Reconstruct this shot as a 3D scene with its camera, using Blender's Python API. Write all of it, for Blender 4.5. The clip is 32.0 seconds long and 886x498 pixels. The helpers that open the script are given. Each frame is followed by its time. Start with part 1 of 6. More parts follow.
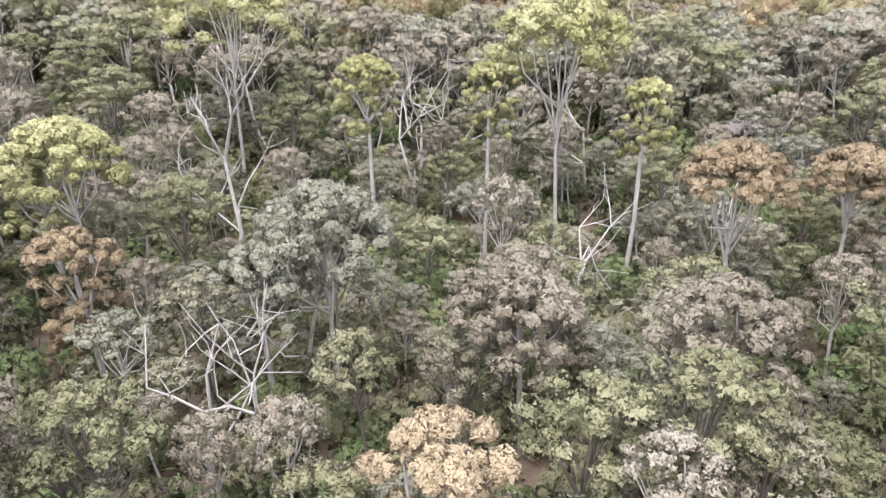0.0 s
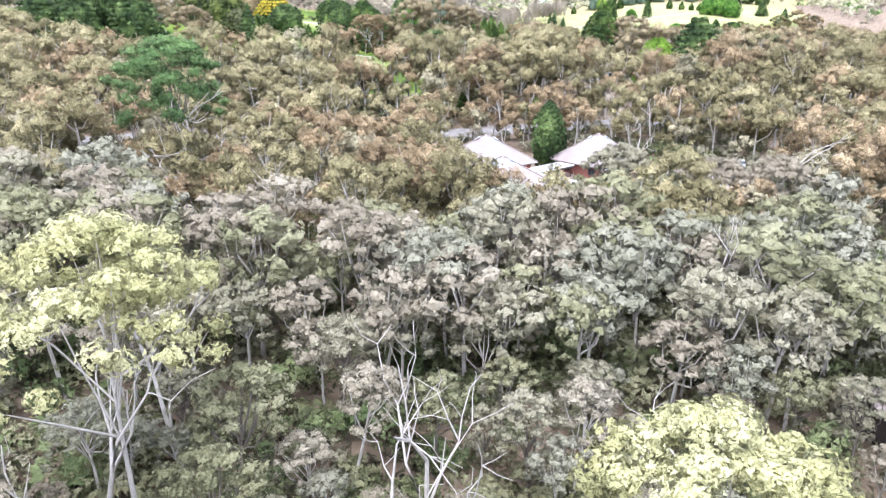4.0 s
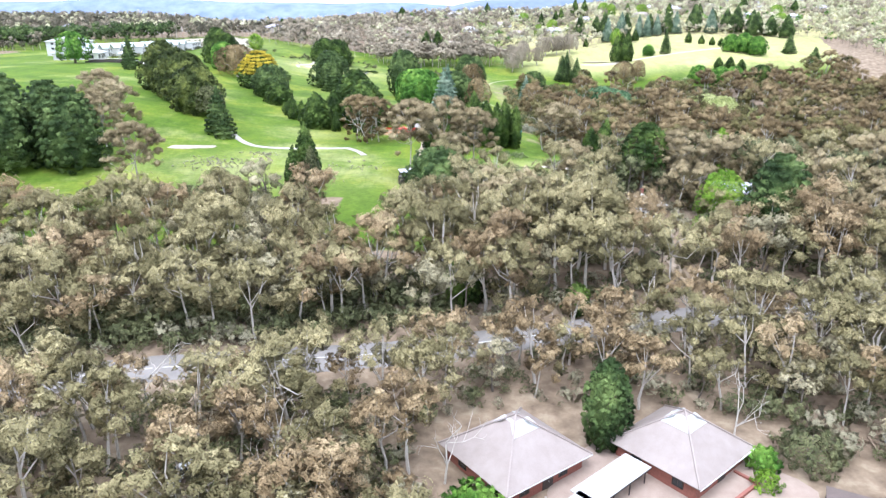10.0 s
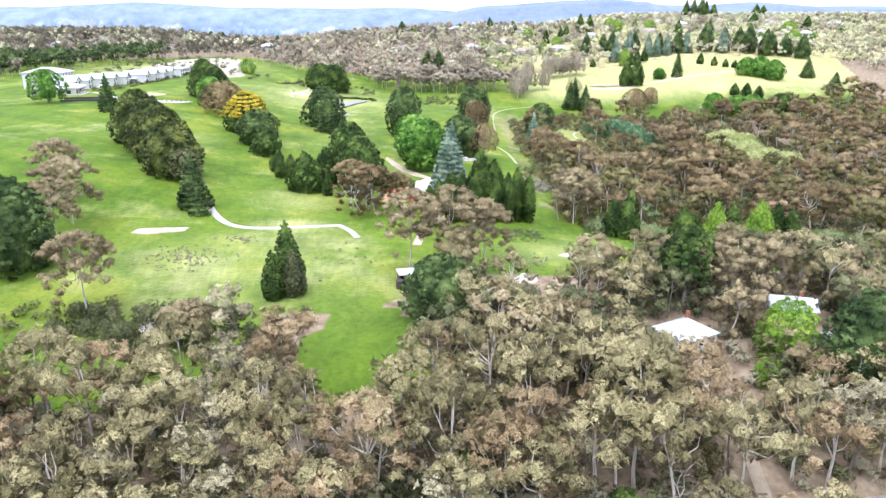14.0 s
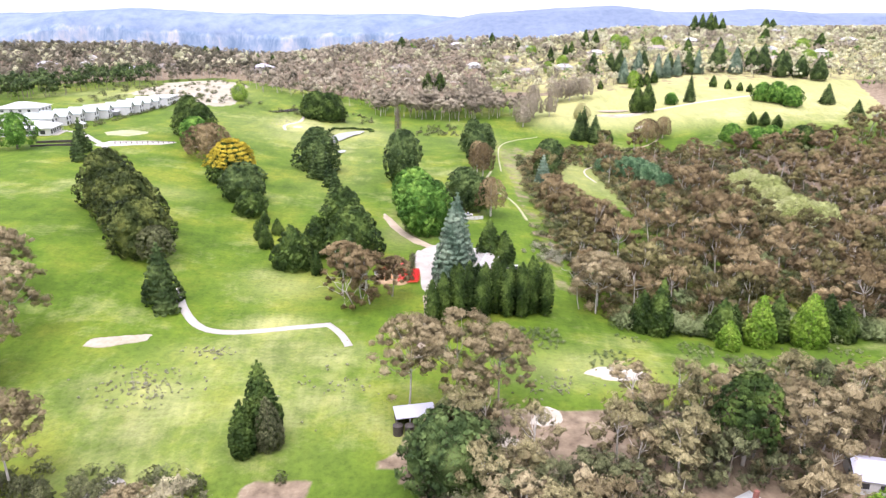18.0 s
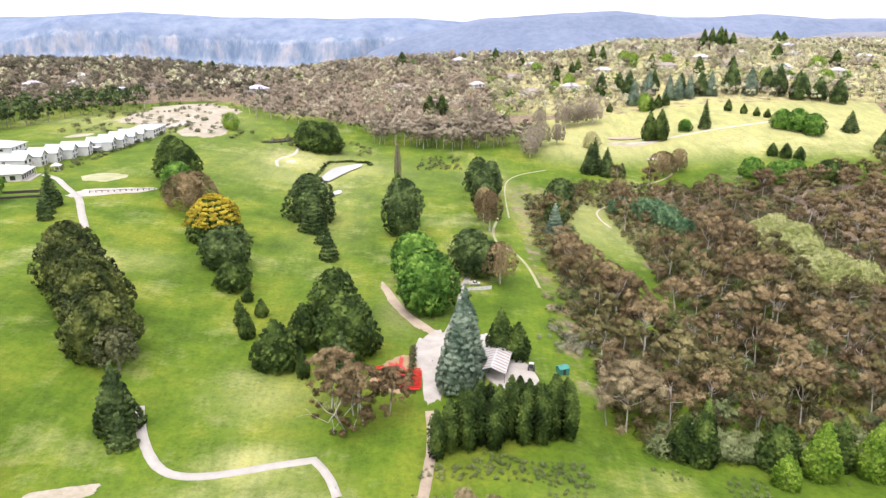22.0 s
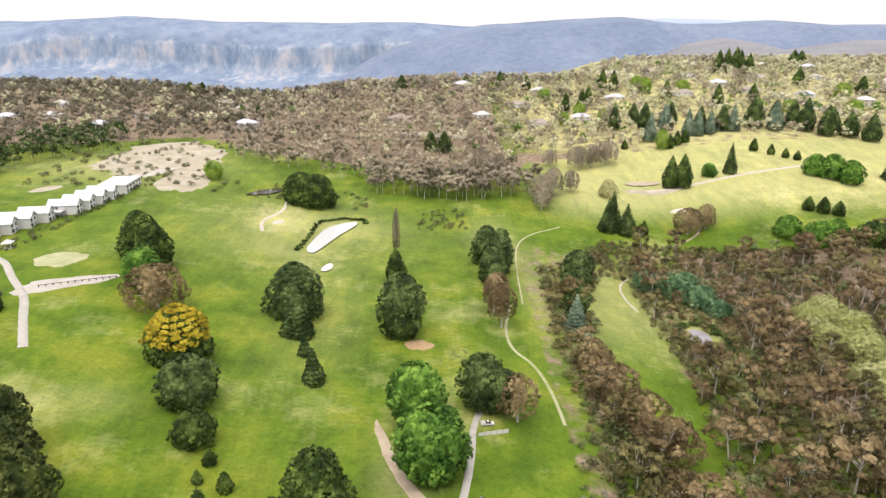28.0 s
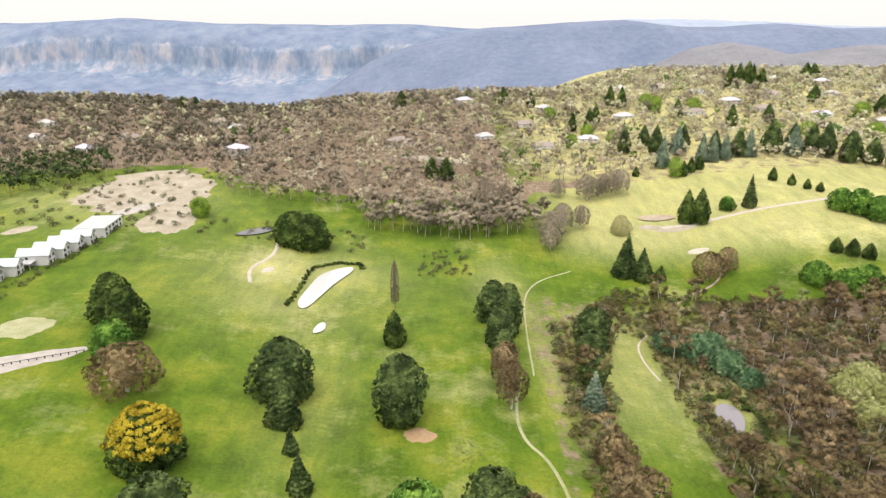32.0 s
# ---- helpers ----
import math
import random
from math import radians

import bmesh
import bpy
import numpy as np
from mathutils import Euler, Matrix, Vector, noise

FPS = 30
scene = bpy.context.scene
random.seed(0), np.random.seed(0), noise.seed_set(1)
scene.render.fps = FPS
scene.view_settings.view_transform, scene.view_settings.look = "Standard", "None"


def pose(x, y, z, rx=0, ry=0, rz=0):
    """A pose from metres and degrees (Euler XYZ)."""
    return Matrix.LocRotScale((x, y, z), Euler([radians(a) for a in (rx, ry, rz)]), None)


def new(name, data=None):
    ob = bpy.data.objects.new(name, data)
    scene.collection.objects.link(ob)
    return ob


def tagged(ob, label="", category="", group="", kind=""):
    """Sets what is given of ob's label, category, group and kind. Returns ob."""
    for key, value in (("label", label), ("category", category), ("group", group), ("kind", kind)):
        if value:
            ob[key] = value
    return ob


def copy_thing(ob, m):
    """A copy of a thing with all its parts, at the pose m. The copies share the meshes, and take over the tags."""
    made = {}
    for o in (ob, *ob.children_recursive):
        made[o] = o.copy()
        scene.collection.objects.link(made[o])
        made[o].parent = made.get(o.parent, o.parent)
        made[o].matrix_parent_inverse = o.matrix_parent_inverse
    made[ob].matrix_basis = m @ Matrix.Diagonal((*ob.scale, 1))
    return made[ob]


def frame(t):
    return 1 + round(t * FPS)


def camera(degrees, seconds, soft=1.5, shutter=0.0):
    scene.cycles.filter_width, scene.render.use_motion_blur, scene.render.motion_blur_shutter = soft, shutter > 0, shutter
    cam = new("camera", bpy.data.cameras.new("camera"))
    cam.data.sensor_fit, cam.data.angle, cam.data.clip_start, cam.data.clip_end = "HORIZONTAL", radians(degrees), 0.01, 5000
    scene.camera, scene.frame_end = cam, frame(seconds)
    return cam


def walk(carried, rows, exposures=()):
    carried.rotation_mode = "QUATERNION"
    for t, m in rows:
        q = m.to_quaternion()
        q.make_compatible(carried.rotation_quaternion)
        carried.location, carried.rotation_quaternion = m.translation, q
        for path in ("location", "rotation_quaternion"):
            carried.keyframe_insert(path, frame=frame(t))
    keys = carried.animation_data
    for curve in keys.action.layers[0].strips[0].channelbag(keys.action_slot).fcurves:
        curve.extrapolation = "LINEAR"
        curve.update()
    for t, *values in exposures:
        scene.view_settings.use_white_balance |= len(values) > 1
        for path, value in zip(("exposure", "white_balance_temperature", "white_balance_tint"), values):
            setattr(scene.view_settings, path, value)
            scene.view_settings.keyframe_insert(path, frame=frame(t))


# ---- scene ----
# Lens: 66 degrees. The drone climbs and goes ahead along one straight line; its gimbal lifts a little at first.
cam = camera(66.0, 32.0, soft=1.35)
PATH = [
    (0.0, pose(-1.55, -6.03, 22.01, 69.682, 0, -0.090)),
    (0.5, pose(-1.90, -1.32, 23.92, 70.195, 0, -0.185)),
    (1.0, pose(-2.18, 3.24, 25.78, 70.511, 0, -0.285)),
    (1.5, pose(-2.41, 7.77, 27.70, 70.585, 0, -0.350)),
    (2.0, pose(-2.59, 12.64, 29.92, 70.646, 0, -0.383)),
    (2.5, pose(-2.72, 17.92, 32.35, 70.707, 0, -0.339)),
    (3.0, pose(-2.85, 22.81, 34.55, 70.762, 0, -0.340)),
    (3.5, pose(-2.96, 27.44, 36.60, 70.852, 0, -0.369)),
    (4.0, pose(-3.04, 32.42, 38.77, 71.007, 0, -0.340)),
    (4.5, pose(-3.06, 37.63, 41.20, 71.183, 0, -0.333)),
    (6.5, pose(-3.21, 56.93, 50.22, 71.263, 0, -0.249)),
    (7.0, pose(-3.15, 61.62, 52.45, 71.299, 0, -0.207)),
    (7.5, pose(-3.09, 66.27, 54.67, 71.363, 0, -0.162)),
    (8.0, pose(-3.07, 70.76, 56.76, 71.366, 0, -0.141)),
    (8.5, pose(-3.12, 75.51, 58.88, 71.404, 0, -0.108)),
    (9.0, pose(-2.93, 81.00, 61.00, 71.499, 0, -0.047)),
    (10.0, pose(-3.25, 89.83, 65.25, 71.497, 0, -0.056)),
    (11.0, pose(-3.59, 99.25, 69.78, 71.473, 0, -0.056)),
    (12.0, pose(-3.91, 108.12, 74.06, 71.479, 0, -0.050)),
    (13.0, pose(-4.24, 117.16, 78.41, 71.541, 0, -0.056)),
    (14.0, pose(-4.56, 125.96, 82.64, 71.608, 0, -0.055)),
    (14.5, pose(-4.72, 130.31, 84.74, 71.640, 0, -0.056)),
    (16.5, pose(-5.37, 148.20, 93.35, 71.669, 0, -0.057)),
    (18.0, pose(-5.85, 161.52, 99.76, 71.751, 0, -0.055)),
    (19.0, pose(-6.16, 170.23, 103.96, 71.777, 0, -0.052)),
    (20.0, pose(-6.49, 179.34, 108.34, 71.785, 0, -0.042)),
    (21.0, pose(-6.82, 188.36, 112.68, 71.796, 0, -0.016)),
    (22.0, pose(-7.15, 197.50, 117.08, 71.796, 0, 0.001)),
    (23.0, pose(-7.48, 206.65, 121.49, 71.792, 0, 0.018)),
    (24.0, pose(-7.82, 215.92, 125.95, 71.769, 0, 0.021)),
    (25.0, pose(-8.16, 225.27, 130.46, 71.736, 0, 0.018)),
    (25.5, pose(-8.33, 230.03, 132.75, 71.713, 0, 0.015)),
    (27.5, pose(-9.01, 248.92, 141.84, 71.689, 0, 0.015)),
    (28.0, pose(-9.18, 253.56, 144.07, 71.663, 0, 0.014)),
    (29.0, pose(-9.51, 262.67, 148.46, 71.612, 0, 0.013)),
    (30.0, pose(-9.85, 272.10, 153.00, 71.561, 0, 0.011)),
    (31.0, pose(-10.20, 281.60, 157.58, 71.521, 0, 0.013)),
    (32.0, pose(-10.53, 290.80, 162.01, 71.494, 0, 0.016)),
]
walk(cam, PATH, [(0, 1.05, 5700, 20), (2, 1.25, 5500, 20), (4.5, 1.38, 5300, 18), (7, 1.4, 5180, 15), (9, 1.14, 5300, 14), (14, 1.05, 5500, 15), (18, 0.92, 5900, 22), (22, 0.68, 6200, 18), (32, 0.38, 6650, 13)])

# ---- sky and sun: bright, thinly overcast ----
SUN_UP, SUN_TURN = 68, 205
world = bpy.data.worlds.new("sky")
scene.world = world
world.use_nodes = True
wt = world.node_tree
wt.nodes.clear()
sky = wt.nodes.new("ShaderNodeTexSky")
sky.sky_type, sky.sun_disc = "NISHITA", False
sky.sun_elevation, sky.sun_rotation = radians(SUN_UP), radians(SUN_TURN)
sky.dust_density, sky.air_density, sky.ozone_density = 4.0, 1.0, 0.6
clear = wt.nodes.new("ShaderNodeBackground")
clear.inputs["Strength"].default_value = 0.05
cloud = wt.nodes.new("ShaderNodeBackground")
cloud.inputs["Color"].default_value = (1.0, 0.985, 0.95, 1)
# the cloud deck is about three times brighter overhead than at the horizon
coord = wt.nodes.new("ShaderNodeTexCoord")
axes = wt.nodes.new("ShaderNodeSeparateXYZ")
deck = wt.nodes.new("ShaderNodeMapRange")
deck.inputs["From Min"].default_value, deck.inputs["From Max"].default_value = 0.0, 1.0
deck.inputs["To Min"].default_value, deck.inputs["To Max"].default_value = 0.75, 1.12
wt.links.new(coord.outputs["Generated"], axes.inputs[0])
wt.links.new(axes.outputs["Z"], deck.inputs["Value"])
wt.links.new(deck.outputs[0], cloud.inputs["Strength"])
both = wt.nodes.new("ShaderNodeAddShader")
wout = wt.nodes.new("ShaderNodeOutputWorld")
wt.links.new(sky.outputs[0], clear.inputs["Color"])
wt.links.new(clear.outputs[0], both.inputs[0])
wt.links.new(cloud.outputs[0], both.inputs[1])
wt.links.new(both.outputs[0], wout.inputs["Surface"])

sun = new("sun", bpy.data.lights.new("sun", "SUN"))
sun.data.energy, sun.data.angle, sun.data.color = 1.5, radians(40), (1.0, 0.95, 0.86)
sun.matrix_world = pose(0, 0, 400, 90 - SUN_UP, 0, 180 - SUN_TURN)


# ---- materials ----
def nodes_of(name):
    m = bpy.data.materials.new(name)
    m.use_nodes = True
    nt = m.node_tree
    nt.nodes.clear()
    out = nt.nodes.new("ShaderNodeOutputMaterial")
    bsdf = nt.nodes.new("ShaderNodeBsdfPrincipled")
    nt.links.new(bsdf.outputs[0], out.inputs["Surface"])
    return m, nt, bsdf, out


def noise_tex(nt, scale, detail=4.0, rough=0.6, vec=None):
    n = nt.nodes.new("ShaderNodeTexNoise")
    n.inputs["Scale"].default_value, n.inputs["Detail"].default_value = scale, detail
    n.inputs["Roughness"].default_value = rough
    nt.links.new(vec if vec is not None else nt.nodes.new("ShaderNodeNewGeometry").outputs["Position"], n.inputs["Vector"])
    return n.outputs["Fac"]


def ramp(nt, fac, stops):
    r = nt.nodes.new("ShaderNodeValToRGB")
    while len(r.color_ramp.elements) < len(stops):
        r.color_ramp.elements.new(0.5)
    for e, (p, c) in zip(r.color_ramp.elements, stops):
        e.position, e.color = p, (*c, 1)
    nt.links.new(fac, r.inputs["Fac"])
    return r.outputs["Color"]


def mixed(nt, fac, a, b, how="MIX"):
    m = nt.nodes.new("ShaderNodeMix")
    m.data_type, m.blend_type = "RGBA", how
    for s, v in ((m.inputs["Factor"], fac), (m.inputs["A"], a), (m.inputs["B"], b)):
        if isinstance(v, bpy.types.NodeSocket):
            nt.links.new(v, s)
        else:
            s.default_value = (*v, 1) if isinstance(v, tuple) else v
    return m.outputs["Result"]


def maths(nt, op, a, b=0.0):
    m = nt.nodes.new("ShaderNodeMath")
    m.operation = op
    for s, v in zip(m.inputs, (a, b)):
        if isinstance(v, bpy.types.NodeSocket):
            nt.links.new(v, s)
        else:
            s.default_value = v
    return m.outputs[0]


def bumped(nt, bsdf, height, strength, distance):
    b = nt.nodes.new("ShaderNodeBump")
    b.inputs["Strength"].default_value, b.inputs["Distance"].default_value = strength, distance
    nt.links.new(height, b.inputs["Height"])
    nt.links.new(b.outputs[0], bsdf.inputs["Normal"])


def surface(name, dark, light, scale=1.0, rough=0.8, bump=0.2, fine=12.0, metallic=0.0):
    """A worn plain surface: two tones in large and fine patches, with a fine relief."""
    m, nt, bsdf, out = nodes_of(name)
    big, small = noise_tex(nt, scale), noise_tex(nt, scale * fine)
    fac = maths(nt, "ADD", maths(nt, "MULTIPLY", big, 0.6), maths(nt, "MULTIPLY", small, 0.4))
    nt.links.new(ramp(nt, fac, ((0.3, dark), (0.7, light))), bsdf.inputs["Base Color"])
    bsdf.inputs["Roughness"].default_value, bsdf.inputs["Metallic"].default_value = rough, metallic
    if bump:
        bumped(nt, bsdf, small, bump, 0.05)
    return m


def foliage(name, dark, mid, light, patch=0.11, through_light=0.3, gaps=6.5, open_share=0.45, grain=0.46):
    """Leaves: the tone drifts from tree to tree and from spray to spray; some light comes through."""
    m, nt, bsdf, out = nodes_of(name)
    geo = nt.nodes.new("ShaderNodeNewGeometry")
    tree_tone = noise_tex(nt, patch, 2.0, 0.5, geo.outputs["Position"])
    spray = noise_tex(nt, 1.6, 4.0, 0.62, geo.outputs["Position"])
    fac = maths(nt, "ADD", maths(nt, "MULTIPLY", tree_tone, 0.96 - grain), maths(nt, "MULTIPLY", spray, grain))
    fac = maths(nt, "ADD", fac, maths(nt, "MULTIPLY", geo.outputs["Random Per Island"], 0.04))
    col = ramp(nt, fac, ((0.36, dark), (0.5, mid), (0.64, light)))
    nt.links.new(col, bsdf.inputs["Base Color"])
    bsdf.inputs["Roughness"].default_value = 0.7
    bsdf.inputs["Specular IOR Level"].default_value = 0.15
    at = nt.nodes.new("ShaderNodeAttribute")
    at.attribute_name = "puff"
    turn = nt.nodes.new("ShaderNodeVectorTransform")
    turn.vector_type, turn.convert_from, turn.convert_to = "NORMAL", "OBJECT", "WORLD"
    nt.links.new(at.outputs["Vector"], turn.inputs[0])
    nt.links.new(turn.outputs[0], bsdf.inputs["Normal"])
    trans = nt.nodes.new("ShaderNodeBsdfTranslucent")
    nt.links.new(col, trans.inputs["Color"])
    mix = nt.nodes.new("ShaderNodeMixShader")
    mix.inputs[0].default_value = through_light
    nt.links.new(bsdf.outputs[0], mix.inputs[1])
    nt.links.new(trans.outputs[0], mix.inputs[2])
    if gaps:
        # small gaps between the leaves of a spray
        cut = ramp(nt, noise_tex(nt, gaps, 3.0, 0.65, geo.outputs["Position"]), ((open_share, (0, 0, 0)), (open_share + 0.07, (1, 1, 1))))
        clear_bit = nt.nodes.new("ShaderNodeBsdfTransparent")
        lace = nt.nodes.new("ShaderNodeMixShader")
        nt.links.new(cut, lace.inputs[0])
        nt.links.new(clear_bit.outputs[0], lace.inputs[1])
        nt.links.new(mix.outputs[0], lace.inputs[2])
        mix = lace
    nt.links.new(mix.outputs[0], out.inputs["Surface"])
    return m


GUM = foliage("gum_leaves", (0.278, 0.264, 0.168), (0.385, 0.358, 0.237), (0.47, 0.437, 0.302), gaps=9.0, open_share=0.43, grain=0.24)
GUM_BROWN = foliage("brown_gum_leaves", (0.285, 0.245, 0.17), (0.39, 0.34, 0.24), (0.48, 0.43, 0.315), gaps=9.0, open_share=0.43, grain=0.24)
GUM_GREEN = foliage("olive_gum_leaves", (0.221, 0.221, 0.115), (0.323, 0.314, 0.17), (0.407, 0.393, 0.231), gaps=9.0, open_share=0.43, grain=0.24)
GUM_TAN = foliage("tan_gum_leaves", (0.17, 0.135, 0.07), (0.34, 0.275, 0.15), (0.53, 0.445, 0.265), 0.14, gaps=5.0, open_share=0.43, grain=0.3)
GUM_ORANGE = foliage("orange_gum_leaves", (0.30, 0.23, 0.135), (0.43, 0.335, 0.20), (0.55, 0.445, 0.275), gaps=9.0, open_share=0.43, grain=0.24)
MID_OLIVE = foliage("olive_bush_leaves", (0.137, 0.123, 0.055), (0.289, 0.254, 0.124), (0.535, 0.465, 0.246), 0.14, gaps=4.5)
MID_BROWN = foliage("brown_bush_leaves", (0.172, 0.121, 0.0619), (0.343, 0.254, 0.138), (0.6, 0.469, 0.272), 0.14, gaps=4.5)
MID_PALE = foliage("grey_bush_leaves", (0.188, 0.17, 0.1), (0.365, 0.329, 0.202), (0.617, 0.552, 0.351), 0.14, gaps=4.5)
GUM_RUST = foliage("rusty_gum_leaves", (0.0884, 0.062, 0.0292), (0.234, 0.172, 0.0843), (0.458, 0.355, 0.189), 0.09, 0.3, 3.5, 0.42, 0.24)
GULLY_OLIVE = foliage("olive_gully_leaves", (0.06708, 0.0614, 0.0216), (0.1789, 0.1582, 0.0612), (0.3492, 0.307, 0.1336), 0.09, 0.3, 3.5, 0.42, 0.24)
# Distance haze is mixed in here: lighter and greyer than bare leaf colour.
GUM_GREY = foliage("hazed_wood_leaves", (0.217, 0.185, 0.133), (0.405, 0.348, 0.251), (0.604, 0.53, 0.393), 0.03, 0.25, 1.8, 0.40, 0.2)
FAR_DARK = foliage("dusky_wood_leaves", (0.085, 0.082, 0.052), (0.175, 0.16, 0.108), (0.32, 0.285, 0.205), 0.03, 0.25, 1.8, 0.40, 0.2)
# These leaves are paled well past real foliage, as distance haze would do.
FAR_HAZED = foliage("hazed_garden_leaves", (0.394, 0.4, 0.22), (0.65, 0.632, 0.394), (0.882, 0.847, 0.592), 0.03, 0.25, 1.8, 0.40, 0.24)
WATTLE = foliage("wattle_leaves", (0.422, 0.407, 0.169), (0.562, 0.538, 0.256), (0.647, 0.619, 0.333), gaps=9.0, open_share=0.43, grain=0.24)
ACACIA = foliage("acacia_flowers", (0.27, 0.33, 0.08), (0.47, 0.51, 0.19), (0.72, 0.72, 0.38), gaps=3.5)
PALE = foliage("pale_leaves", (0.292, 0.287, 0.19), (0.371, 0.359, 0.254), (0.422, 0.403, 0.296), gaps=9.0, open_share=0.43, grain=0.24)
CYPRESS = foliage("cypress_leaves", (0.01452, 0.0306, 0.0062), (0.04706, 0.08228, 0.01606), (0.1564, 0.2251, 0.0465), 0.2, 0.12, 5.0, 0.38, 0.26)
MACRO = foliage("macrocarpa_leaves", (0.01632, 0.0272, 0.0062), (0.05726, 0.07684, 0.01742), (0.1958, 0.221, 0.05425), 0.2, 0.12, 5.0, 0.38, 0.26)
PINE = foliage("pine_needles", (0.0182, 0.036, 0.01054), (0.06202, 0.09936, 0.02815), (0.1841, 0.252, 0.0775), 0.2, 0.12, 5.0, 0.38, 0.26)
SPRUCE = foliage("spruce_needles", (0.075, 0.125, 0.08), (0.18, 0.25, 0.17), (0.36, 0.44, 0.31), 0.2, 0.15, 5.0, 0.38, 0.26)
GREEN = foliage("broad_leaves", (0.026, 0.075, 0.010), (0.10, 0.22, 0.03), (0.29, 0.48, 0.08), 0.2, 0.2, 5.0, 0.38, 0.26)
LIME = foliage("lime_leaves", (0.07, 0.145, 0.012), (0.20, 0.345, 0.032), (0.42, 0.57, 0.085), 0.2, 0.25, gaps=4.5)
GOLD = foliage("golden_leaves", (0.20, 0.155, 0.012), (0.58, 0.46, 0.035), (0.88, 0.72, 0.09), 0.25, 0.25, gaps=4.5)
STONE_PINE = foliage("stone_pine_needles", (0.045, 0.085, 0.028), (0.115, 0.19, 0.06), (0.22, 0.33, 0.11), 0.2, 0.25, gaps=6.0)
WILLOW = foliage("willow_leaves", (0.045, 0.10, 0.045), (0.13, 0.235, 0.11), (0.30, 0.43, 0.22), 0.2, 0.2, 5.0, 0.38, 0.26)
SCRUB = foliage("scrub_leaves", (0.052, 0.0608, 0.0272), (0.14, 0.151, 0.068), (0.279, 0.288, 0.135), 0.2, 0.25, gaps=4.5)
UNDER = foliage("understorey_leaves", (0.12, 0.165, 0.06), (0.223, 0.271, 0.114), (0.342, 0.378, 0.176), 0.09, gaps=9.0, open_share=0.43, grain=0.24)
BARK = surface("bark", (0.09, 0.075, 0.06), (0.24, 0.2, 0.16), 1.5)
PALE_BARK = surface("pale_bark", (0.33, 0.30, 0.26), (0.62, 0.57, 0.50), 1.2)


# ---- land ----
# hollows that hold water: middle, half length, half width, turn, bed level
BASINS = [(-75, 636, 36, 13, 1.25, 24.2), (-69, 584, 9, 6, 1.2, 23.6), (108, 533, 19, 10, 1.9, 7.2), (-130, 704, 15, 11, 0.5, 34.6),
          (142, 760, 20, 11, 0.1, 27.4)]


def smooth(v):
    """0 below 0, 1 above 1, with an even glide between."""
    v = np.clip(v, 0.0, 1.0)
    return v * v * (3 - 2 * v)


def land(x, y):
    """Height of the ground: a forest flat, the golf slope, the gully on the east and the far plateau."""
    x, y = np.asarray(x, float), np.asarray(y, float)
    z = 8 + 14 * smooth((y - 150) / 150)
    z = z - 12 * (1 - smooth((y - 52) / 70))
    z = z + 5 * smooth(-x / 60) * (1 - smooth((y - 150) / 150))
    z = z + 20 * smooth((-x - 25) / 180) * smooth((y - 220) / 150)
    z = z - 11 * smooth((x + 5) / 95) * smooth((y - 270) / 90) * (1 - smooth((y - 590) / 160))
    z = z - 5 * np.exp(-((x - 150) / 50) ** 2 - ((y - 520) / 90) ** 2)
    z = z + (24 + 26 * smooth((x + 260) / 260)) * smooth((y - 640) / 560) - 45 * (1 - smooth((x - 60) / 260)) * smooth((y - 1130) / 330) + 12 * smooth((x - 120) / 150) * smooth((y - 600) / 150)
    z = z - 16 * np.exp(-((x + 230) / 130) ** 2) * smooth((y - 850) / 300)
    z = z - 260 * smooth((y - 1500) / 500)
    z = z + 0.5 * np.sin(x / 23 + 1) * np.cos(y / 31) * smooth((y - 180) / 80)
    for cx, cy, along, across, turn, level in BASINS:
        c, s = math.cos(turn), math.sin(turn)
        u, v = ((x - cx) * c + (y - cy) * s) / along, ((y - cy) * c - (x - cx) * s) / across
        z = z + (level - z) * (1 - smooth((np.sqrt(u * u + v * v) - 0.75) / 0.6))
    return z


def inside(x, y, poly):
    """Even-odd test of many points against a polygon."""
    x, y = np.asarray(x, float), np.asarray(y, float)
    res = np.zeros(x.shape, bool)
    for (x1, y1), (x2, y2) in zip(poly, poly[1:] + poly[:1]):
        hit = ((y1 > y) != (y2 > y)) & (x < (x2 - x1) * (y - y1) / (y2 - y1 + 1e-9) + x1)
        res ^= hit
    return res


GOLF = [(-330, 262), (-130, 262), (-25, 266), (-5, 288), (135, 296), (140, 330), (30, 345), (34, 420), (42, 600), (90, 655),
        (200, 640), (340, 690), (390, 830), (200, 870), (60, 810), (10, 725), (-60, 690), (-110, 715), (-170, 735), (-200, 715),
        (-330, 700)]


def mesh_of(name, verts, faces, mats, smooth_shade=False, index=None):
    """A mesh from arrays of corners and of faces that all have as many corners."""
    me = bpy.data.meshes.new(name)
    verts, faces = np.asarray(verts, np.float32), np.asarray(faces, np.int32)
    n = faces.shape[1]
    me.vertices.add(len(verts))
    me.vertices.foreach_set("co", verts.ravel())
    me.loops.add(faces.size)
    me.loops.foreach_set("vertex_index", faces.ravel())
    me.polygons.add(len(faces))
    me.polygons.foreach_set("loop_start", np.arange(0, faces.size, n, dtype=np.int32))
    me.polygons.foreach_set("use_smooth", np.full(len(faces), smooth_shade))
    for m in mats:
        me.materials.append(m)
    if index is not None:
        me.polygons.foreach_set("material_index", np.asarray(index, np.int32))
    me.update(calc_edges=True)
    return me


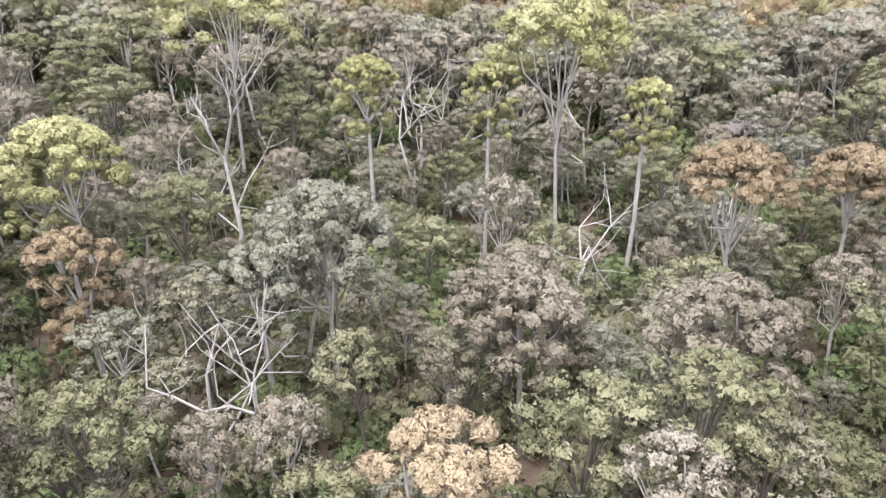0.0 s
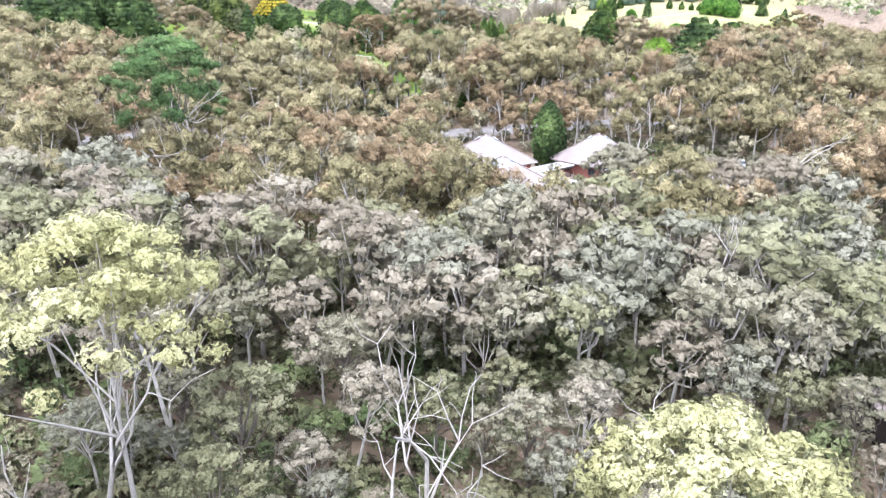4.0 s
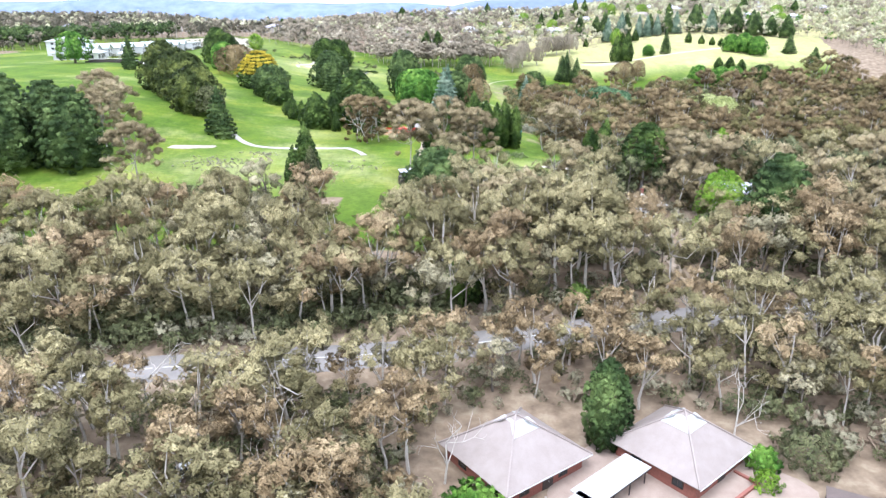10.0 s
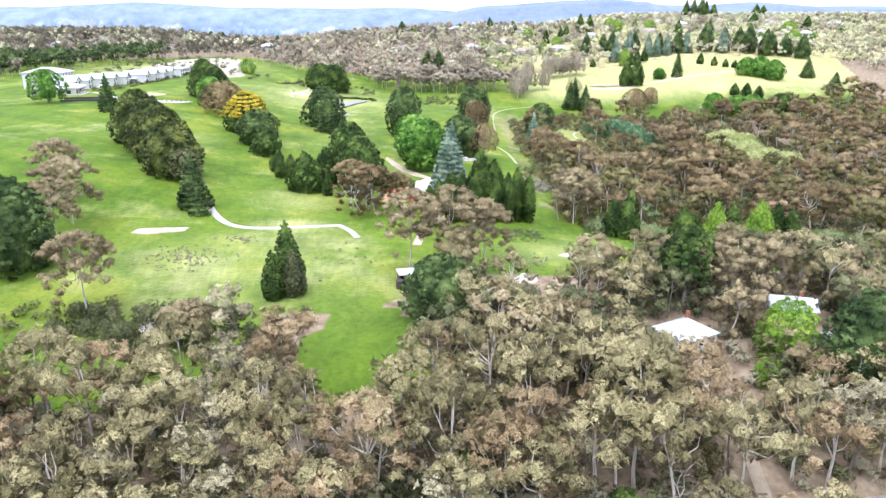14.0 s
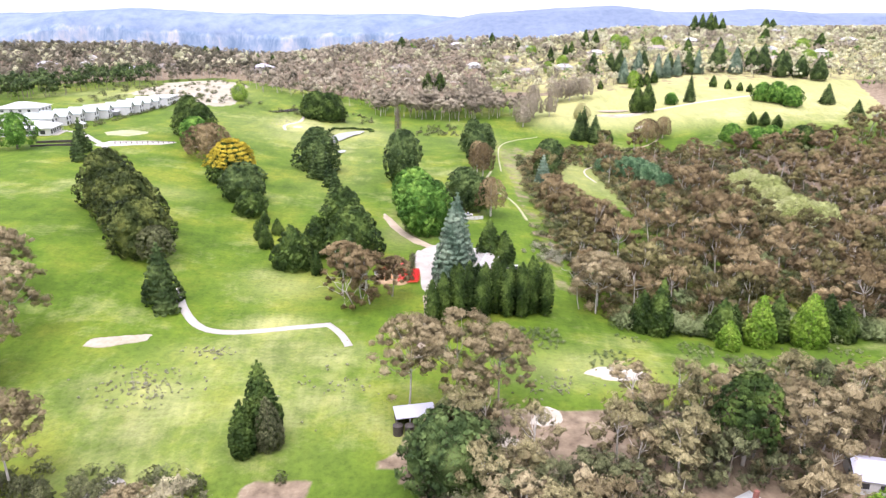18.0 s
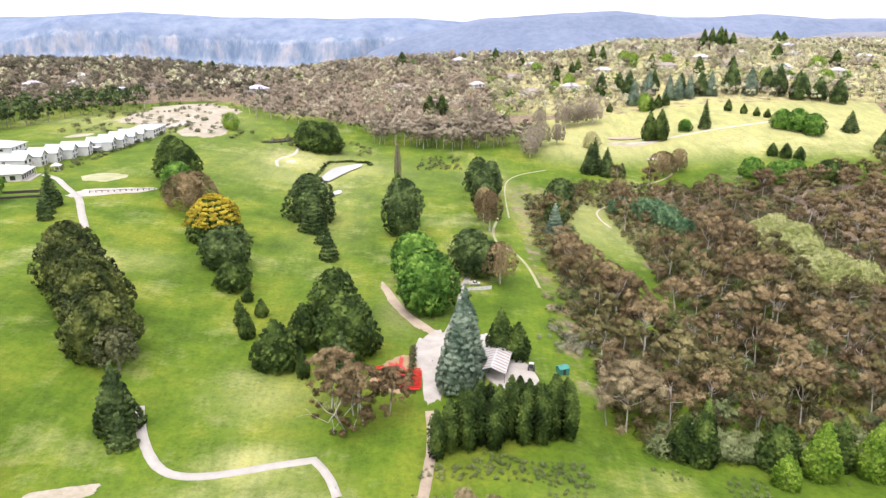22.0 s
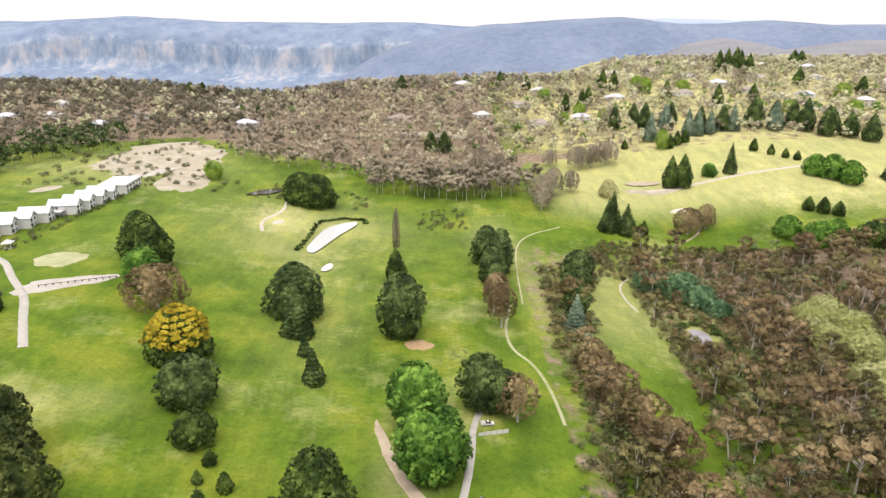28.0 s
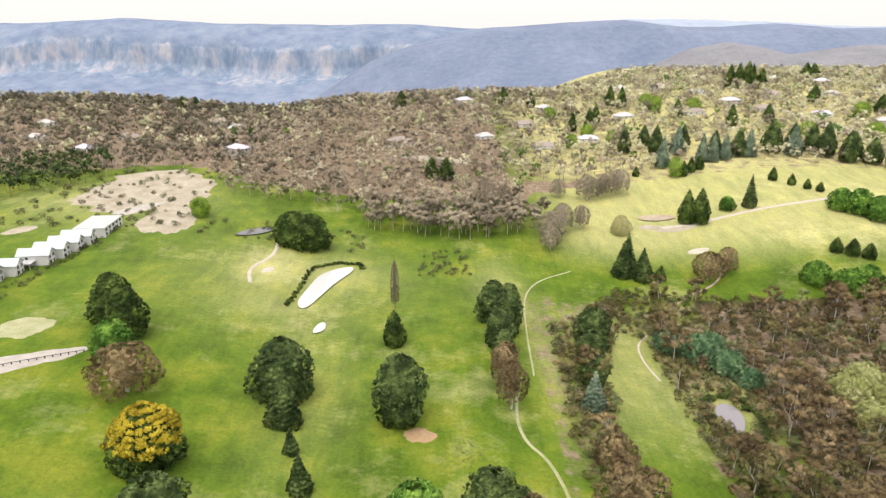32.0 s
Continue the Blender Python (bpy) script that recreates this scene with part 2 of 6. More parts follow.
def ground_material():
    m, nt, bsdf, out = nodes_of("ground")
    at = nt.nodes.new("ShaderNodeAttribute")
    at.attribute_name = "turf"
    parched = nt.nodes.new("ShaderNodeAttribute")
    parched.attribute_name = "parched"
    litter = ramp(nt, noise_tex(nt, 0.35, 6), ((0.3, (0.13, 0.095, 0.065)), (0.55, (0.25, 0.19, 0.13)), (0.75, (0.36, 0.30, 0.21))))
    lush = ramp(nt, noise_tex(nt, 0.035, 8, 0.7), ((0.34, (0.056, 0.102, 0.008)), (0.5, (0.090, 0.150, 0.011)), (0.66, (0.168, 0.202, 0.021))))
    dry = ramp(nt, noise_tex(nt, 0.022, 9, 0.75), ((0.53, (0, 0, 0)), (0.70, (1, 1, 1))))
    turf = mixed(nt, maths(nt, "MINIMUM", maths(nt, "ADD", maths(nt, "MULTIPLY", dry, 0.42), parched.outputs["Fac"]), 0.9), lush, (0.50, 0.47, 0.22))
    drawn = nt.nodes.new("ShaderNodeMapping")
    drawn.inputs["Scale"].default_value = (1.0, 0.22, 1.0)
    drawn.inputs["Rotation"].default_value = (0, 0, -0.12)
    nt.links.new(nt.nodes.new("ShaderNodeNewGeometry").outputs["Position"], drawn.inputs["Vector"])
    mid = ramp(nt, noise_tex(nt, 0.13, 7, 0.7, drawn.outputs[0]), ((0.34, (0.76, 0.80, 0.76)), (0.5, (1, 1, 1)), (0.66, (1.24, 1.16, 1.06))))
    turf = mixed(nt, 0.8, turf, mid, "MULTIPLY")
    fine = noise_tex(nt, 0.7, 8, 0.8)
    turf = mixed(nt, 0.8, turf, ramp(nt, fine, ((0.36, (0.68, 0.68, 0.68)), (0.5, (1, 1, 1)), (0.64, (1.2, 1.18, 1.1)))), "MULTIPLY")
    weeds = ramp(nt, noise_tex(nt, 0.4, 6, 0.85), ((0.66, (0, 0, 0)), (0.74, (1, 1, 1))))
    turf = mixed(nt, maths(nt, "MULTIPLY", weeds, 0.5), turf, (0.40, 0.38, 0.22))
    edge = maths(nt, "ADD", at.outputs["Fac"], maths(nt, "MULTIPLY", maths(nt, "SUBTRACT", noise_tex(nt, 0.12, 5), 0.5), 0.9))
    sharp = ramp(nt, edge, ((0.4, (0, 0, 0)), (0.6, (1, 1, 1))))
    nt.links.new(mixed(nt, sharp, litter, turf), bsdf.inputs["Base Color"])
    bsdf.inputs["Roughness"].default_value = 0.9
    bsdf.inputs["Specular IOR Level"].default_value = 0.15
    bumped(nt, bsdf, fine, 0.3, 0.25)
    return m


LAWN_GRASS = [(-34, 247), (-28, 234), (-8, 234), (-5, 254), (-16, 270), (-30, 270)]
PATCH = [(64, 420), (74, 420), (84, 450), (88, 520), (90, 600), (76, 606), (62, 560), (54, 490)]
GARDEN = [(-140, 262), (-118, 242), (-93, 230), (-76, 229), (-57, 231), (-47, 236), (-42, 270), (-60, 280), (-140, 285)]
GROUND = ground_material()


def steps(stops):
    out = []
    for a, b, s in stops:
        out += list(np.arange(a, b, s))
    return np.array(out)


gx = steps(((-2600, -400, 40), (-400, 400, 4), (400, 2601, 40)))
gy = steps(((-200, 0, 10), (0, 800, 4), (800, 1560, 10), (1560, 2600, 40)))
X, Y = np.meshgrid(gx, gy)
Z = land(X, Y)
nx, ny = len(gx), len(gy)
i = (np.arange(ny - 1)[:, None] * nx + np.arange(nx - 1)).ravel()
me = mesh_of("ground", np.stack([X, Y, Z], -1).reshape(-1, 3), np.stack([i, i + 1, i + nx + 1, i + nx], 1), [GROUND], True)
turf = inside(X, Y, GOLF).astype(np.float32)
gully = (X > 30) & (X < 130) & (Y > 345) & (Y < 660)
turf[gully] = 0.55
turf[inside(X, Y, PATCH)] = 0.85
turf[(X > 15) & (X < 330) & (Y > 322) & (Y < 362)] = 0.85
turf[inside(X, Y, LAWN_GRASS) | inside(X, Y, GARDEN) | ((np.abs(X) < 340) & (Y > 640) & (Y < 800))] = 1.0
turf[(np.abs(X + 18) < 8) & (np.abs(Y - 131) < 8)] = 0.8
turf[(X > 43) & (X < 60) & (Y > 98) & (Y < 156)] = 1.0
turf[(Y > 860) & (Y < 1400)] = 0.3
turf[inside(X, Y, [(-420, 660), (-205, 660), (-160, 720), (-150, 800), (-230, 850), (-420, 800)])] = 0.75
turf[(Y > 830) & (X > 40)] = 0.55
parched = 0.62 * smooth((X - 40) / 60) * smooth((Y - 670) / 60) + 0.25 * np.exp(-((X + 95) / 60) ** 2 - ((Y - 640) / 60) ** 2)
parched = parched + 0.4 * np.exp(-((X + 240) / 70) ** 2 - ((Y - 750) / 50) ** 2) + 0.12 * np.exp(-((X + 60) / 40) ** 2 - ((Y - 285) / 25) ** 2)
parched = parched + 0.3 * smooth((Y - 830) / 40) * smooth((X - 20) / 60)
parched = parched + 0.32 * smooth((X - 44) / 12) * smooth((150 - X) / 20) * smooth((Y - 480) / 80) * smooth((640 - Y) / 40)
for px, py, rx, ry, k in ((-54, 358, 12, 12, 0.3), (-62, 311, 9, 4, 0.3), (-72, 293, 10, 8, 0.18), (-66, 262, 8, 8, 0.25), (-48, 330, 8, 6, 0.3), (-40, 315, 10, 10, 0.2), (-62, 520, 18, 50, 0.15),
                         (-20, 420, 8, 18, 0.35), (30, 310, 16, 10, 0.3), (-110, 650, 12, 24, 0.4), (-75, 655, 30, 22, 0.25), (-95, 600, 20, 14, 0.2), (-120, 440, 12, 10, 0.2), (20, 650, 14, 40, 0.3), (38, 560, 8, 50, 0.3)):
    parched = parched + k * np.exp(-((X - px) / rx) ** 2 - ((Y - py) / ry) ** 2)
a = me.attributes.new("turf", "FLOAT", "POINT")
a.data.foreach_set("value", turf.ravel())
a = me.attributes.new("parched", "FLOAT", "POINT")
a.data.foreach_set("value", parched.astype(np.float32).ravel())
tagged(new("ground", me), "gently rolling ground of mown fairway grass and brown leaf litter", "ground", kind="structure")


# ---- trees ----
class Stack:
    """Collects corners and three-cornered faces with their material number."""
    def __init__(self):
        self.v, self.f, self.m, self.p, self.n = [], [], [], [], 0

    def add(self, v, f, puff=None, m=0):
        f = np.asarray(f)
        if f.shape[1] == 4:
            f = np.concatenate([f[:, (0, 1, 2)], f[:, (0, 2, 3)]])
        self.v.append(np.asarray(v, float))
        self.p.append(np.zeros((len(v), 3)) if puff is None else puff)
        self.f.append(np.asarray(f) + self.n)
        self.m.append(np.full(len(f), m))
        self.n += len(v)
        return self

    def mesh(self, name, mats, smooth_shade=False):
        me = mesh_of(name, np.concatenate(self.v), np.concatenate(self.f), mats, smooth_shade, np.concatenate(self.m))
        me.attributes.new("puff", "FLOAT_VECTOR", "POINT").data.foreach_set("vector", np.concatenate(self.p).astype(np.float32).ravel())
        return me


def tube(points, radii, sides=5):
    """A tapered tube along a line of points."""
    p = np.asarray(points, float)
    d = np.gradient(p, axis=0)
    d /= np.linalg.norm(d, axis=1, keepdims=True) + 1e-9
    ref = np.where(np.abs(d[:, 2:3]) > 0.9, (1.0, 0, 0), (0, 0, 1.0))
    u = np.cross(d, ref)
    u /= np.linalg.norm(u, axis=1, keepdims=True) + 1e-9
    w = np.cross(d, u)
    ang = np.arange(sides) * 2 * np.pi / sides
    v = p[:, None] + np.asarray(radii)[:, None, None] * (np.cos(ang)[:, None] * u[:, None] + np.sin(ang)[:, None] * w[:, None])
    k = np.arange(len(p) - 1)[:, None] * sides
    j = np.arange(sides)
    f = np.stack([k + j, k + (j + 1) % sides, k + sides + (j + 1) % sides, k + sides + j], -1).reshape(-1, 4)
    return v.reshape(-1, 3), f


def cores(rng, clumps, rows, flat, full=(0.5, 0.72)):
    """The dense uneven inside of each clump, on which the sprays sit."""
    cols = rows + 2
    lat = np.linspace(0.06, 0.94, rows + 1) * np.pi
    lon = np.arange(cols) * 2 * np.pi / cols
    d = np.stack([np.sin(lat)[:, None] * np.cos(lon), np.sin(lat)[:, None] * np.sin(lon), np.cos(lat)[:, None] + 0 * lon], -1).reshape(-1, 3)
    k, j = np.arange(rows)[:, None] * cols, np.arange(cols)
    f = np.stack([k + j, k + cols + j, k + cols + (j + 1) % cols, k + (j + 1) % cols], -1).reshape(-1, 4)
    n, m = len(clumps), len(d)
    r = clumps[:, None, 3:4] * rng.uniform(*full, (n, m, 1))
    v = clumps[:, None, :3] + d[None] * r * (1, 1, flat)
    v = v.reshape(-1, 3)
    return v, (f[None] + np.arange(n)[:, None, None] * m).reshape(-1, 4), soft_normal(rng, v, np.tile(d, (n, 1)), clumps)


def soft_normal(rng, v, d, clumps):
    """Which way leaves face: out of their clump, out of the whole crown and upwards, with some disorder."""
    mid, span = clumps[:, :3].mean(0), np.ptp(clumps[:, :3], axis=0).mean() + 1.0
    out = v - mid + (0, 0, 0.25 * span)
    out /= np.linalg.norm(out, axis=1, keepdims=True) + 1e-6
    return 0.75 * d + 0.65 * out + rng.normal(size=v.shape) * 0.1 + (0, 0, 0.12)


def sprays(rng, clumps, per, size, lift=0.35, flat=0.8, outward=None, rows=4, full=(0.5, 0.72)):
    """Leaf sprays on the outer side of each clump (x, y, z, radius): small bent quads that face outwards."""
    clumps = np.asarray(clumps, float)
    n = len(clumps) * per
    c = np.repeat(clumps, per, axis=0)
    d = rng.normal(size=(n, 3))
    d[:, 2] += lift
    if outward is not None:
        d += np.repeat(outward, per, axis=0) * 1.1
    d /= np.linalg.norm(d, axis=1, keepdims=True)
    pos = c[:, :3] + d * c[:, 3:4] * rng.uniform(0.62, 1.12, (n, 1)) ** 0.7 * (1, 1, flat)
    nrm = d + rng.normal(size=(n, 3)) * 0.45
    nrm /= np.linalg.norm(nrm, axis=1, keepdims=True)
    u = np.cross(nrm, rng.normal(size=(n, 3)))
    u /= np.linalg.norm(u, axis=1, keepdims=True)
    w = np.cross(nrm, u)
    s = size * rng.uniform(0.6, 1.5, (n, 1))
    a, b = u * s, w * s * rng.uniform(0.7, 1.2, (n, 1))
    v = np.stack([pos - a - b * 0.6, pos + a - b * 0.5, pos + b * 1.1 + nrm * s * 0.3], 1).reshape(-1, 3)
    puff = np.repeat(soft_normal(rng, pos, d, clumps), 3, axis=0)
    f = np.arange(n * 3).reshape(-1, 3)
    if not rows:
        return v, f, puff
    cv, cf, cp = cores(rng, clumps, rows, flat, full)
    cf = np.concatenate([cf[:, (0, 1, 2)], cf[:, (0, 2, 3)]])
    return np.concatenate([cv, v]), np.concatenate([cf, f + len(cv)]), np.concatenate([cp, puff])


def gum_shape(seed, clump_count, per, leaf, limbs=True, height=12.0, spread=4.0, sides=5, rows=4, drop=0.26, full=(0.58, 0.84)):
    """A gum tree: a leaning pale trunk that forks, and rounded clumps of leaves at the limbs' ends. Returns wood and leaves."""
    rng = np.random.default_rng(seed)
    wood, leaves = Stack(), Stack()
    lean = rng.normal(size=2) * 0.5
    fork = max(height * rng.uniform(0.32, 0.5), height - 2.5 * spread)
    base, knee = np.array([0, 0, -0.6]), np.array([lean[0], lean[1], fork])
    tip = np.array([lean[0] * 1.4, lean[1] * 1.4, height * 0.78])
    wood.add(*tube([base, base * 0.5 + knee * 0.5 + (rng.normal() * 0.15, rng.normal() * 0.15, 0), knee, tip], [0.26, 0.2, 0.15, 0.04], sides))
    clumps = []
    for k in range(clump_count):
        a = k * 2.4 + rng.uniform(-0.5, 0.5)
        r = spread * np.sqrt((k + 0.5) / clump_count) * rng.uniform(0.7, 1.12)
        deep = min(height, 2.6 * spread)
        top = 0.95 * height - 0.24 * deep * (r / spread) ** 2 - rng.uniform(0, drop) * min(height, 3.2 * spread) * (k % 3 != 0)
        clumps.append((lean[0] * 1.5 + r * np.cos(a), lean[1] * 1.5 + r * np.sin(a), top, spread * rng.uniform(0.2, 0.48) * (12 / max(clump_count, 7)) ** 0.4))
    if limbs:
        for k, c in enumerate(clumps):
            if k % max(3, clump_count // (9 if limbs > 1 else 5)) == 0:
                end = np.array(c[:3]) + (0, 0, c[3] * 0.35)
                off = knee + (tip - knee) * rng.uniform(0, 0.5)
                mid = off * 0.5 + end * 0.5 + np.array([0, 0, -0.12 * spread]) + rng.normal(size=3) * 0.1 * spread
                wood.add(*tube([off, mid, end], [0.1, 0.075, 0.03], 4))
    leaves.add(*sprays(rng, clumps, per, leaf, rows=rows, flat=0.68 if clump_count > 30 else 0.85, full=full))
    return wood, leaves


def joined(name, shapes, spots, mats, label, category, seed=1):
    """Far or countless trees in one mesh: each spot is x, y, scale; shapes are pairs of corners, faces and material numbers."""
    rng = np.random.default_rng(seed)
    st = Stack()
    for k, (x, y, s) in enumerate(spots):
        v, f, m, p = shapes[rng.integers(len(shapes))]
        a = rng.uniform(0, 6.283)
        c, sn = np.cos(a), np.sin(a)
        w = s * rng.uniform(0.85, 1.2)
        q = np.stack([(v[:, 0] * c - v[:, 1] * sn) * w + x, (v[:, 0] * sn + v[:, 1] * c) * w + y, v[:, 2] * s + float(land(x, y))], 1)
        st.v.append(q)
        st.p.append(np.stack([p[:, 0] * c - p[:, 1] * sn, p[:, 0] * sn + p[:, 1] * c, p[:, 2]], 1))
        st.f.append(f + st.n)
        st.m.append(m)
        st.n += len(v)
    return tagged(new(name, st.mesh(name, mats)), label, category, kind="stuff")


def whole(wood, leaves):
    wv, wf = np.concatenate(wood.v), np.concatenate(wood.f)
    lv, lf = np.concatenate(leaves.v), np.concatenate(leaves.f)
    return np.concatenate([wv, lv]), np.concatenate([wf, lf + len(wv)]), np.concatenate([np.zeros(len(wf), int), np.ones(len(lf), int)]), np.concatenate(wood.p + leaves.p)


def scatter(rng, x0, x1, y0, y1, gap, keep):
    """Jittered spots on a grid, where keep(x, y) holds."""
    gxs, gys = np.meshgrid(np.arange(x0, x1, gap), np.arange(y0, y1, gap))
    p = np.stack([gxs.ravel(), gys.ravel()], 1) + rng.uniform(-0.48, 0.48, (gxs.size, 2)) * gap
    return p[keep(p[:, 0], p[:, 1])]


YARD = [(-6, 146), (0, 136), (5, 118), (20, 115), (40, 118), (56, 130), (58, 166), (42, 178), (6, 180), (-7, 172)]
LAWN = [(-36, 247), (-29, 223), (-10, 223), (-3, 254), (-12, 276), (-30, 276)]
CAR_YARD = [(-55, 132), (-48, 130), (-37, 147), (-36, 156), (-43, 156), (-53, 140)]


def road_mid(x):
    return 197.5 + 0.235 * x - 0.0006 * x * x


def clear_of(x, y):
    return (~inside(x, y, YARD) & ~inside(x, y, CAR_YARD) & ~inside(x, y, LAWN) & ~inside(x, y, GARDEN) & ~((np.abs(x + 18) < 6) & (np.abs(y - 131) < 6)) & ~((x > 43 + (154 - y) * 0.02) & (x < 57) & (y > 100) & (y < 156)) & ~((np.abs(x + 41) < 4) & (y > 133) & (y < 152)) & ~((np.abs(x + 33) < 5) & (np.abs(y - 138) < 6)) & ~((np.abs(x + 55) < 8) & (np.abs(y - 140) < 9)) & ((y - road_mid(x) > 4.5) | (y - road_mid(x) < np.where(x < -8, -11.0, -5.5))) & ~((x > -64) & (x < -44) & (y > 116) & (y < 136)) & ~((np.abs(x + 33) < 4) & (y > 126) & (y < 138)) & ~((np.abs(x + 2.3 + (y - 63) * 0.7) < 4.5) & (y > 106) & (y < 136))
            & ~((np.abs(x - 45) < 8.5) & (y > 232) & (y < 264)) & ~((np.abs(x + 11.5) < 6) & (y > 250) & (y < 284)) & ~((np.abs(x + 42) < 6) & (y > 256) & (y < 284)) & ~((x > 4) & (x < 34) & (y > 274)) & ~((np.abs(x - 73) < 8) & (y > 246) & (y < 274))
            & ~((np.abs(x - 46 - (y - 226) * 0.1) < 3.0) & (y > 208) & (y < 246)))


PROFILE = {
    "dome": lambda u: np.sqrt(np.clip(1 - u ** 2.2, 0, 1)) * (0.72 + 0.28 * np.minimum(1, u * 3.5)),
    "round": lambda u: np.sqrt(np.clip(1 - (2 * u - 0.95) ** 2 / 1.12, 0.02, 1)),
    "flame": lambda u: np.where(u < 0.3, 0.78 + 0.22 * u / 0.3, np.clip(1 - (u - 0.3) / 0.7, 0, 1) ** 0.75),
    "cone": lambda u: np.clip(1 - u, 0, 1) ** 0.85 * (0.8 + 0.2 * np.minimum(1, u * 8)),
    "column": lambda u: np.clip(1 - u ** 5, 0, 1) * (0.7 + 0.3 * np.minimum(1, u * 3)),
}


def body(leaves, rng, shape, height, radius, start, tiers, seed):
    """The dense inside of a crown: a turned, uneven body that the leaf sprays sit on."""
    cols, rows = 18, 16
    fill = 0.84 if start < 0.15 else 0.5
    u = np.repeat(start + (0.97 - start) * np.linspace(0, 1, rows + 1), cols)
    a = np.tile(np.arange(cols) * 2 * np.pi / cols, rows + 1)
    r = PROFILE[shape](u) * radius * fill * (1 + 0.06 * np.sin(3 * a + 7 * u + seed) + rng.uniform(-0.07, 0.05, len(u)))
    if tiers:
        k = max(6, int(height / 1.5))
        r = r * (0.8 + 0.22 * (1 - (u * k) % 1.0))
    r = np.maximum(r - 0.15, 0.02)
    v = np.stack([r * np.cos(a), r * np.sin(a), u * height], 1)
    i, j = np.arange(rows)[:, None] * cols, np.arange(cols)
    f = np.stack([i + j, i + (j + 1) % cols, i + cols + (j + 1) % cols, i + cols + j], -1).reshape(-1, 4)
    puff = np.stack([np.cos(a), np.sin(a), np.clip(u - 0.4, -0.3, 1) * 0.8], 1) + rng.normal(size=(len(u), 3)) * 0.15
    leaves.add(v, f, puff)


def envelope_shape(seed, shape, height, radius, start=0.04, tiers=False, dense=1.0):
    """A tree whose leaves fill a turned outline: trunk, and clumps set over the whole outline with gaps and bumps."""
    rng = np.random.default_rng(seed)
    leaf = float(np.clip(0.036 * radius + 0.13, 0.16, 0.5))
    area = 2 * np.pi * radius * height * 0.6
    quads = int(np.clip(1.3 * dense * area / leaf ** 2 / 1.3, 160, 4800))
    per = 15
    n = int(np.clip(quads // 14, 16, 380))
    u = (np.arange(n) + 0.5) / n
    u = 1 - np.sqrt(1 - u) if shape in ("cone", "flame") else u
    u = start + (1 - start) * np.clip(u + rng.uniform(-0.02, 0.02, n), 0, 0.985)
    if tiers:
        k = max(6, int(height / 1.5))
        u = (np.floor(u * k) + 0.5 + rng.uniform(-0.12, 0.12, n)) / k
        u = np.clip(u, start, 0.985)
    a = np.arange(n) * 2.39996 + rng.uniform(-0.3, 0.3, n)
    rag = 0.05 if shape in ("flame", "column") else 0.09
    bump = 1 + rag * np.sin(3 * a + 7 * u + seed) + rng.uniform(-rag, rag * 0.7, n)
    r = PROFILE[shape](u) * radius * bump
    size = np.clip(0.12 * radius * (0.55 + 0.6 * PROFILE[shape](u)), 0.25, 1.7) * rng.uniform(0.7, 1.25, n)
    r = np.maximum(r - size * 0.6, 0)
    z = u * height - (0.10 * r if tiers else 0) - size * 0.3
    out = np.stack([np.cos(a), np.sin(a), np.clip(u - 0.35, -0.2, 1) * 1.6], 1)
    clumps = np.stack([r * np.cos(a), r * np.sin(a), z, size], 1)
    leaves = Stack().add(*sprays(rng, clumps, per, leaf, 0.3, 0.55 if tiers else 0.85, out, 0))
    body(leaves, rng, shape, height, radius, start, tiers, seed)
    t = max(0.12, radius * 0.055)
    wood = Stack().add(*tube([(0, 0, -0.8), (0.1, 0, height * 0.4), (0, 0.1, height * 0.9)], [t * 1.3, t, t * 0.25], 7))
    for k in range(5):
        b = k * 1.3 + rng.uniform(0, 0.5)
        zz = height * rng.uniform(max(0.1, start), 0.6)
        rr = float(PROFILE[shape](np.array(zz / height))) * radius * 0.7
        wood.add(*tube([(0, 0, zz - 0.1 * height), (rr * np.cos(b) * 0.6, rr * np.sin(b) * 0.6, zz), (rr * np.cos(b), rr * np.sin(b), zz + 0.05 * height)], [t * 0.5, t * 0.3, t * 0.12], 4))
    return wood, leaves


def set_tree(name, wood, leaves, x, y, bark, leaf_mat, label, group="", turn=0.0, scale=1.0, category="tree"):
    t = tagged(new(name), label, category, group)
    tr = new("trunk", wood.mesh("trunk", [bark], True))
    cr = new("crown", leaves.mesh("crown", [leaf_mat]))
    tr.parent = cr.parent = t
    t.matrix_world = pose(x, y, float(land(x, y)), 0, 0, turn) @ Matrix.Diagonal((scale, scale, scale, 1))
    return t


seeds = iter(range(1000, 9000))


def plant(name, shape, mat, label, spots, group="", bark=BARK, start=0.04, tiers=False, dense=1.0):
    for x, y, h, r in spots:
        set_tree(name, *envelope_shape(next(seeds), shape, h, r, start, tiers, dense), x, y, bark, mat, label, group)


def bare_shape(seed, height=11.0, levels=3):
    """A dead tree: a pale trunk and bare crooked limbs that fork again and again."""
    rng = np.random.default_rng(seed)
    st = Stack()

    def limb(p, d, length, r, level):
        q = p + d * length * 0.5 + rng.normal(size=3) * length * 0.07
        e = q + (d + rng.normal(size=3) * 0.22) * length * 0.5
        st.add(*tube([p, q, e], [r, r * 0.75, r * 0.5], 6 if level == levels else 4))
        if level:
            for _ in range(rng.integers(2, 4) + (level == levels)):
                n = d * 0.7 + rng.normal(size=3) * 0.6 + (0, 0, 0.25)
                limb(e if rng.random() < 0.6 else q, n / np.linalg.norm(n), length * rng.uniform(0.5, 0.75), r * 0.5, level - 1)
    limb(np.array([0, 0, -0.5]), np.array([rng.normal() * 0.12, rng.normal() * 0.12, 1.0]), height * 0.5, height * 0.015, levels)
    return st


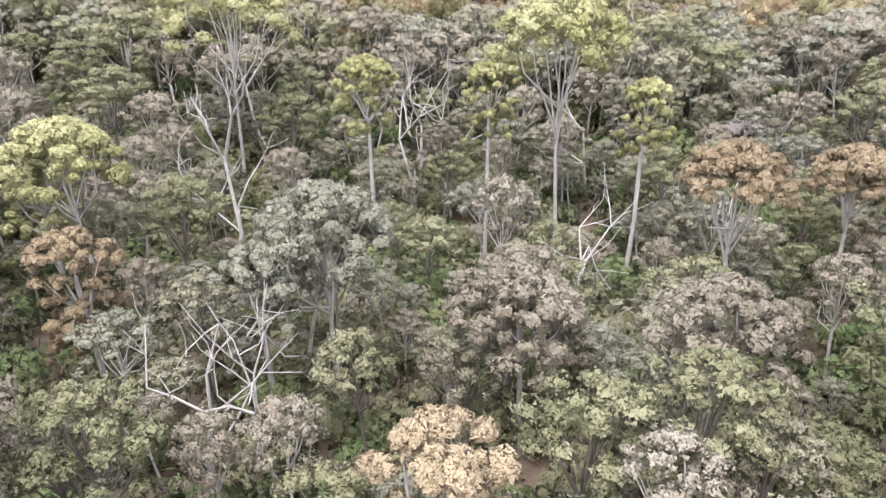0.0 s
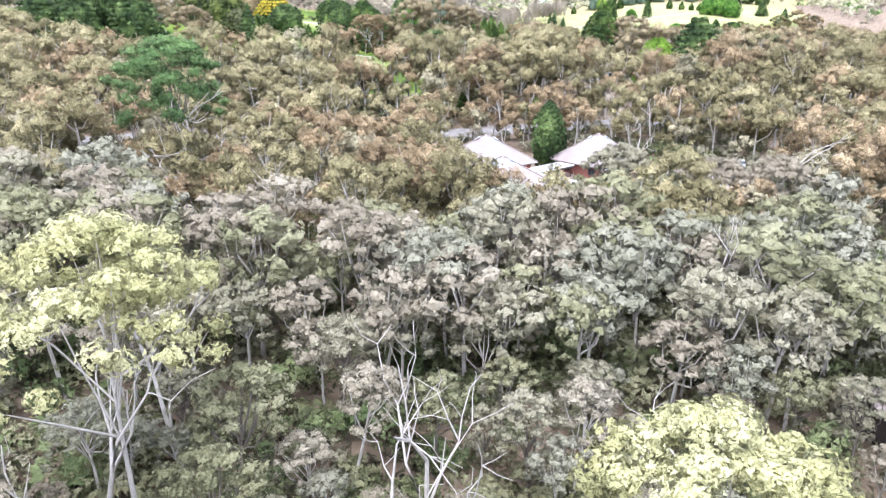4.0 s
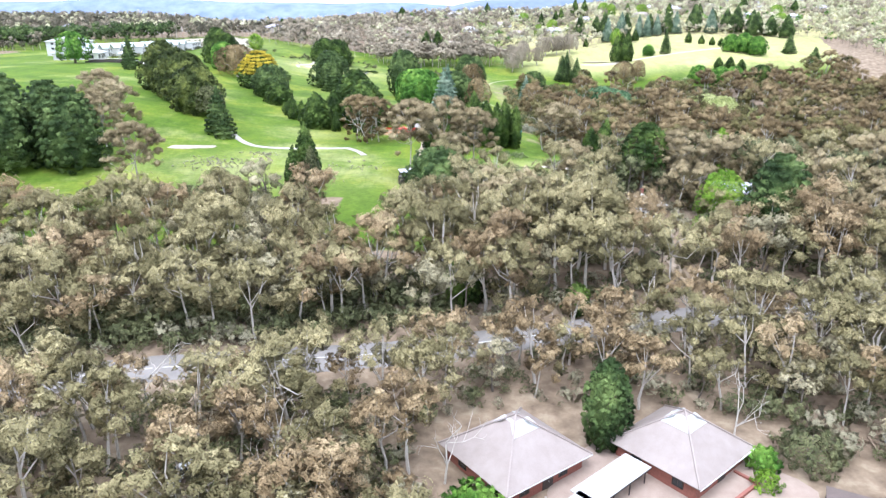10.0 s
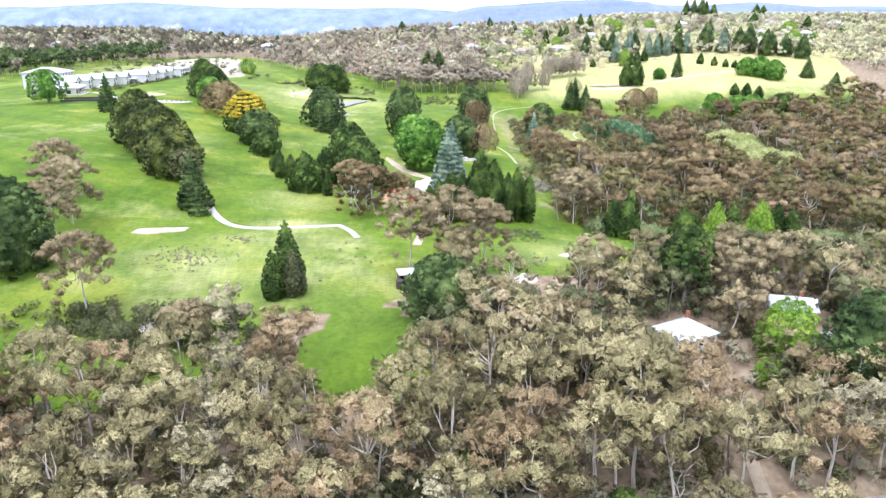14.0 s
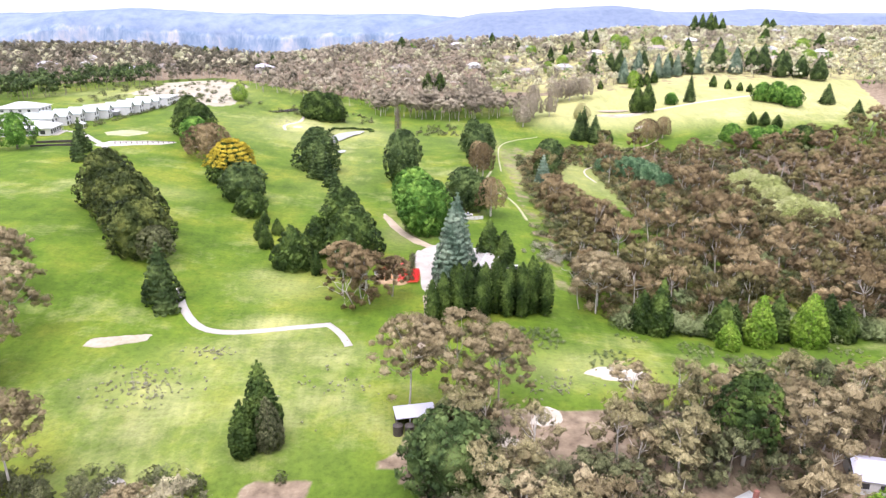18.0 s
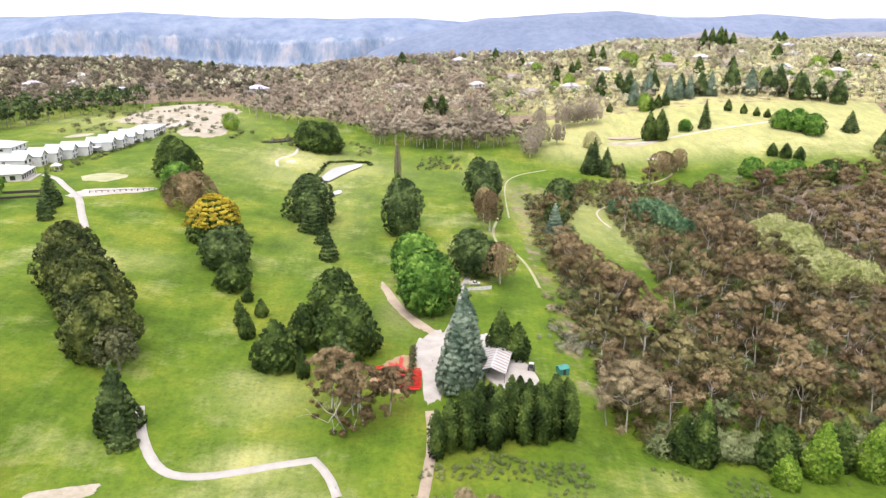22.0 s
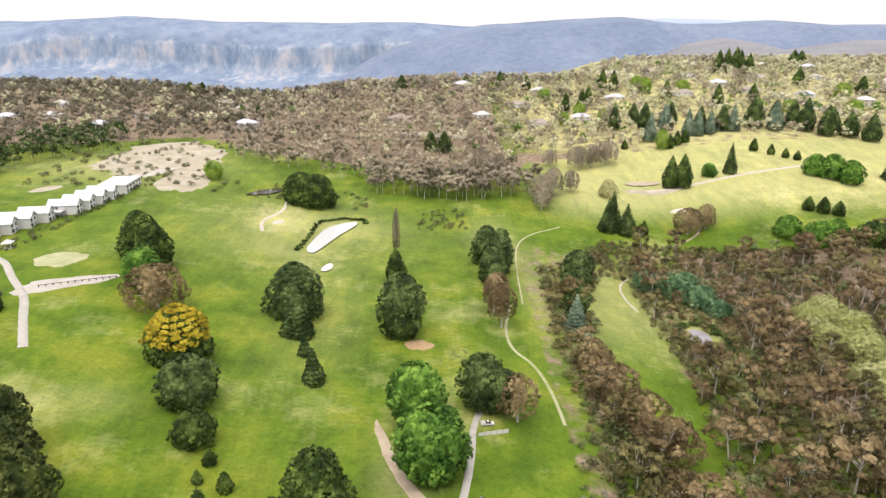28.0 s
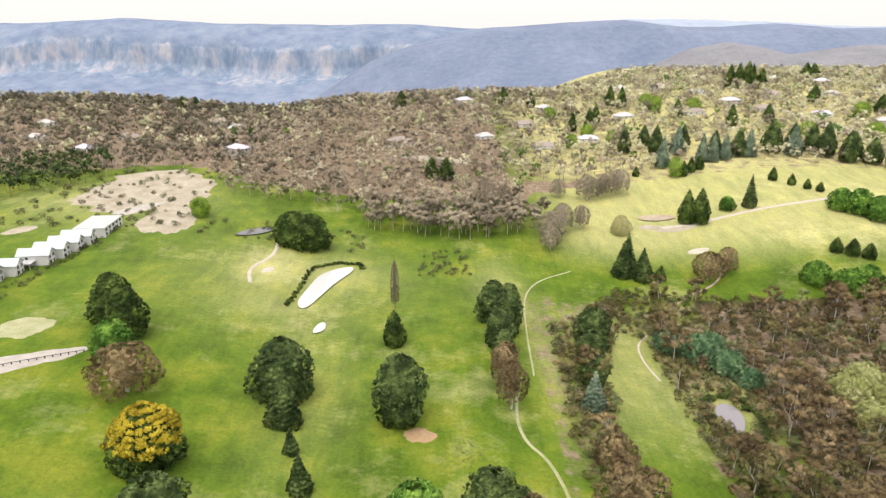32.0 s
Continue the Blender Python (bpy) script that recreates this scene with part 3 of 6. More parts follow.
def set_bare(x, y, height, label="dead gum tree with bare white limbs", turn=0.0):
    t = tagged(new("dead_tree"), label, "dead tree", "dead trees in the forest")
    w = bare_shape(next(seeds), height)
    b = new("trunk", w.mesh("trunk", [PALE_BARK], True))
    b.parent = t
    t.matrix_world = pose(x, y, float(land(x, y)), 0, 0, turn)


# ---- the near forest ----
# trees that stand out from the forest by colour or size: x, y, height, crown radius
MARKED = [(9.2, 57.0, 27.5, 6.3, WATTLE, "tall yellow green wattle with a broad crown", 0.16),
          (15.0, 51.6, 20.5, 2.2, WATTLE, "small yellow wattle beside a tall one", 0.75),
          (2.6, 56.5, 21.5, 2.3, WATTLE, "slim yellow wattle in the gum forest", 0.75),
          (-7.8, 57.0, 21.5, 2.8, WATTLE, "small yellow wattle in the gum forest", 0.75),
          (-25.0, 73.0, 27.0, 8.0, WATTLE, "broad yellow green wattle in the gum forest", 0.2),
          (-8.1, 32.5, 16.0, 4.4, PALE, "cream coloured flowering gum with domed crown", 0.2),
          (-12.6, 31.0, 13.0, 2.6, PALE, "small cream coloured flowering gum", 0.75),
          (-26.0, 39.5, 17.2, 3.6, WATTLE, "yellow green wattle among grey gums", 0.25),
          (-29.5, 41.0, 14.5, 2.8, WATTLE, "low yellow green wattle among grey gums", 0.75),
          (-2.0, 13.0, 12.6, 2.9, GUM_ORANGE, "orange brown gum with dense domed crown", 0.75),
          (-21.5, 30.0, 12.6, 2.6, GUM_ORANGE, "small orange brown gum among grey gums", 0.75),
          (19.0, 39.0, 17.5, 3.8, GUM_ORANGE, "orange tinged gum with flat crown", 0.12),
          (30.5, 45.0, 16.0, 3.4, GUM_ORANGE, "orange tinged gum with open crown", 0.2),
          (11.5, 24.0, 14.0, 3.4, GUM_BROWN, "pinkish brown gum with fine twigs", 0.3),
          (3.2, 28.5, 12.5, 4.2, GUM_BROWN, "pinkish brown gum with fine twigs", 0.3)]


def off_marked(x, y):
    ok = np.ones(len(x), bool)
    for mx, my, mh, mr, *_ in MARKED:
        ok &= (x - mx) ** 2 + (y - my) ** 2 > (0.5 * mr + 0.8) ** 2
        ok &= ~((np.abs(x - mx) < 0.6 * mr) & (y < my) & (y > my - 4 - 0.5 * mr))
    return ok


rng = np.random.default_rng(7)
near_all = scatter(rng, -100, 115, 8, 152, 4.5, lambda x, y: clear_of(x, y) & (np.abs(x) < 24 + y * 0.66) & off_marked(x, y))
pick = (np.abs(near_all[:, 0]) < 16 + near_all[:, 1] * 0.5) & (near_all[:, 1] < 98)
near_spots, near_rest = near_all[pick], near_all[~pick]
order = np.argsort(near_spots[:, 1])
near_rest = np.concatenate([near_rest, near_spots[order[290:]]])
near_spots = near_spots[order[:290]]

KINDS = [(GUM, "olive gum tree with pale forked trunk and rounded leaf clumps"),
         (GUM_BROWN, "brownish gum tree with rounded leaf clumps"),
         (PALE, "pale grey green gum tree with soft rounded crown"),
         (GUM_GREEN, "slender gum tree with pale limbs and olive crown"),
         (UNDER, "green understorey tree with dense crown"),
         (GUM_BROWN, "dull brown gum tree with thin spreading crown"),
         (UNDER, "fresh green sapling with dense crown"),
         (PALE, "cream tinged gum tree with domed crown")]
makers = []
for k, (mat, label) in enumerate(KINDS):
    w, l = gum_shape(100 + k, 46, 66, 0.15, 2, 16.0, 3.9, 5, 2, 0.3, (0.5, 0.74))
    makers.append((new("trunk", w.mesh("trunk", [PALE_BARK if k % 3 else BARK], True)), new("crown", l.mesh("crown", [mat])), label))
first = [None] * len(makers)
for k, (x, y) in enumerate(near_spots):
    j = int(rng.choice(8, p=(0.19, 0.14, 0.12, 0.14, 0.13, 0.1, 0.09, 0.09)))
    s = rng.uniform(0.35, 0.6) if j in (4, 6) else rng.choice((rng.uniform(0.6, 0.8), rng.uniform(0.85, 1.12)))
    s *= 1.0 - 0.12 * smooth((60 - y) / 40)
    m = pose(x, y, float(land(x, y)), rng.normal() * 3, rng.normal() * 3, rng.uniform(0, 360)) @ Matrix.Diagonal((s, s, s * rng.uniform(0.85, 1.1), 1))
    if first[j] is None:
        tr, cr, label = makers[j]
        first[j] = t = tagged(new("gum_tree"), label, "tree", "gum trees of the near forest")
        tr.parent = cr.parent = t
        t.matrix_world = m
    else:
        copy_thing(first[j], m)
for j, f in enumerate(first):
    if f is None:
        for o in makers[j][:2]:
            bpy.data.objects.remove(o)

for x, y, h, r, mat, label, drop in MARKED:
    w, l = gum_shape(next(seeds), 90, 95, 0.13 + r * 0.008, 2, h, r, 6, 2, drop, (0.5, 0.74))
    set_tree("gum_tree", w, l, x, y, PALE_BARK, mat, label)
# the tall pine by the car park: a bare trunk below a broad flat crown
w, l = gum_shape(next(seeds), 80, 80, 0.2, 2, 25.5, 7.4, 7, 2, 0.3)
set_tree("stone_pine", w, l, -37.2, 124.5, BARK, STONE_PINE, "tall bright green pine with a flat crown by the car park")
for x, y, h in ((-20.8, 52.2, 18.5), (-4.6, 67.3, 17), (-13.5, 24.5, 14), (-10.5, 22.0, 13), (23.2, 53.6, 16), (-4.7, 75.4, 21), (-23.8, 80.0, 20), (-27.9, 71.6, 20), (16, 74, 17), (-24.5, 158, 14), (-3, 164, 12), (-38.6, 119.5, 20), (-40.5, 121.0, 18), (38, 173, 12), (24, 96, 15), (-45, 175, 12), (30, 205, 12), (48.5, 137.5, 17), (8, 36, 14)):
    set_bare(x, y, h, turn=x * 37)

mids = [whole(*gum_shape(200 + k, 12, 22, 0.44, 1, 12.5, 4.3, 4, 2)) for k in range(6)]
mids_g = [whole(*gum_shape(260 + k, 14, 24, 0.46, 1, 11.5, 4.8, 4, 2, 0.6)) for k in range(6)]
mids_n = [whole(*gum_shape(240 + k, 34, 26, 0.25, 1, 13.0, 4.2, 4, 2, 0.3, (0.5, 0.74))) for k in range(6)]
mids_b = [whole(*gum_shape(230 + k, 10, 22, 0.44, 1, 11.0, 3.6, 4, 2)) for k in range(4)]
rest = np.concatenate([near_rest, scatter(rng, -175, 190, 152, 292, 6.0, lambda x, y: clear_of(x, y) & ~inside(x, y, GOLF) & (np.abs(x) < 25 + y * 0.66))])
north = rest[(rest[:, 1] > 236) & (rest[:, 0] > -40)]
rest = rest[~((rest[:, 1] > 236) & (rest[:, 0] > -40))]


def taller(y):
    """The bush between the road and the golf course is older and taller."""
    return 1.0 + 0.3 * float(smooth((y - 185) / 30))


tone = rng.random(len(north))
joined("forest", mids_g, [(x, y, rng.uniform(0.7, 1.25)) for x, y in north[tone < 0.25]], [PALE_BARK, MID_OLIVE], "olive brown gums beyond the road", "forest", 71)
joined("forest", mids_g, [(x, y, rng.uniform(0.7, 1.2)) for x, y in north[(tone >= 0.25) & (tone < 0.75)]], [PALE_BARK, GUM_TAN], "tan crowned gums beyond the road", "forest", 72)
joined("forest", mids_g, [(x, y, rng.uniform(0.6, 1.1)) for x, y in north[tone >= 0.75]], [BARK, SCRUB], "dark green understorey trees beyond the road", "forest", 73)
tone = rng.random(len(rest))
close = rest[:, 1] < 108
for low, high, shapes, mat, label in ((0.0, 0.3, mids_n, GUM_GREEN, "olive green gums of the near forest"), (0.3, 0.5, mids_n, GUM, "olive brown gums of the near forest"),
                                      (0.5, 0.8, mids_n, GUM_BROWN, "pinkish brown gums of the near forest"), (0.8, 1.1, mids_n, PALE, "pale gums of the near forest")):
    joined("forest", shapes, [(x, y, rng.uniform(0.75, 1.25)) for x, y in rest[close & (tone >= low) & (tone < high)]], [PALE_BARK, mat], label, "forest", int(low * 100) + 81)
rest, tone = rest[~close], tone[~close]
joined("forest", mids, [(x, y, rng.uniform(0.7, 1.25) * taller(y)) for x, y in rest[tone < 0.3]], [PALE_BARK, MID_OLIVE], "olive green gums among the forest", "forest", 33)
joined("forest", mids_g, [(x, y, rng.uniform(0.7, 1.25) * taller(y)) for x, y in rest[(tone >= 0.3) & (tone < 0.5)]], [PALE_BARK, MID_OLIVE], "open gum forest with olive brown crowns", "forest", 3)
joined("forest", mids, [(x, y, rng.uniform(0.65, 1.15) * taller(y)) for x, y in rest[(tone >= 0.5) & (tone < 0.78)]], [PALE_BARK, MID_BROWN], "tan crowned gums among the forest", "forest", 13)
joined("forest", mids_b, [(x, y, rng.uniform(0.6, 1.05) * taller(y)) for x, y in rest[tone >= 0.78]], [BARK, MID_PALE], "pale crowned gums among the forest", "forest", 23)


def bush_shape(seed, clumps=3, per=38, leaf=0.21):
    r = np.random.default_rng(seed)
    c = [(r.uniform(-0.8, 0.8), r.uniform(-0.8, 0.8), r.uniform(0.5, 1.1), r.uniform(0.6, 1.0)) for _ in range(clumps)]
    v, f, p = sprays(r, np.array(c), per, leaf, rows=0)
    return v, f, np.zeros(len(f), int), p


bushes = [bush_shape(400 + k) for k in range(6)]
fine_bushes = [bush_shape(420 + k, 4, 60, 0.15) for k in range(6)]
under = scatter(rng, -150, 170, 12, 290, 4.2, lambda x, y: clear_of(x, y) & ~inside(x, y, GOLF) & (np.abs(x) < 20 + y * 0.6))
near_under = scatter(rng, -60, 60, 12, 110, 3.8, lambda x, y: clear_of(x, y) & (np.abs(x) < 18 + y * 0.5))
mix_under = rng.random(len(near_under)) < 0.6
joined("undergrowth", fine_bushes, [(x, y, rng.uniform(1.0, 2.6)) for x, y in near_under[mix_under]], [GUM_GREEN], "olive undergrowth below the near gums", "undergrowth", 69)
joined("undergrowth", fine_bushes, [(x, y, rng.uniform(1.0, 2.6)) for x, y in near_under[~mix_under]], [UNDER], "tall green undergrowth below the gums", "undergrowth", 68)
light_under = rng.random(len(under)) < 0.35
joined("undergrowth", bushes, [(x, y, rng.uniform(0.8, 2.2)) for x, y in under[light_under]], [GUM], "olive brown undergrowth on the forest floor", "undergrowth", 66)
under = under[~light_under]
joined("undergrowth", bushes, [(x, y, rng.uniform(0.8, 2.4)) for x, y in under], [SCRUB], "green scrubby undergrowth on the forest floor", "undergrowth", 6)

verge = scatter(rng, -110, -4, 190, 232, 3.4, lambda x, y: (y - road_mid(x) > 6) & (y - road_mid(x) < 22) & ~inside(x, y, LAWN))
joined("verge_scrub", bushes, [(x, y, rng.uniform(1.4, 3.0)) for x, y in verge], [SCRUB], "dark green scrub along the road verge", "undergrowth", 67)

# ---- gully wood and far woods ----
gully_spots = scatter(rng, 36, 330, 352, 700, 10.8, lambda x, y: (x > 38 + (y - 352) * 0.06) & ~inside(x, y, GOLF) & ~inside(x, y, PATCH) & (np.abs(x - 108) + np.abs(y - 533) * 0.5 > 18))
gullies = [whole(*gum_shape(280 + k, 20, 24, 0.36, 2, 12.5, 4.9, 4, 2, 0.4)) for k in range(6)]
sparse = (gully_spots[:, 0] < 150) & (gully_spots[:, 1] > 560)
gully_spots = gully_spots[~sparse | (rng.random(len(gully_spots)) < 0.3)]
acacia = (np.abs(gully_spots[:, 0] - 171) < 19) & (np.abs(gully_spots[:, 1] - 516) < 64)
mixed_in = rng.random(len(gully_spots))
joined("gully_wood", gullies, [(x, y, rng.choice((rng.uniform(0.7, 1.0), rng.uniform(1.1, 1.55)))) for x, y in gully_spots[~acacia & (mixed_in < 0.48)]], [PALE_BARK, GUM_RUST], "brown gum wood filling the gully", "forest", 4)
joined("gully_wood", gullies, [(x, y, rng.uniform(0.7, 1.4)) for x, y in gully_spots[~acacia & (mixed_in >= 0.48) & (mixed_in < 0.84)]], [PALE_BARK, GULLY_OLIVE], "olive gums in the gully wood", "forest", 34)
joined("gully_wood", mids_b, [(x, y, rng.uniform(0.5, 0.9)) for x, y in gully_spots[~acacia & (mixed_in >= 0.84)]], [BARK, UNDER], "green understorey trees in the gully wood", "forest", 44)
plant("acacia_tree", "dome", ACACIA, "pale yellow green flowering acacia in the gully", [(166, 552, 10, 10), (177, 560, 10, 10), (165, 530, 10, 11), (179, 540, 11, 12), (173, 520, 11, 11), (161, 496, 9, 10), (175, 500, 10, 11), (165, 478, 9, 10), (179, 482, 10, 11)], "acacia thicket", start=0.0)
heath = scatter(rng, 40, 210, 350, 690, 3.7, lambda x, y: ~inside(x, y, GOLF) & ~inside(x, y, PATCH) & (np.abs(x - 108) + np.abs(y - 533) * 0.5 > 9.5))
ring = [(108 + 9.5 * np.cos(a) * rng.uniform(0.9, 1.3), 533 + 17 * np.sin(a) * rng.uniform(0.9, 1.2), rng.uniform(0.8, 1.6)) for a in np.arange(0, 6.28, 0.09)]
joined("dam_scrub", bushes, ring, [CYPRESS], "dark scrub round the dam", "undergrowth", 18)
tone = rng.random(len(heath))
for low, high, mat, label in ((0.0, 0.45, SCRUB, "low green scrub on the damp gully floor"), (0.45, 0.8, GULLY_OLIVE, "low olive scrub on the gully floor"), (0.8, 1.1, GUM_RUST, "low brown scrub on the gully floor")):
    joined("heath", bushes, [(x, y, rng.uniform(0.7, 2.2)) for x, y in heath[(tone >= low) & (tone < high)]], [mat], label, "undergrowth", int(low * 100) + 16)

edge_rng = np.random.default_rng(771)
belt = scatter(edge_rng, 45, 128, 342, 353, 2.3, lambda x, y: np.hypot(x - 40, y - 350) > 7)
joined("edge_scrub", fine_bushes, [(x, y, edge_rng.uniform(1.2, 2.9)) for x, y in belt], [UNDER], "dark green shrub belt at the edge of the lawn", "undergrowth", 72)
weeds = scatter(edge_rng, -6, 112, 309, 334, 2.0, lambda x, y: np.sin(x * 0.13 + y * 0.21) + np.sin(x * 0.31 - y * 0.17) > 0.55)
joined("tussocks", fine_bushes, [(x, y, edge_rng.uniform(0.22, 0.6)) for x, y in weeds], [UNDER], "low weedy tussocks in the rough grass", "weeds", 73)
foot = scatter(edge_rng, -12, 26, 325, 333, 1.7, lambda x, y: y < 328.5 + (x + 12) * 0.22)
joined("tussocks", fine_bushes, [(x, y, edge_rng.uniform(0.3, 0.7)) for x, y in foot], [UNDER], "rank green weeds at the foot of the hedge", "weeds", 74)

fars = [whole(*gum_shape(300 + k, 6, 17, 0.72, False, 12.5, 5.4, 3, 2, 0.45, (0.35, 0.55))) for k in range(8)]
HOMES = [(-424, 1007), (-428, 916), (-313, 952), (-224, 999), (-328, 895), (344, 1250), (352, 1200), (302, 1047), (329, 1021), (430, 1226), (379, 1000), (251, 1133),
         (530, 1150), (14, 1110), (74, 1005), (101, 1062), (130, 951), (-52, 940), (-398, 940), (-187, 876), (84, 930), (207, 1150), (287, 1110), (360, 1080), (440, 1100), (500, 1050), (250, 1010), (420, 960), (180, 1020), (-260, 1060), (30, 960), (470, 1180)]
OPEN_LAND = [(-300, 660), (-215, 660), (-170, 700), (-165, 770), (-195, 825), (-255, 828), (-275, 790), (-330, 715)]


def off_homes(x, y):
    ok = np.ones(len(x), bool)
    for hx, hy in HOMES:
        ok &= ~((np.abs(x - hx * (1 + 0.0 * y)) < 11) & (y > hy - 24) & (y < hy + 10))
    return ok


def far_keep(x, y):
    return ~inside(x, y, GOLF) & ~inside(x, y, OPEN_LAND) & ((y > 760) | (x < -270) | (x > 340)) & ((y > 835) | (x < 50) | (x > 385)) & (np.abs(x + 5) < (y - 190) * 0.8) & off_homes(x, y)


far_spots = scatter(rng, -900, 1050, 640, 1420, 11.5, far_keep)
left = far_spots[:, 0] < 60 + rng.normal(size=len(far_spots)) * 130
kind = rng.random(len(far_spots))
dark = inside(far_spots[:, 0], far_spots[:, 1], [(-420, 660), (-300, 680), (-270, 770), (-280, 850), (-330, 850), (-370, 790), (-460, 760)])
joined("dark_scrub", fars, [(x, y, rng.uniform(0.9, 1.35)) for x, y in far_spots[dark]], [BARK, PINE], "dark green scrub behind the townhouses", "forest", 45)
west = left & ~dark
dusky = rng.random(len(far_spots)) < np.clip((-100 - far_spots[:, 0]) / 180, 0.22, 0.9)
joined("far_wood", fars, [(x, y, rng.uniform(0.7, 1.25)) for x, y in far_spots[west & (kind < 0.84) & ~dusky]], [PALE_BARK, GUM_GREY], "grey brown woodland on the far plateau, haze in its colour", "forest", 5)
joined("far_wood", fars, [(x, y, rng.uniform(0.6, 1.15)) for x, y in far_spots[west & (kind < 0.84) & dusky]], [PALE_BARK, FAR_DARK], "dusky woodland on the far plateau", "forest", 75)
joined("far_wood", fars, [(x, y, rng.uniform(0.7, 1.2)) for x, y in far_spots[west & (kind >= 0.84) & (kind < 0.94)]], [BARK, FAR_HAZED], "olive trees in the far woodland, paled with haze", "forest", 55)
joined("far_wood", fars, [(x, y, rng.uniform(0.6, 1.1)) for x, y in far_spots[west & (kind >= 0.94)]], [BARK, SCRUB], "dark olive trees in the far woodland", "forest", 65)
east = ~left
joined("far_wood", fars, [(x, y, rng.uniform(0.6, 1.15)) for x, y in far_spots[east & (kind < 0.3)]], [PALE_BARK, GUM_GREY], "pinkish grey trees among far houses, haze in their colour", "forest", 15)
joined("far_wood", fars, [(x, y, rng.uniform(0.6, 1.1)) for x, y in far_spots[east & (((kind >= 0.3) & (kind < 0.84)) | (kind > 0.9))]], [BARK, FAR_HAZED], "green garden trees among far houses, paled with haze", "forest", 25)
joined("far_wood", fars, [(x, y, rng.uniform(0.6, 1.0)) for x, y in far_spots[east & (kind >= 0.84) & (kind < 0.9)]], [BARK, GREEN], "green garden trees among far houses", "forest", 35)

# the stand of tall grey gums at the end of the middle fairway
tall = scatter(rng, -62, 62, 705, 772, 8.6, lambda x, y: (y > 716 + np.abs(x + 5) * 0.3) & (y > 700 + (x - 10) * 0.9))[:64]
stand = []
for k in range(3):
    w, l = gum_shape(330 + k, 18, 52, 0.5, False, 17.0, 4.8, 5, 2, 0.45)
    t = set_tree("stand_gum", w, l, *tall[k], PALE_BARK, GUM_GREY, "tall grey gum of a fairway stand", "stand of grey gums")
    stand.append(t)
for k, (x, y) in enumerate(tall[3:]):
    s = rng.uniform(0.7, 1.2)
    copy_thing(stand[k % 3], pose(x, y, float(land(x, y)), 0, 0, rng.uniform(0, 360)) @ Matrix.Diagonal((s, s, s * rng.uniform(0.9, 1.15), 1)))

# ---- trees of the golf course ----
plant("cypress_tree", "dome", MACRO, "dark dense macrocarpa cypress in a fairway row", [(-129.3, 408.6, 22, 11), (-119, 396, 21, 10.5), (-111, 386, 21, 11), (-102.3, 370, 18.5, 11)], "macrocarpa row")
plant("young_gum", "round", SCRUB, "small grey green tree at the end of a row", [(-94.3, 362, 12.5, 5.4)], start=0.3)
plant("spruce_tree", "cone", PINE, "dark green conifer beside the cart path", [(-83.8, 338, 17.5, 6.0), (-80.4, 331.3, 9.0, 3.8)], tiers=True)
plant("cypress_tree", "dome", CYPRESS, "very dark broad cypress behind the fairway", [(-152, 560, 23, 10), (-143, 552, 21, 9)])
plant("broadleaf_tree", "round", GREEN, "mid green tree in the second fairway row", [(-139, 530, 17, 8)])
plant("gum_tree", "round", GUM_RUST, "brown green gum in the second fairway row", [(-126, 511, 18, 12)], start=0.2, bark=PALE_BARK)
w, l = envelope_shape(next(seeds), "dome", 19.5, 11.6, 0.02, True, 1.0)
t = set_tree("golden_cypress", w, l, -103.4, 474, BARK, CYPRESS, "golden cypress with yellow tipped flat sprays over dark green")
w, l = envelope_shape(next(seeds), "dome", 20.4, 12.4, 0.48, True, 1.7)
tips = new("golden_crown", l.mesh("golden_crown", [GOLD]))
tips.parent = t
plant("pine_tree", "round", PINE, "grey green pine beside the golden cypress", [(-90.6, 446, 16, 9.5)])
plant("round_shrub", "dome", CYPRESS, "clipped looking round dark shrub", [(-82.5, 427, 10, 7.2)])
plant("small_conifer", "flame", CYPRESS, "small dark conifer on the fairway edge", [(-75.1, 417.5, 5.5, 2.2), (-75.8, 409.2, 4.6, 1.6), (-67.8, 407.3, 6.6, 2.3), (-68.1, 391, 10, 2.7), (-72, 399, 7, 2.4), (-46.5, 369.2, 9.2, 2.0)], "small conifers in a line")
plant("cypress_tree", "flame", CYPRESS, "broad dark cypress beside the red seats", [(-55.3, 375, 15, 7.2), (-49.8, 389, 15, 6.0)], "cypress clump")
plant("cypress_tree", "dome", CYPRESS, "tall rounded dark cypress of a clump", [(-40.9, 396, 23, 9.5), (-36.1, 384, 19.5, 10)], "cypress clump")
plant("young_pine", "cone", PINE, "young soft pine in front of the cypress clump", [(-35.6, 371, 14.5, 5)], tiers=True)
plant("pine_tree", "dome", PINE, "wide dark pine with layered branches", [(-72.4, 523.6, 23, 13)], tiers=True)
plant("spruce_tree", "cone", PINE, "dark conical spruce on the fairway", [(-67.4, 503, 21.5, 7.4), (-61.5, 486, 10, 3.0), (-54.7, 467, 13.8, 4.5)], "fairway spruces", tiers=True)
plant("cypress_tree", "flame", CYPRESS, "slim dark cypress on the fairway", [(-32.6, 572, 17.5, 5.4), (-21, 438, 9, 2.2), (-23, 445, 7, 2.0)])
plant("she_oak", "round", PINE, "tall dense grey green conifer with a rounded foot", [(-26.3, 508.5, 27, 9.4)], start=0.02)
plant("poplar_tree", "column", GUM_GREY, "thin half bare poplar on the fairway", [(-35, 612, 27, 2.2)], start=0.15, dense=1.3)
plant("chestnut_tree", "round", GREEN, "round bright green chestnut with dense leaves", [(-18, 446, 20, 9.2), (-12.5, 418, 21.5, 10.4)], "chestnuts", start=0.02, dense=1.4)
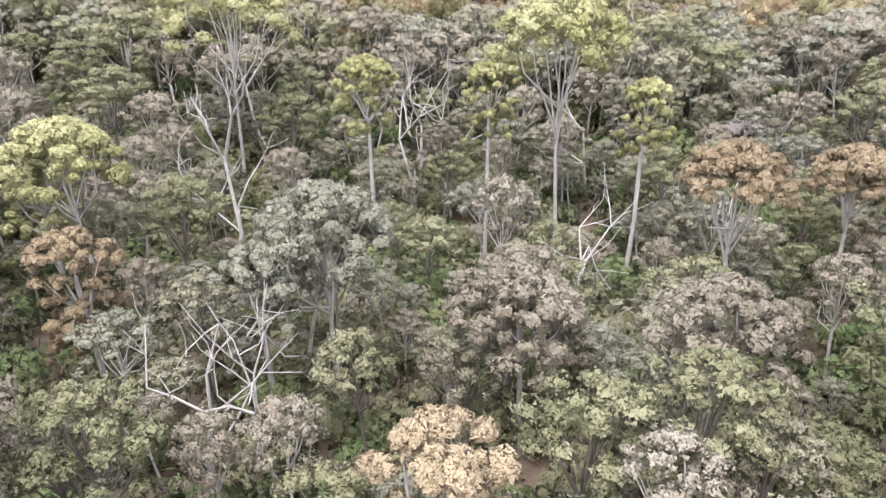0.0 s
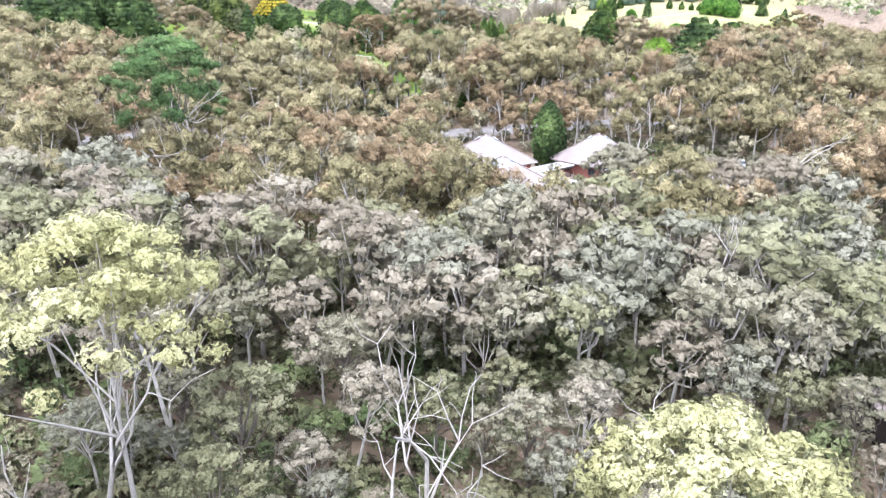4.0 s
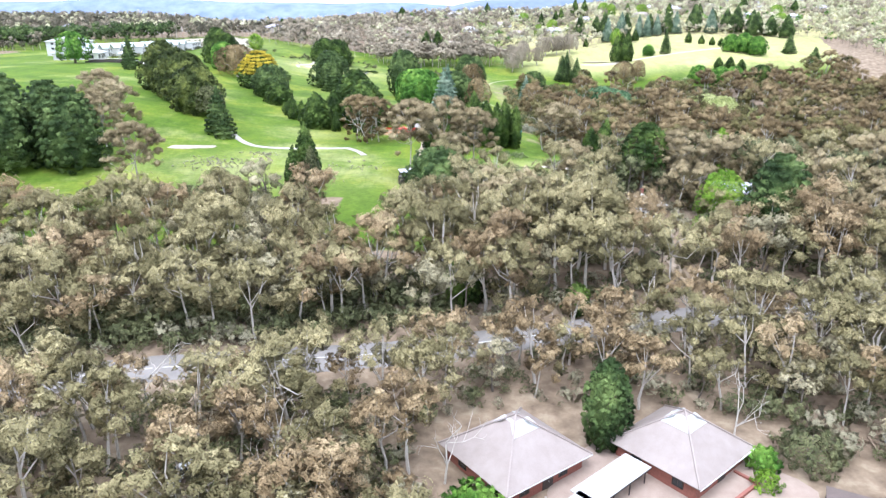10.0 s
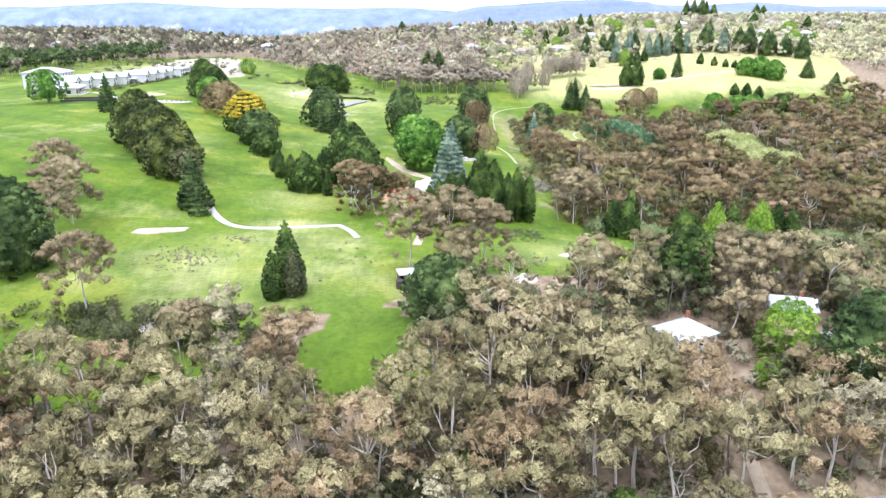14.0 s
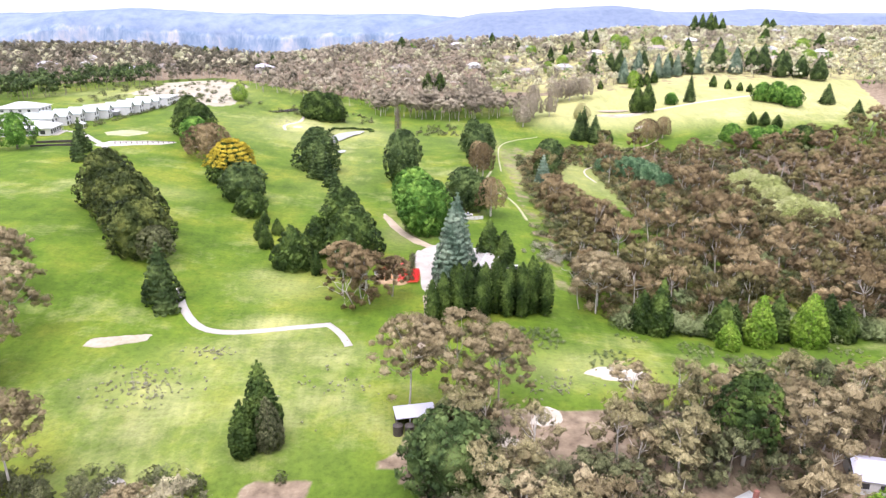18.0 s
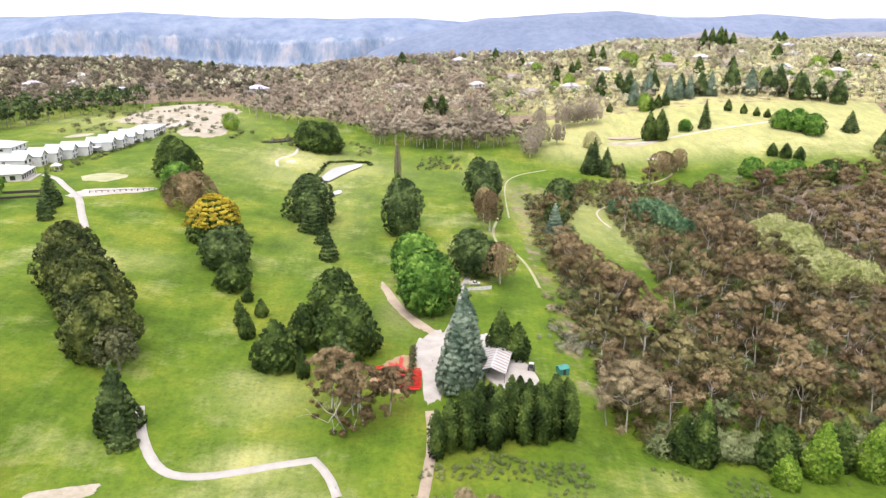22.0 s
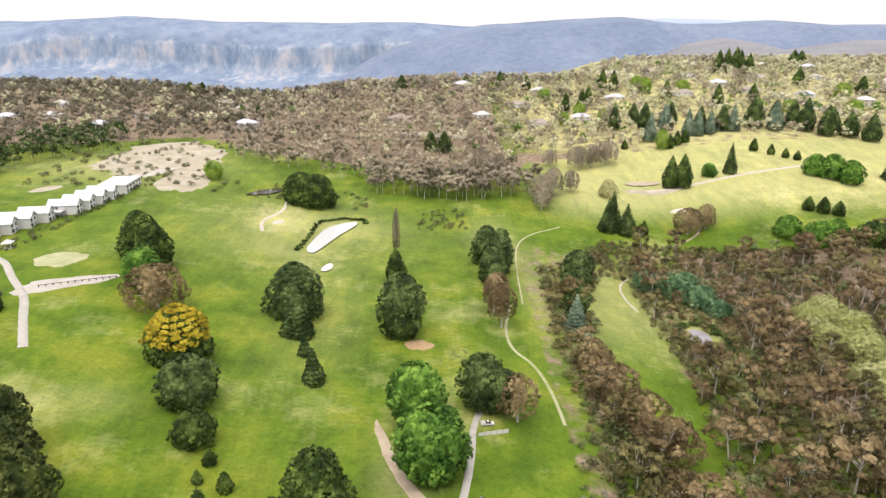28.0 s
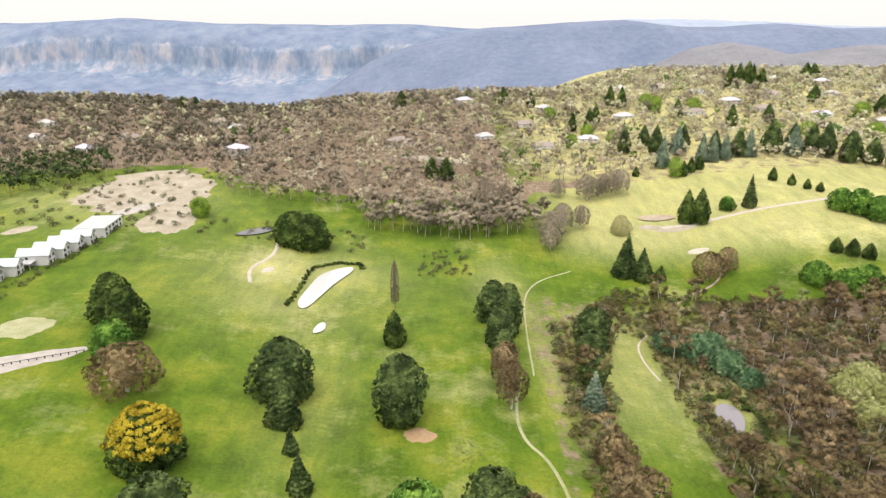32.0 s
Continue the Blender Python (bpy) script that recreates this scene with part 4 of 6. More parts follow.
plant("broadleaf_tree", "round", PINE, "dark green tree behind the fence", [(3.9, 455, 19, 8.1), (10, 452, 16, 6)], start=0.12)
plant("gum_tree", "round", GUM_RUST, "thin brown gum behind the fence", [(15, 447, 17, 6.5), (15.7, 520, 20, 6), (13.5, 535, 18, 5)], start=0.3, bark=PALE_BARK, dense=0.7)
plant("plane_tree", "dome", CYPRESS, "huge round dark tree beside the pond", [(-103, 694, 20, 13), (-92, 690, 21, 13)], "pond side trees")
plant("blue_spruce", "cone", SPRUCE, "blue grey spruce standing by the pale drive", [(-2.8, 364, 26, 7.2), (-1.0, 374, 27, 7.0)], "blue spruces", tiers=True, dense=1.25)
plant("cypress_tree", "flame", CYPRESS, "dark cypress beside the striped shed", [(10.2, 384, 16, 4.4), (15.3, 383.4, 12.5, 4.0)])
hedge_x = [(-8 + k * 2.45, 333.8 + k * 0.75) for k in range(14)]
plant("hedge_cypress", "column", CYPRESS, "tall columnar cypress in a hedge row", [(x + (k % 3 - 1) * 0.6, y + (k * 7 % 5 - 2) * 0.9, 13 + (k * 5 % 4) * 1.1 + k * 0.15, 2.2) for k, (x, y) in enumerate(hedge_x)], "cypress hedge row", dense=0.9)
plant("hedge_cypress", "column", CYPRESS, "shorter columnar cypress in a hedge row", [(x + 2.5, y + 6.0, 12 + (k * 3 % 4), 2.2) for k, (x, y) in enumerate(hedge_x[2:13])], "cypress hedge row", dense=0.9)
plant("spruce_tree", "cone", PINE, "dark spruce beside the far fairway", [(96, 672, 22, 6.6), (107, 668, 20, 6.8), (101, 681, 23, 6)], "far spruces", tiers=True)
plant("small_conifer", "flame", CYPRESS, "small dark conifer on the far fairway", [(118, 668, 9.5, 3.0), (114.5, 664, 9, 3)], "far small conifers")
plant("cypress_tree", "flame", CYPRESS, "very dark paired cypress on the far fairway", [(158.2, 746, 24, 6.2), (166.5, 744, 25, 6.8)], "far cypress pair")
plant("round_shrub", "dome", WATTLE, "round yellow green shrub on the far fairway", [(109.3, 731.7, 13, 6.9)])
plant("pine_tree", "cone", PINE, "dark open pine on the far fairway", [(208.5, 764, 24, 5.5), (312, 735, 17, 7), (318, 700, 15, 7)], tiers=True)
plant("broadleaf_tree", "dome", GREEN, "round green tree on the far fairway", [(263, 746, 15, 9), (272, 739, 17, 10), (280, 729, 16, 9.5), (192, 762, 10, 6)], "far round trees")
plant("small_conifer", "flame", CYPRESS, "small dark cypress on the far slope", [(255, 800, 9, 3.2), (262, 790, 8, 3), (268, 783, 8, 3), (246, 812, 11, 3.6), (150, 850, 9, 3), (186, 840, 13, 4), (194, 846, 13, 4), (202, 850, 12, 4), (232, 690, 10, 4), (240, 686, 11, 4.4), (248, 682, 10, 4.2), (120, 835, 8, 2.4)], "far slope cypresses")
plant("willow_tree", "dome", WILLOW, "fresh green sprawling willow clump in the gully", [(100, 592, 11, 9), (110, 583, 12, 10), (120, 571, 11, 9), (119, 590, 10, 8), (126, 560, 8, 7)], "willows in the gully")
plant("broadleaf_tree", "dome", GREEN, "fresh green shrub trees at the gully edge", [(205, 660, 13, 9), (218, 648, 14, 10), (232, 655, 12, 9)], "gully edge trees")
plant("pine_tree", "round", CYPRESS, "dark round pine at the gully edge", [(246, 640, 17, 9)])
plant("strip_pine", "dome", PINE, "dark pine of the strip between two fairways", [(14, 600, 21, 8.5), (19, 588, 20, 8), (15, 572, 18, 7), (22, 604, 19, 7), (16, 558, 15, 5.5)], "strip of pines")
plant("strip_gum", "round", GUM_RUST, "brown gum of the strip between two fairways", [(16, 548, 14, 5.5)], start=0.25, bark=PALE_BARK)
plant("fairway_pine", "round", PINE, "grey green pine along the outer fairway", [(62, 592, 18, 8.5), (57, 570, 16, 7), (53, 548, 15, 6.5)], "outer fairway trees")
plant("spruce_tree", "cone", SPRUCE, "slim blue green spruce along the outer fairway", [(49, 527, 18, 5.5)], tiers=True)
plant("gum_tree", "round", GUM_RUST, "spreading brown gum at the gully rim", [(146, 668, 17, 9), (160, 676, 16, 6), (52, 470, 14, 9), (57, 452, 14, 9), (49, 490, 13, 7), (62, 436, 14, 9)], "rim gums", start=0.2, bark=PALE_BARK)
plant("pine_tree", "flame", PINE, "tall dark pine of the far tree row", [(154, 909, 26, 6), (180, 900, 27, 7), (225, 880, 22, 6), (242, 872, 24, 7), (274, 880, 30, 9), (310, 882, 26, 7), (316, 870, 30, 8), (327, 854, 27, 8), (335, 862, 24, 8), (356, 836, 24, 8), (300, 895, 22, 7), (345, 850, 22, 8), (176, 925, 20, 6), (206, 905, 22, 6)], "far pine row", start=0.06, dense=0.8)
plant("far_spruce", "cone", SPRUCE, "grey blue conifer of the far tree row", [(176, 865, 27, 7), (197, 892, 26, 8), (210, 867, 25, 6), (218, 864, 24, 6), (229, 866, 23, 6), (290, 873, 27, 8), (251, 870, 24, 7)], "far blue conifers", dense=0.8)
plant("far_conifer", "flame", CYPRESS, "dark conifer standing over far houses", [(177, 1072, 26, 6), (188, 1064, 24, 6), (342, 1152, 30, 7), (352, 1150, 32, 7), (365, 1155, 34, 8), (372, 1158, 30, 7), (380, 1150, 26, 7), (140, 1000, 20, 5), (148, 1008, 22, 5), (120, 985, 20, 5), (-345, 1180, 16, 6), (-330, 1186, 17, 6), (-205, 925, 17, 5), (-190, 930, 15, 5), (90, 1090, 18, 6), (60, 1105, 22, 6), (480, 1240, 26, 9), (495, 1250, 24, 9), (-20, 850, 18, 6), (-8, 846, 19, 7), (445, 1010, 20, 7), (400, 1060, 20, 7), (310, 970, 20, 6), (270, 960, 22, 6), (230, 1000, 20, 6), (-60, 1110, 20, 8)], "far dark conifers", dense=0.7)
plant("far_lime_tree", "round", LIME, "lime green garden tree among far houses", [(179, 839, 17, 6), (208, 1040, 18, 8), (217, 1034, 16, 7), (253, 1020, 14, 8), (130, 960, 14, 7), (103, 1030, 14, 8), (387, 920, 15, 9), (413, 990, 16, 9), (150, 940, 12, 6), (330, 930, 13, 8)], "far lime trees", dense=0.7)
plant("far_gum", "round", GUM_GREY, "grey gum standing on the pale far fairway", [(60, 720, 20, 8), (70, 735, 20, 7), (84, 742, 16, 6), (20, 775, 24, 7), (34, 780, 18, 6), (100, 800, 18, 9), (112, 806, 18, 8), (78, 806, 14, 6), (126, 812, 19, 9), (58, 705, 16, 6)], "fairway edge gums", start=0.25, bark=PALE_BARK, dense=0.8)
plant("broadleaf_tree", "round", LIME, "lime green tree at the end of the fairway", [(-167.6, 717.2, 13, 6.2), (110, 930, 13, 6)])
plant("column_tree", "flame", CYPRESS, "dark green columnar tree below the hedge", [(51.5, 341, 13, 4.0), (55.5, 339.5, 15, 4.2), (57.5, 343, 17, 3.4), (74.7, 341, 13, 5), (79, 343.5, 11, 3.6), (91, 342, 15, 3.8), (106, 343, 15, 4), (110, 341, 13, 4)], "dark trees below the hedge")
plant("lime_tree", "flame", LIME, "bright lime green conical young tree", [(83.7, 337, 16, 4.4), (98.1, 337.5, 16.5, 5.2), (73, 332, 9, 3.5)], "lime green trees", dense=1.2)
plant("cypress_tree", "flame", CYPRESS, "pointed dark green cypress on the rough grass", [(-41.2, 278, 17.5, 3.9), (-43.8, 273, 12, 2.6)], "three cypresses", dense=1.6)
plant("cypress_tree", "flame", SCRUB, "pointed rusty brown cypress on the rough grass", [(-39.4, 275.5, 11.5, 3.0)], "three cypresses", dense=1.6)
plant("broadleaf_tree", "dome", PINE, "dense dark green evergreen below the hut", [(-4.6, 268, 13.5, 9.6)])
plant("pine_tree", "round", CYPRESS, "tall dark pine with a bare lower trunk", [(50.8, 271, 19, 6.0)], start=0.4, bark=PALE_BARK)
plant("pine_tree", "dome", PINE, "tall dark pine with layered branches", [(71, 236, 22, 8), (-109, 285, 23, 9.5), (-119, 292, 23, 9), (-126, 281, 21, 9), (-137, 300, 22, 9), (-142, 284, 20, 9)], tiers=True)
plant("lime_tree", "round", LIME, "yellow green garden tree beside the house", [(63, 247, 14, 5.5), (66, 238, 9, 4.5), (57, 240, 6, 3)])
plant("evergreen_tree", "column", PINE, "dense dark green creeper covered tree", [(19.5, 172, 13.5, 3.4)], dense=1.3)
plant("round_shrub", "dome", CYPRESS, "dark round evergreen by the road", [(0.5, 213, 8.5, 4.6), (22, 208, 6, 3)])
plant("broadleaf_tree", "round", GREEN, "green broadleaf tree near the white clubhouse", [(-211, 490, 17, 9)], start=0.15)
plant("pine_tree", "cone", PINE, "dark pine beside the clubhouse garden", [(-180, 490, 17, 5), (-176, 478, 12, 4), (-172, 470, 10, 3.5)], tiers=True)

plant("garden_shrub", "dome", SCRUB, "olive shrub in the rough garden", [(-88 + k * 9.7 % 44, 250 + k * 5.3 % 14, 2.5 + k % 4 * 0.8, 1.8 + k % 3 * 0.6) for k in range(18)], "rough garden shrubs")
# large single gums
for x, y, h, r, mat, label in ((-13, 289, 23, 8, GUM_TAN, "large orange brown gum over the hut"), (-3, 288, 24, 9.5, GUM_TAN, "large orange brown gum over the hut"),
                               (6, 289, 21, 7, GUM_TAN, "large orange brown gum over the hut"), (-81.5, 262, 20, 7.5, GUM_TAN, "pale limbed spreading gum on the lawn"),
                               (-110, 313, 20, 8, GUM_TAN, "brown gum at the course edge"), (-104, 294, 20, 7, GUM_TAN, "brown gum at the course edge"), (-122, 330, 19, 8, GUM_TAN, "brown gum at the course edge"), (40.1, 350, 19, 9.5, GUM_TAN, "spreading white limbed gum below the hedge"),
                               (61.6, 270, 18, 7.8, GUM_TAN, "brown gum beside the white roof"), (-36, 352, 17, 7, GUM_RUST, "thinly leaved greyish gum beside the red seats"),
                               (-27, 346, 17, 7.5, GUM_RUST, "thinly leaved greyish gum beside the red seats"), (-21, 352, 13, 5, GUM_RUST, "brown gum beside the red seats"),
                               (22, 124.5, 14.5, 5.0, GUM, "olive gum beside the courtyard"), (33, 120, 13.5, 4.6, GUM_BROWN, "brown gum below the long pavilion"), (27, 117, 12, 4, GUM_GREEN, "olive gum below the courtyard"), (43, 124, 13, 4.4, GUM_BROWN, "brown gum below the long pavilion"), (-1, 122, 12, 4, GUM_GREEN, "olive gum beside the small pavilion"),
                               (-54, 252, 10, 5.5, GUM_TAN, "thin brown gum on the lawn edge")):
    w, l = gum_shape(next(seeds), 95, 60, 0.19 + r * 0.009, 2, h, r, 7, 2, 0.75 if "greyish" in label else 0.42)
    set_tree("gum_tree", w, l, x, y, PALE_BARK, mat, label)
for x, y, h in ((-31, 343, 15), (35.5, 352, 15), (41, 384, 13), (-30, 350, 14), (72, 452, 13), (96, 424, 14), (121, 441, 13), (141, 472, 14), (90, 394, 13), (61, 402, 12), (150, 486, 14), (131, 402, 13), (112, 468, 12), (178, 430, 14), (205, 470, 14), (168, 392, 13)):
    set_bare(x, y, h, "leafless white limbed tree", x * 31)
# ---- materials of built things ----
BRICK = surface("red_brick", (0.20, 0.075, 0.055), (0.33, 0.13, 0.095), 3.0, 0.85)
ROOF_TILE = surface("grey_pink_roofing", (0.25, 0.205, 0.18), (0.34, 0.29, 0.26), 0.5, 0.6, 0.3, 20)
WHITE_METAL = surface("white_roofing", (0.40, 0.40, 0.395), (0.52, 0.52, 0.51), 0.4, 0.5)
WHITE_PAINT = surface("white_paint", (0.52, 0.515, 0.50), (0.66, 0.65, 0.635), 0.6, 0.6)
AQUA_ROOF = surface("pale_aqua_roofing", (0.37, 0.43, 0.42), (0.47, 0.53, 0.52), 0.3, 0.5)
LILAC_ROOF = surface("lilac_grey_roofing", (0.42, 0.41, 0.50), (0.58, 0.57, 0.66), 0.4, 0.5)
BROWN_SHEET = surface("dull_brown_roofing", (0.085, 0.062, 0.052), (0.15, 0.115, 0.098), 0.6, 0.6)
DARK_TIMBER = surface("dark_timber", (0.03, 0.025, 0.022), (0.075, 0.06, 0.05), 1.5, 0.7)
TIMBER = surface("weathered_timber", (0.17, 0.12, 0.08), (0.33, 0.25, 0.17), 1.5, 0.8)
PAVING = surface("pinkish_paving", (0.27, 0.20, 0.16), (0.38, 0.30, 0.24), 0.8, 0.85)
STONE = surface("pale_stone", (0.34, 0.31, 0.27), (0.52, 0.48, 0.43), 1.5, 0.85, 0.4)
GRAVEL = surface("white_gravel", (0.31, 0.28, 0.24), (0.48, 0.45, 0.41), 0.25, 0.9, 0.4)
SAND = surface("bunker_sand", (0.36, 0.31, 0.24), (0.55, 0.50, 0.42), 0.3, 0.9, 0.3)
WORN = surface("worn_pale_turf", (0.21, 0.235, 0.07), (0.44, 0.42, 0.28), 0.12, 0.9, 0.3)
EARTH = surface("patchy_pale_earth", (0.22, 0.19, 0.11), (0.47, 0.42, 0.345), 0.09, 0.9, 0.4, 9)
CONCRETE = surface("path_concrete", (0.31, 0.29, 0.25), (0.44, 0.415, 0.375), 0.3, 0.85)
DIRT = surface("bare_dirt", (0.27, 0.21, 0.15), (0.46, 0.38, 0.28), 0.2, 0.9, 0.4)
CLAY = surface("red_clay", (0.28, 0.18, 0.09), (0.40, 0.28, 0.16), 0.6, 0.9)
ASPHALT = surface("worn_asphalt", (0.19, 0.172, 0.155), (0.29, 0.268, 0.245), 0.3, 0.85)
LINE = surface("road_paint", (0.6, 0.58, 0.54), (0.8, 0.78, 0.74), 1.0, 0.6)
RED_PAINT = surface("red_paint", (0.55, 0.02, 0.02), (0.75, 0.05, 0.04), 0.8, 0.4)
BLUE_PAINT = surface("blue_paint", (0.10, 0.20, 0.45), (0.18, 0.32, 0.6), 0.8, 0.4)
TEAL_SHEET = surface("teal_sheeting", (0.03, 0.17, 0.14), (0.05, 0.26, 0.22), 0.5, 0.5)
MAROON = surface("maroon_car_paint", (0.10, 0.02, 0.02), (0.16, 0.035, 0.03), 0.5, 0.3, 0)
RUBBER = surface("rubber", (0.02, 0.02, 0.02), (0.05, 0.05, 0.05), 2.0, 0.8)
SILVER = surface("silver_car_paint", (0.55, 0.56, 0.57), (0.68, 0.69, 0.70), 0.5, 0.3, 0)
ORANGE = surface("orange_paint", (0.55, 0.20, 0.04), (0.7, 0.3, 0.08), 0.8, 0.5)


def glass_material(name, colour, rough=0.08):
    m, nt, bsdf, out = nodes_of(name)
    bsdf.inputs["Base Color"].default_value = (*colour, 1)
    bsdf.inputs["Roughness"].default_value = rough
    bsdf.inputs["Specular IOR Level"].default_value = 0.6
    return m


def water_material(name, colour):
    m, nt, bsdf, out = nodes_of(name)
    bsdf.inputs["Base Color"].default_value = (*colour, 1)
    bsdf.inputs["Roughness"].default_value, bsdf.inputs["IOR"].default_value = 0.04, 1.5
    bsdf.inputs["Specular IOR Level"].default_value = 1.0
    bumped(nt, bsdf, noise_tex(nt, 1.2, 3), 0.05, 0.05)
    return m


PANE = glass_material("window_glass", (0.03, 0.035, 0.04))
# The white sky's reflection is also put into this pale base colour.
WATER = water_material("pond_water", (0.56, 0.57, 0.56))
# Lilac grey of mirrored sky is set as this dam's base colour.
SKY_GREY_WATER = water_material("sky_grey_dam_water", (0.21, 0.19, 0.20))
DARK_WATER = water_material("dark_pond_water", (0.07, 0.065, 0.06))


# ---- builders ----
def box(bm, x, y, z, sx, sy, sz, turn=0.0, bevel=0.0):
    """A block with its middle at x, y and its foot at z."""
    g = bmesh.ops.create_cube(bm, size=1.0, matrix=pose(x, y, z + sz / 2, 0, 0, turn) @ Matrix.Diagonal((sx, sy, sz, 1)))
    if bevel:
        es = list({e for v in g["verts"] for e in v.link_edges})
        bmesh.ops.bevel(bm, geom=es, offset=bevel, segments=2, affect="EDGES")
    return bm


def faces_of(bm, verts, faces):
    vs = [bm.verts.new(v) for v in verts]
    for f in faces:
        bm.faces.new([vs[k] for k in f])
    return bm


def part(name, bm, material, parent, label="", smooth_shade=False):
    me = bpy.data.meshes.new(name)
    bmesh.ops.recalc_face_normals(bm, faces=bm.faces)
    bm.to_mesh(me)
    bm.free()
    me.materials.append(material)
    if smooth_shade:
        me.polygons.foreach_set("use_smooth", np.ones(len(me.polygons), bool))
    ob = new(name, me)
    ob.parent = parent
    if label:
        ob["label"] = label
    return ob


def thing(name, label, category, x, y, turn=0.0, up=0.0, group="", z=None):
    t = tagged(new(name), label, category, group)
    t.matrix_world = pose(x, y, (float(land(x, y)) if z is None else z) + up, 0, 0, turn)
    return t


def hip_roof(sx, sy, z, rise, thick=0.18, ridge=0.0):
    """A hipped roof with a thickness; ridge is the length of its ridge along x."""
    bm = bmesh.new()
    a, b, r = sx / 2, sy / 2, ridge / 2
    top = [(-a, -b, z), (a, -b, z), (a, b, z), (-a, b, z), (-r, 0, z + rise), (r, 0, z + rise)]
    low = [(p[0] * 0.985, p[1] * 0.985, p[2] - thick) for p in top]
    if ridge:
        up = [(0, 1, 5, 4), (1, 2, 5), (2, 3, 4, 5), (3, 0, 4)]
    else:
        top, low = top[:5], low[:5]
        up = [(0, 1, 4), (1, 2, 4), (2, 3, 4), (3, 0, 4)]
    n = len(top)
    down = [tuple(k + n for k in reversed(f)) for f in up]
    rim = [(k, (k + 1) % 4, (k + 1) % 4 + n, k + n) for k in range(4)]
    return faces_of(bm, top + low, up + down + [tuple(reversed(f)) for f in rim])


def gable_roof(sx, sy, z, rise, thick=0.15):
    """A pitched roof, its ridge along x."""
    a, b = sx / 2, sy / 2
    sec = [(-b, z), (0, z + rise), (b, z), (b - 0.02, z - thick), (0, z + rise - thick), (-b + 0.02, z - thick)]
    v = [(-a, p, q) for p, q in sec] + [(a, p, q) for p, q in sec]
    f = [(k, (k + 1) % 6, (k + 1) % 6 + 6, k + 6) for k in range(6)] + [(0, 5, 4, 1), (1, 4, 3, 2), (6, 7, 10, 11), (7, 8, 9, 10)]
    return faces_of(bmesh.new(), v, f)


def beam(bm, a, b, w):
    """A square bar from a to b."""
    a, b = Vector(a), Vector(b)
    q = (b - a).to_track_quat("Z", "Y").to_matrix().to_4x4()
    bmesh.ops.create_cube(bm, size=1.0, matrix=Matrix.Translation((a + b) / 2) @ q @ Matrix.Diagonal((w, w, (b - a).length, 1)))
    return bm


def window(parent, x, y, z, w, h, out, frame_mat=WHITE_PAINT, mullion=True):
    """A framed window, its face towards out (a unit vector along x or y)."""
    ox, oy = out
    ax = (1, 0) if ox == 0 else (0, 1)
    bm = bmesh.new()
    for s in (-1, 1):
        box(bm, x + ax[0] * s * w / 2 + ox * 0.04, y + ax[1] * s * w / 2 + oy * 0.04, z, 0.09 + 0.05 * abs(ox), 0.09 + 0.05 * abs(oy), h)
    for zz in (z - 0.04, z + h - 0.04):
        box(bm, x + ox * 0.05, y + oy * 0.05, zz, w * ax[0] + 0.12, w * ax[1] + 0.12, 0.09)
    if mullion:
        box(bm, x + ox * 0.04, y + oy * 0.04, z, 0.06, 0.06, h)
    win = part("window", bm, frame_mat, parent)
    part("pane", box(bmesh.new(), x + ox * 0.025, y + oy * 0.025, z + 0.02, w * ax[0] + 0.03, w * ax[1] + 0.03, h - 0.04), PANE, win)
    return win


def walls(sx, sy, h, t=0.25):
    bm = bmesh.new()
    box(bm, 0, -sy / 2 + t / 2, -0.5, sx, t, h + 0.5)
    box(bm, 0, sy / 2 - t / 2, -0.5, sx, t, h + 0.5)
    box(bm, -sx / 2 + t / 2, 0, -0.5, t, sy - 2 * t, h + 0.5)
    box(bm, sx / 2 - t / 2, 0, -0.5, t, sy - 2 * t, h + 0.5)
    return bm


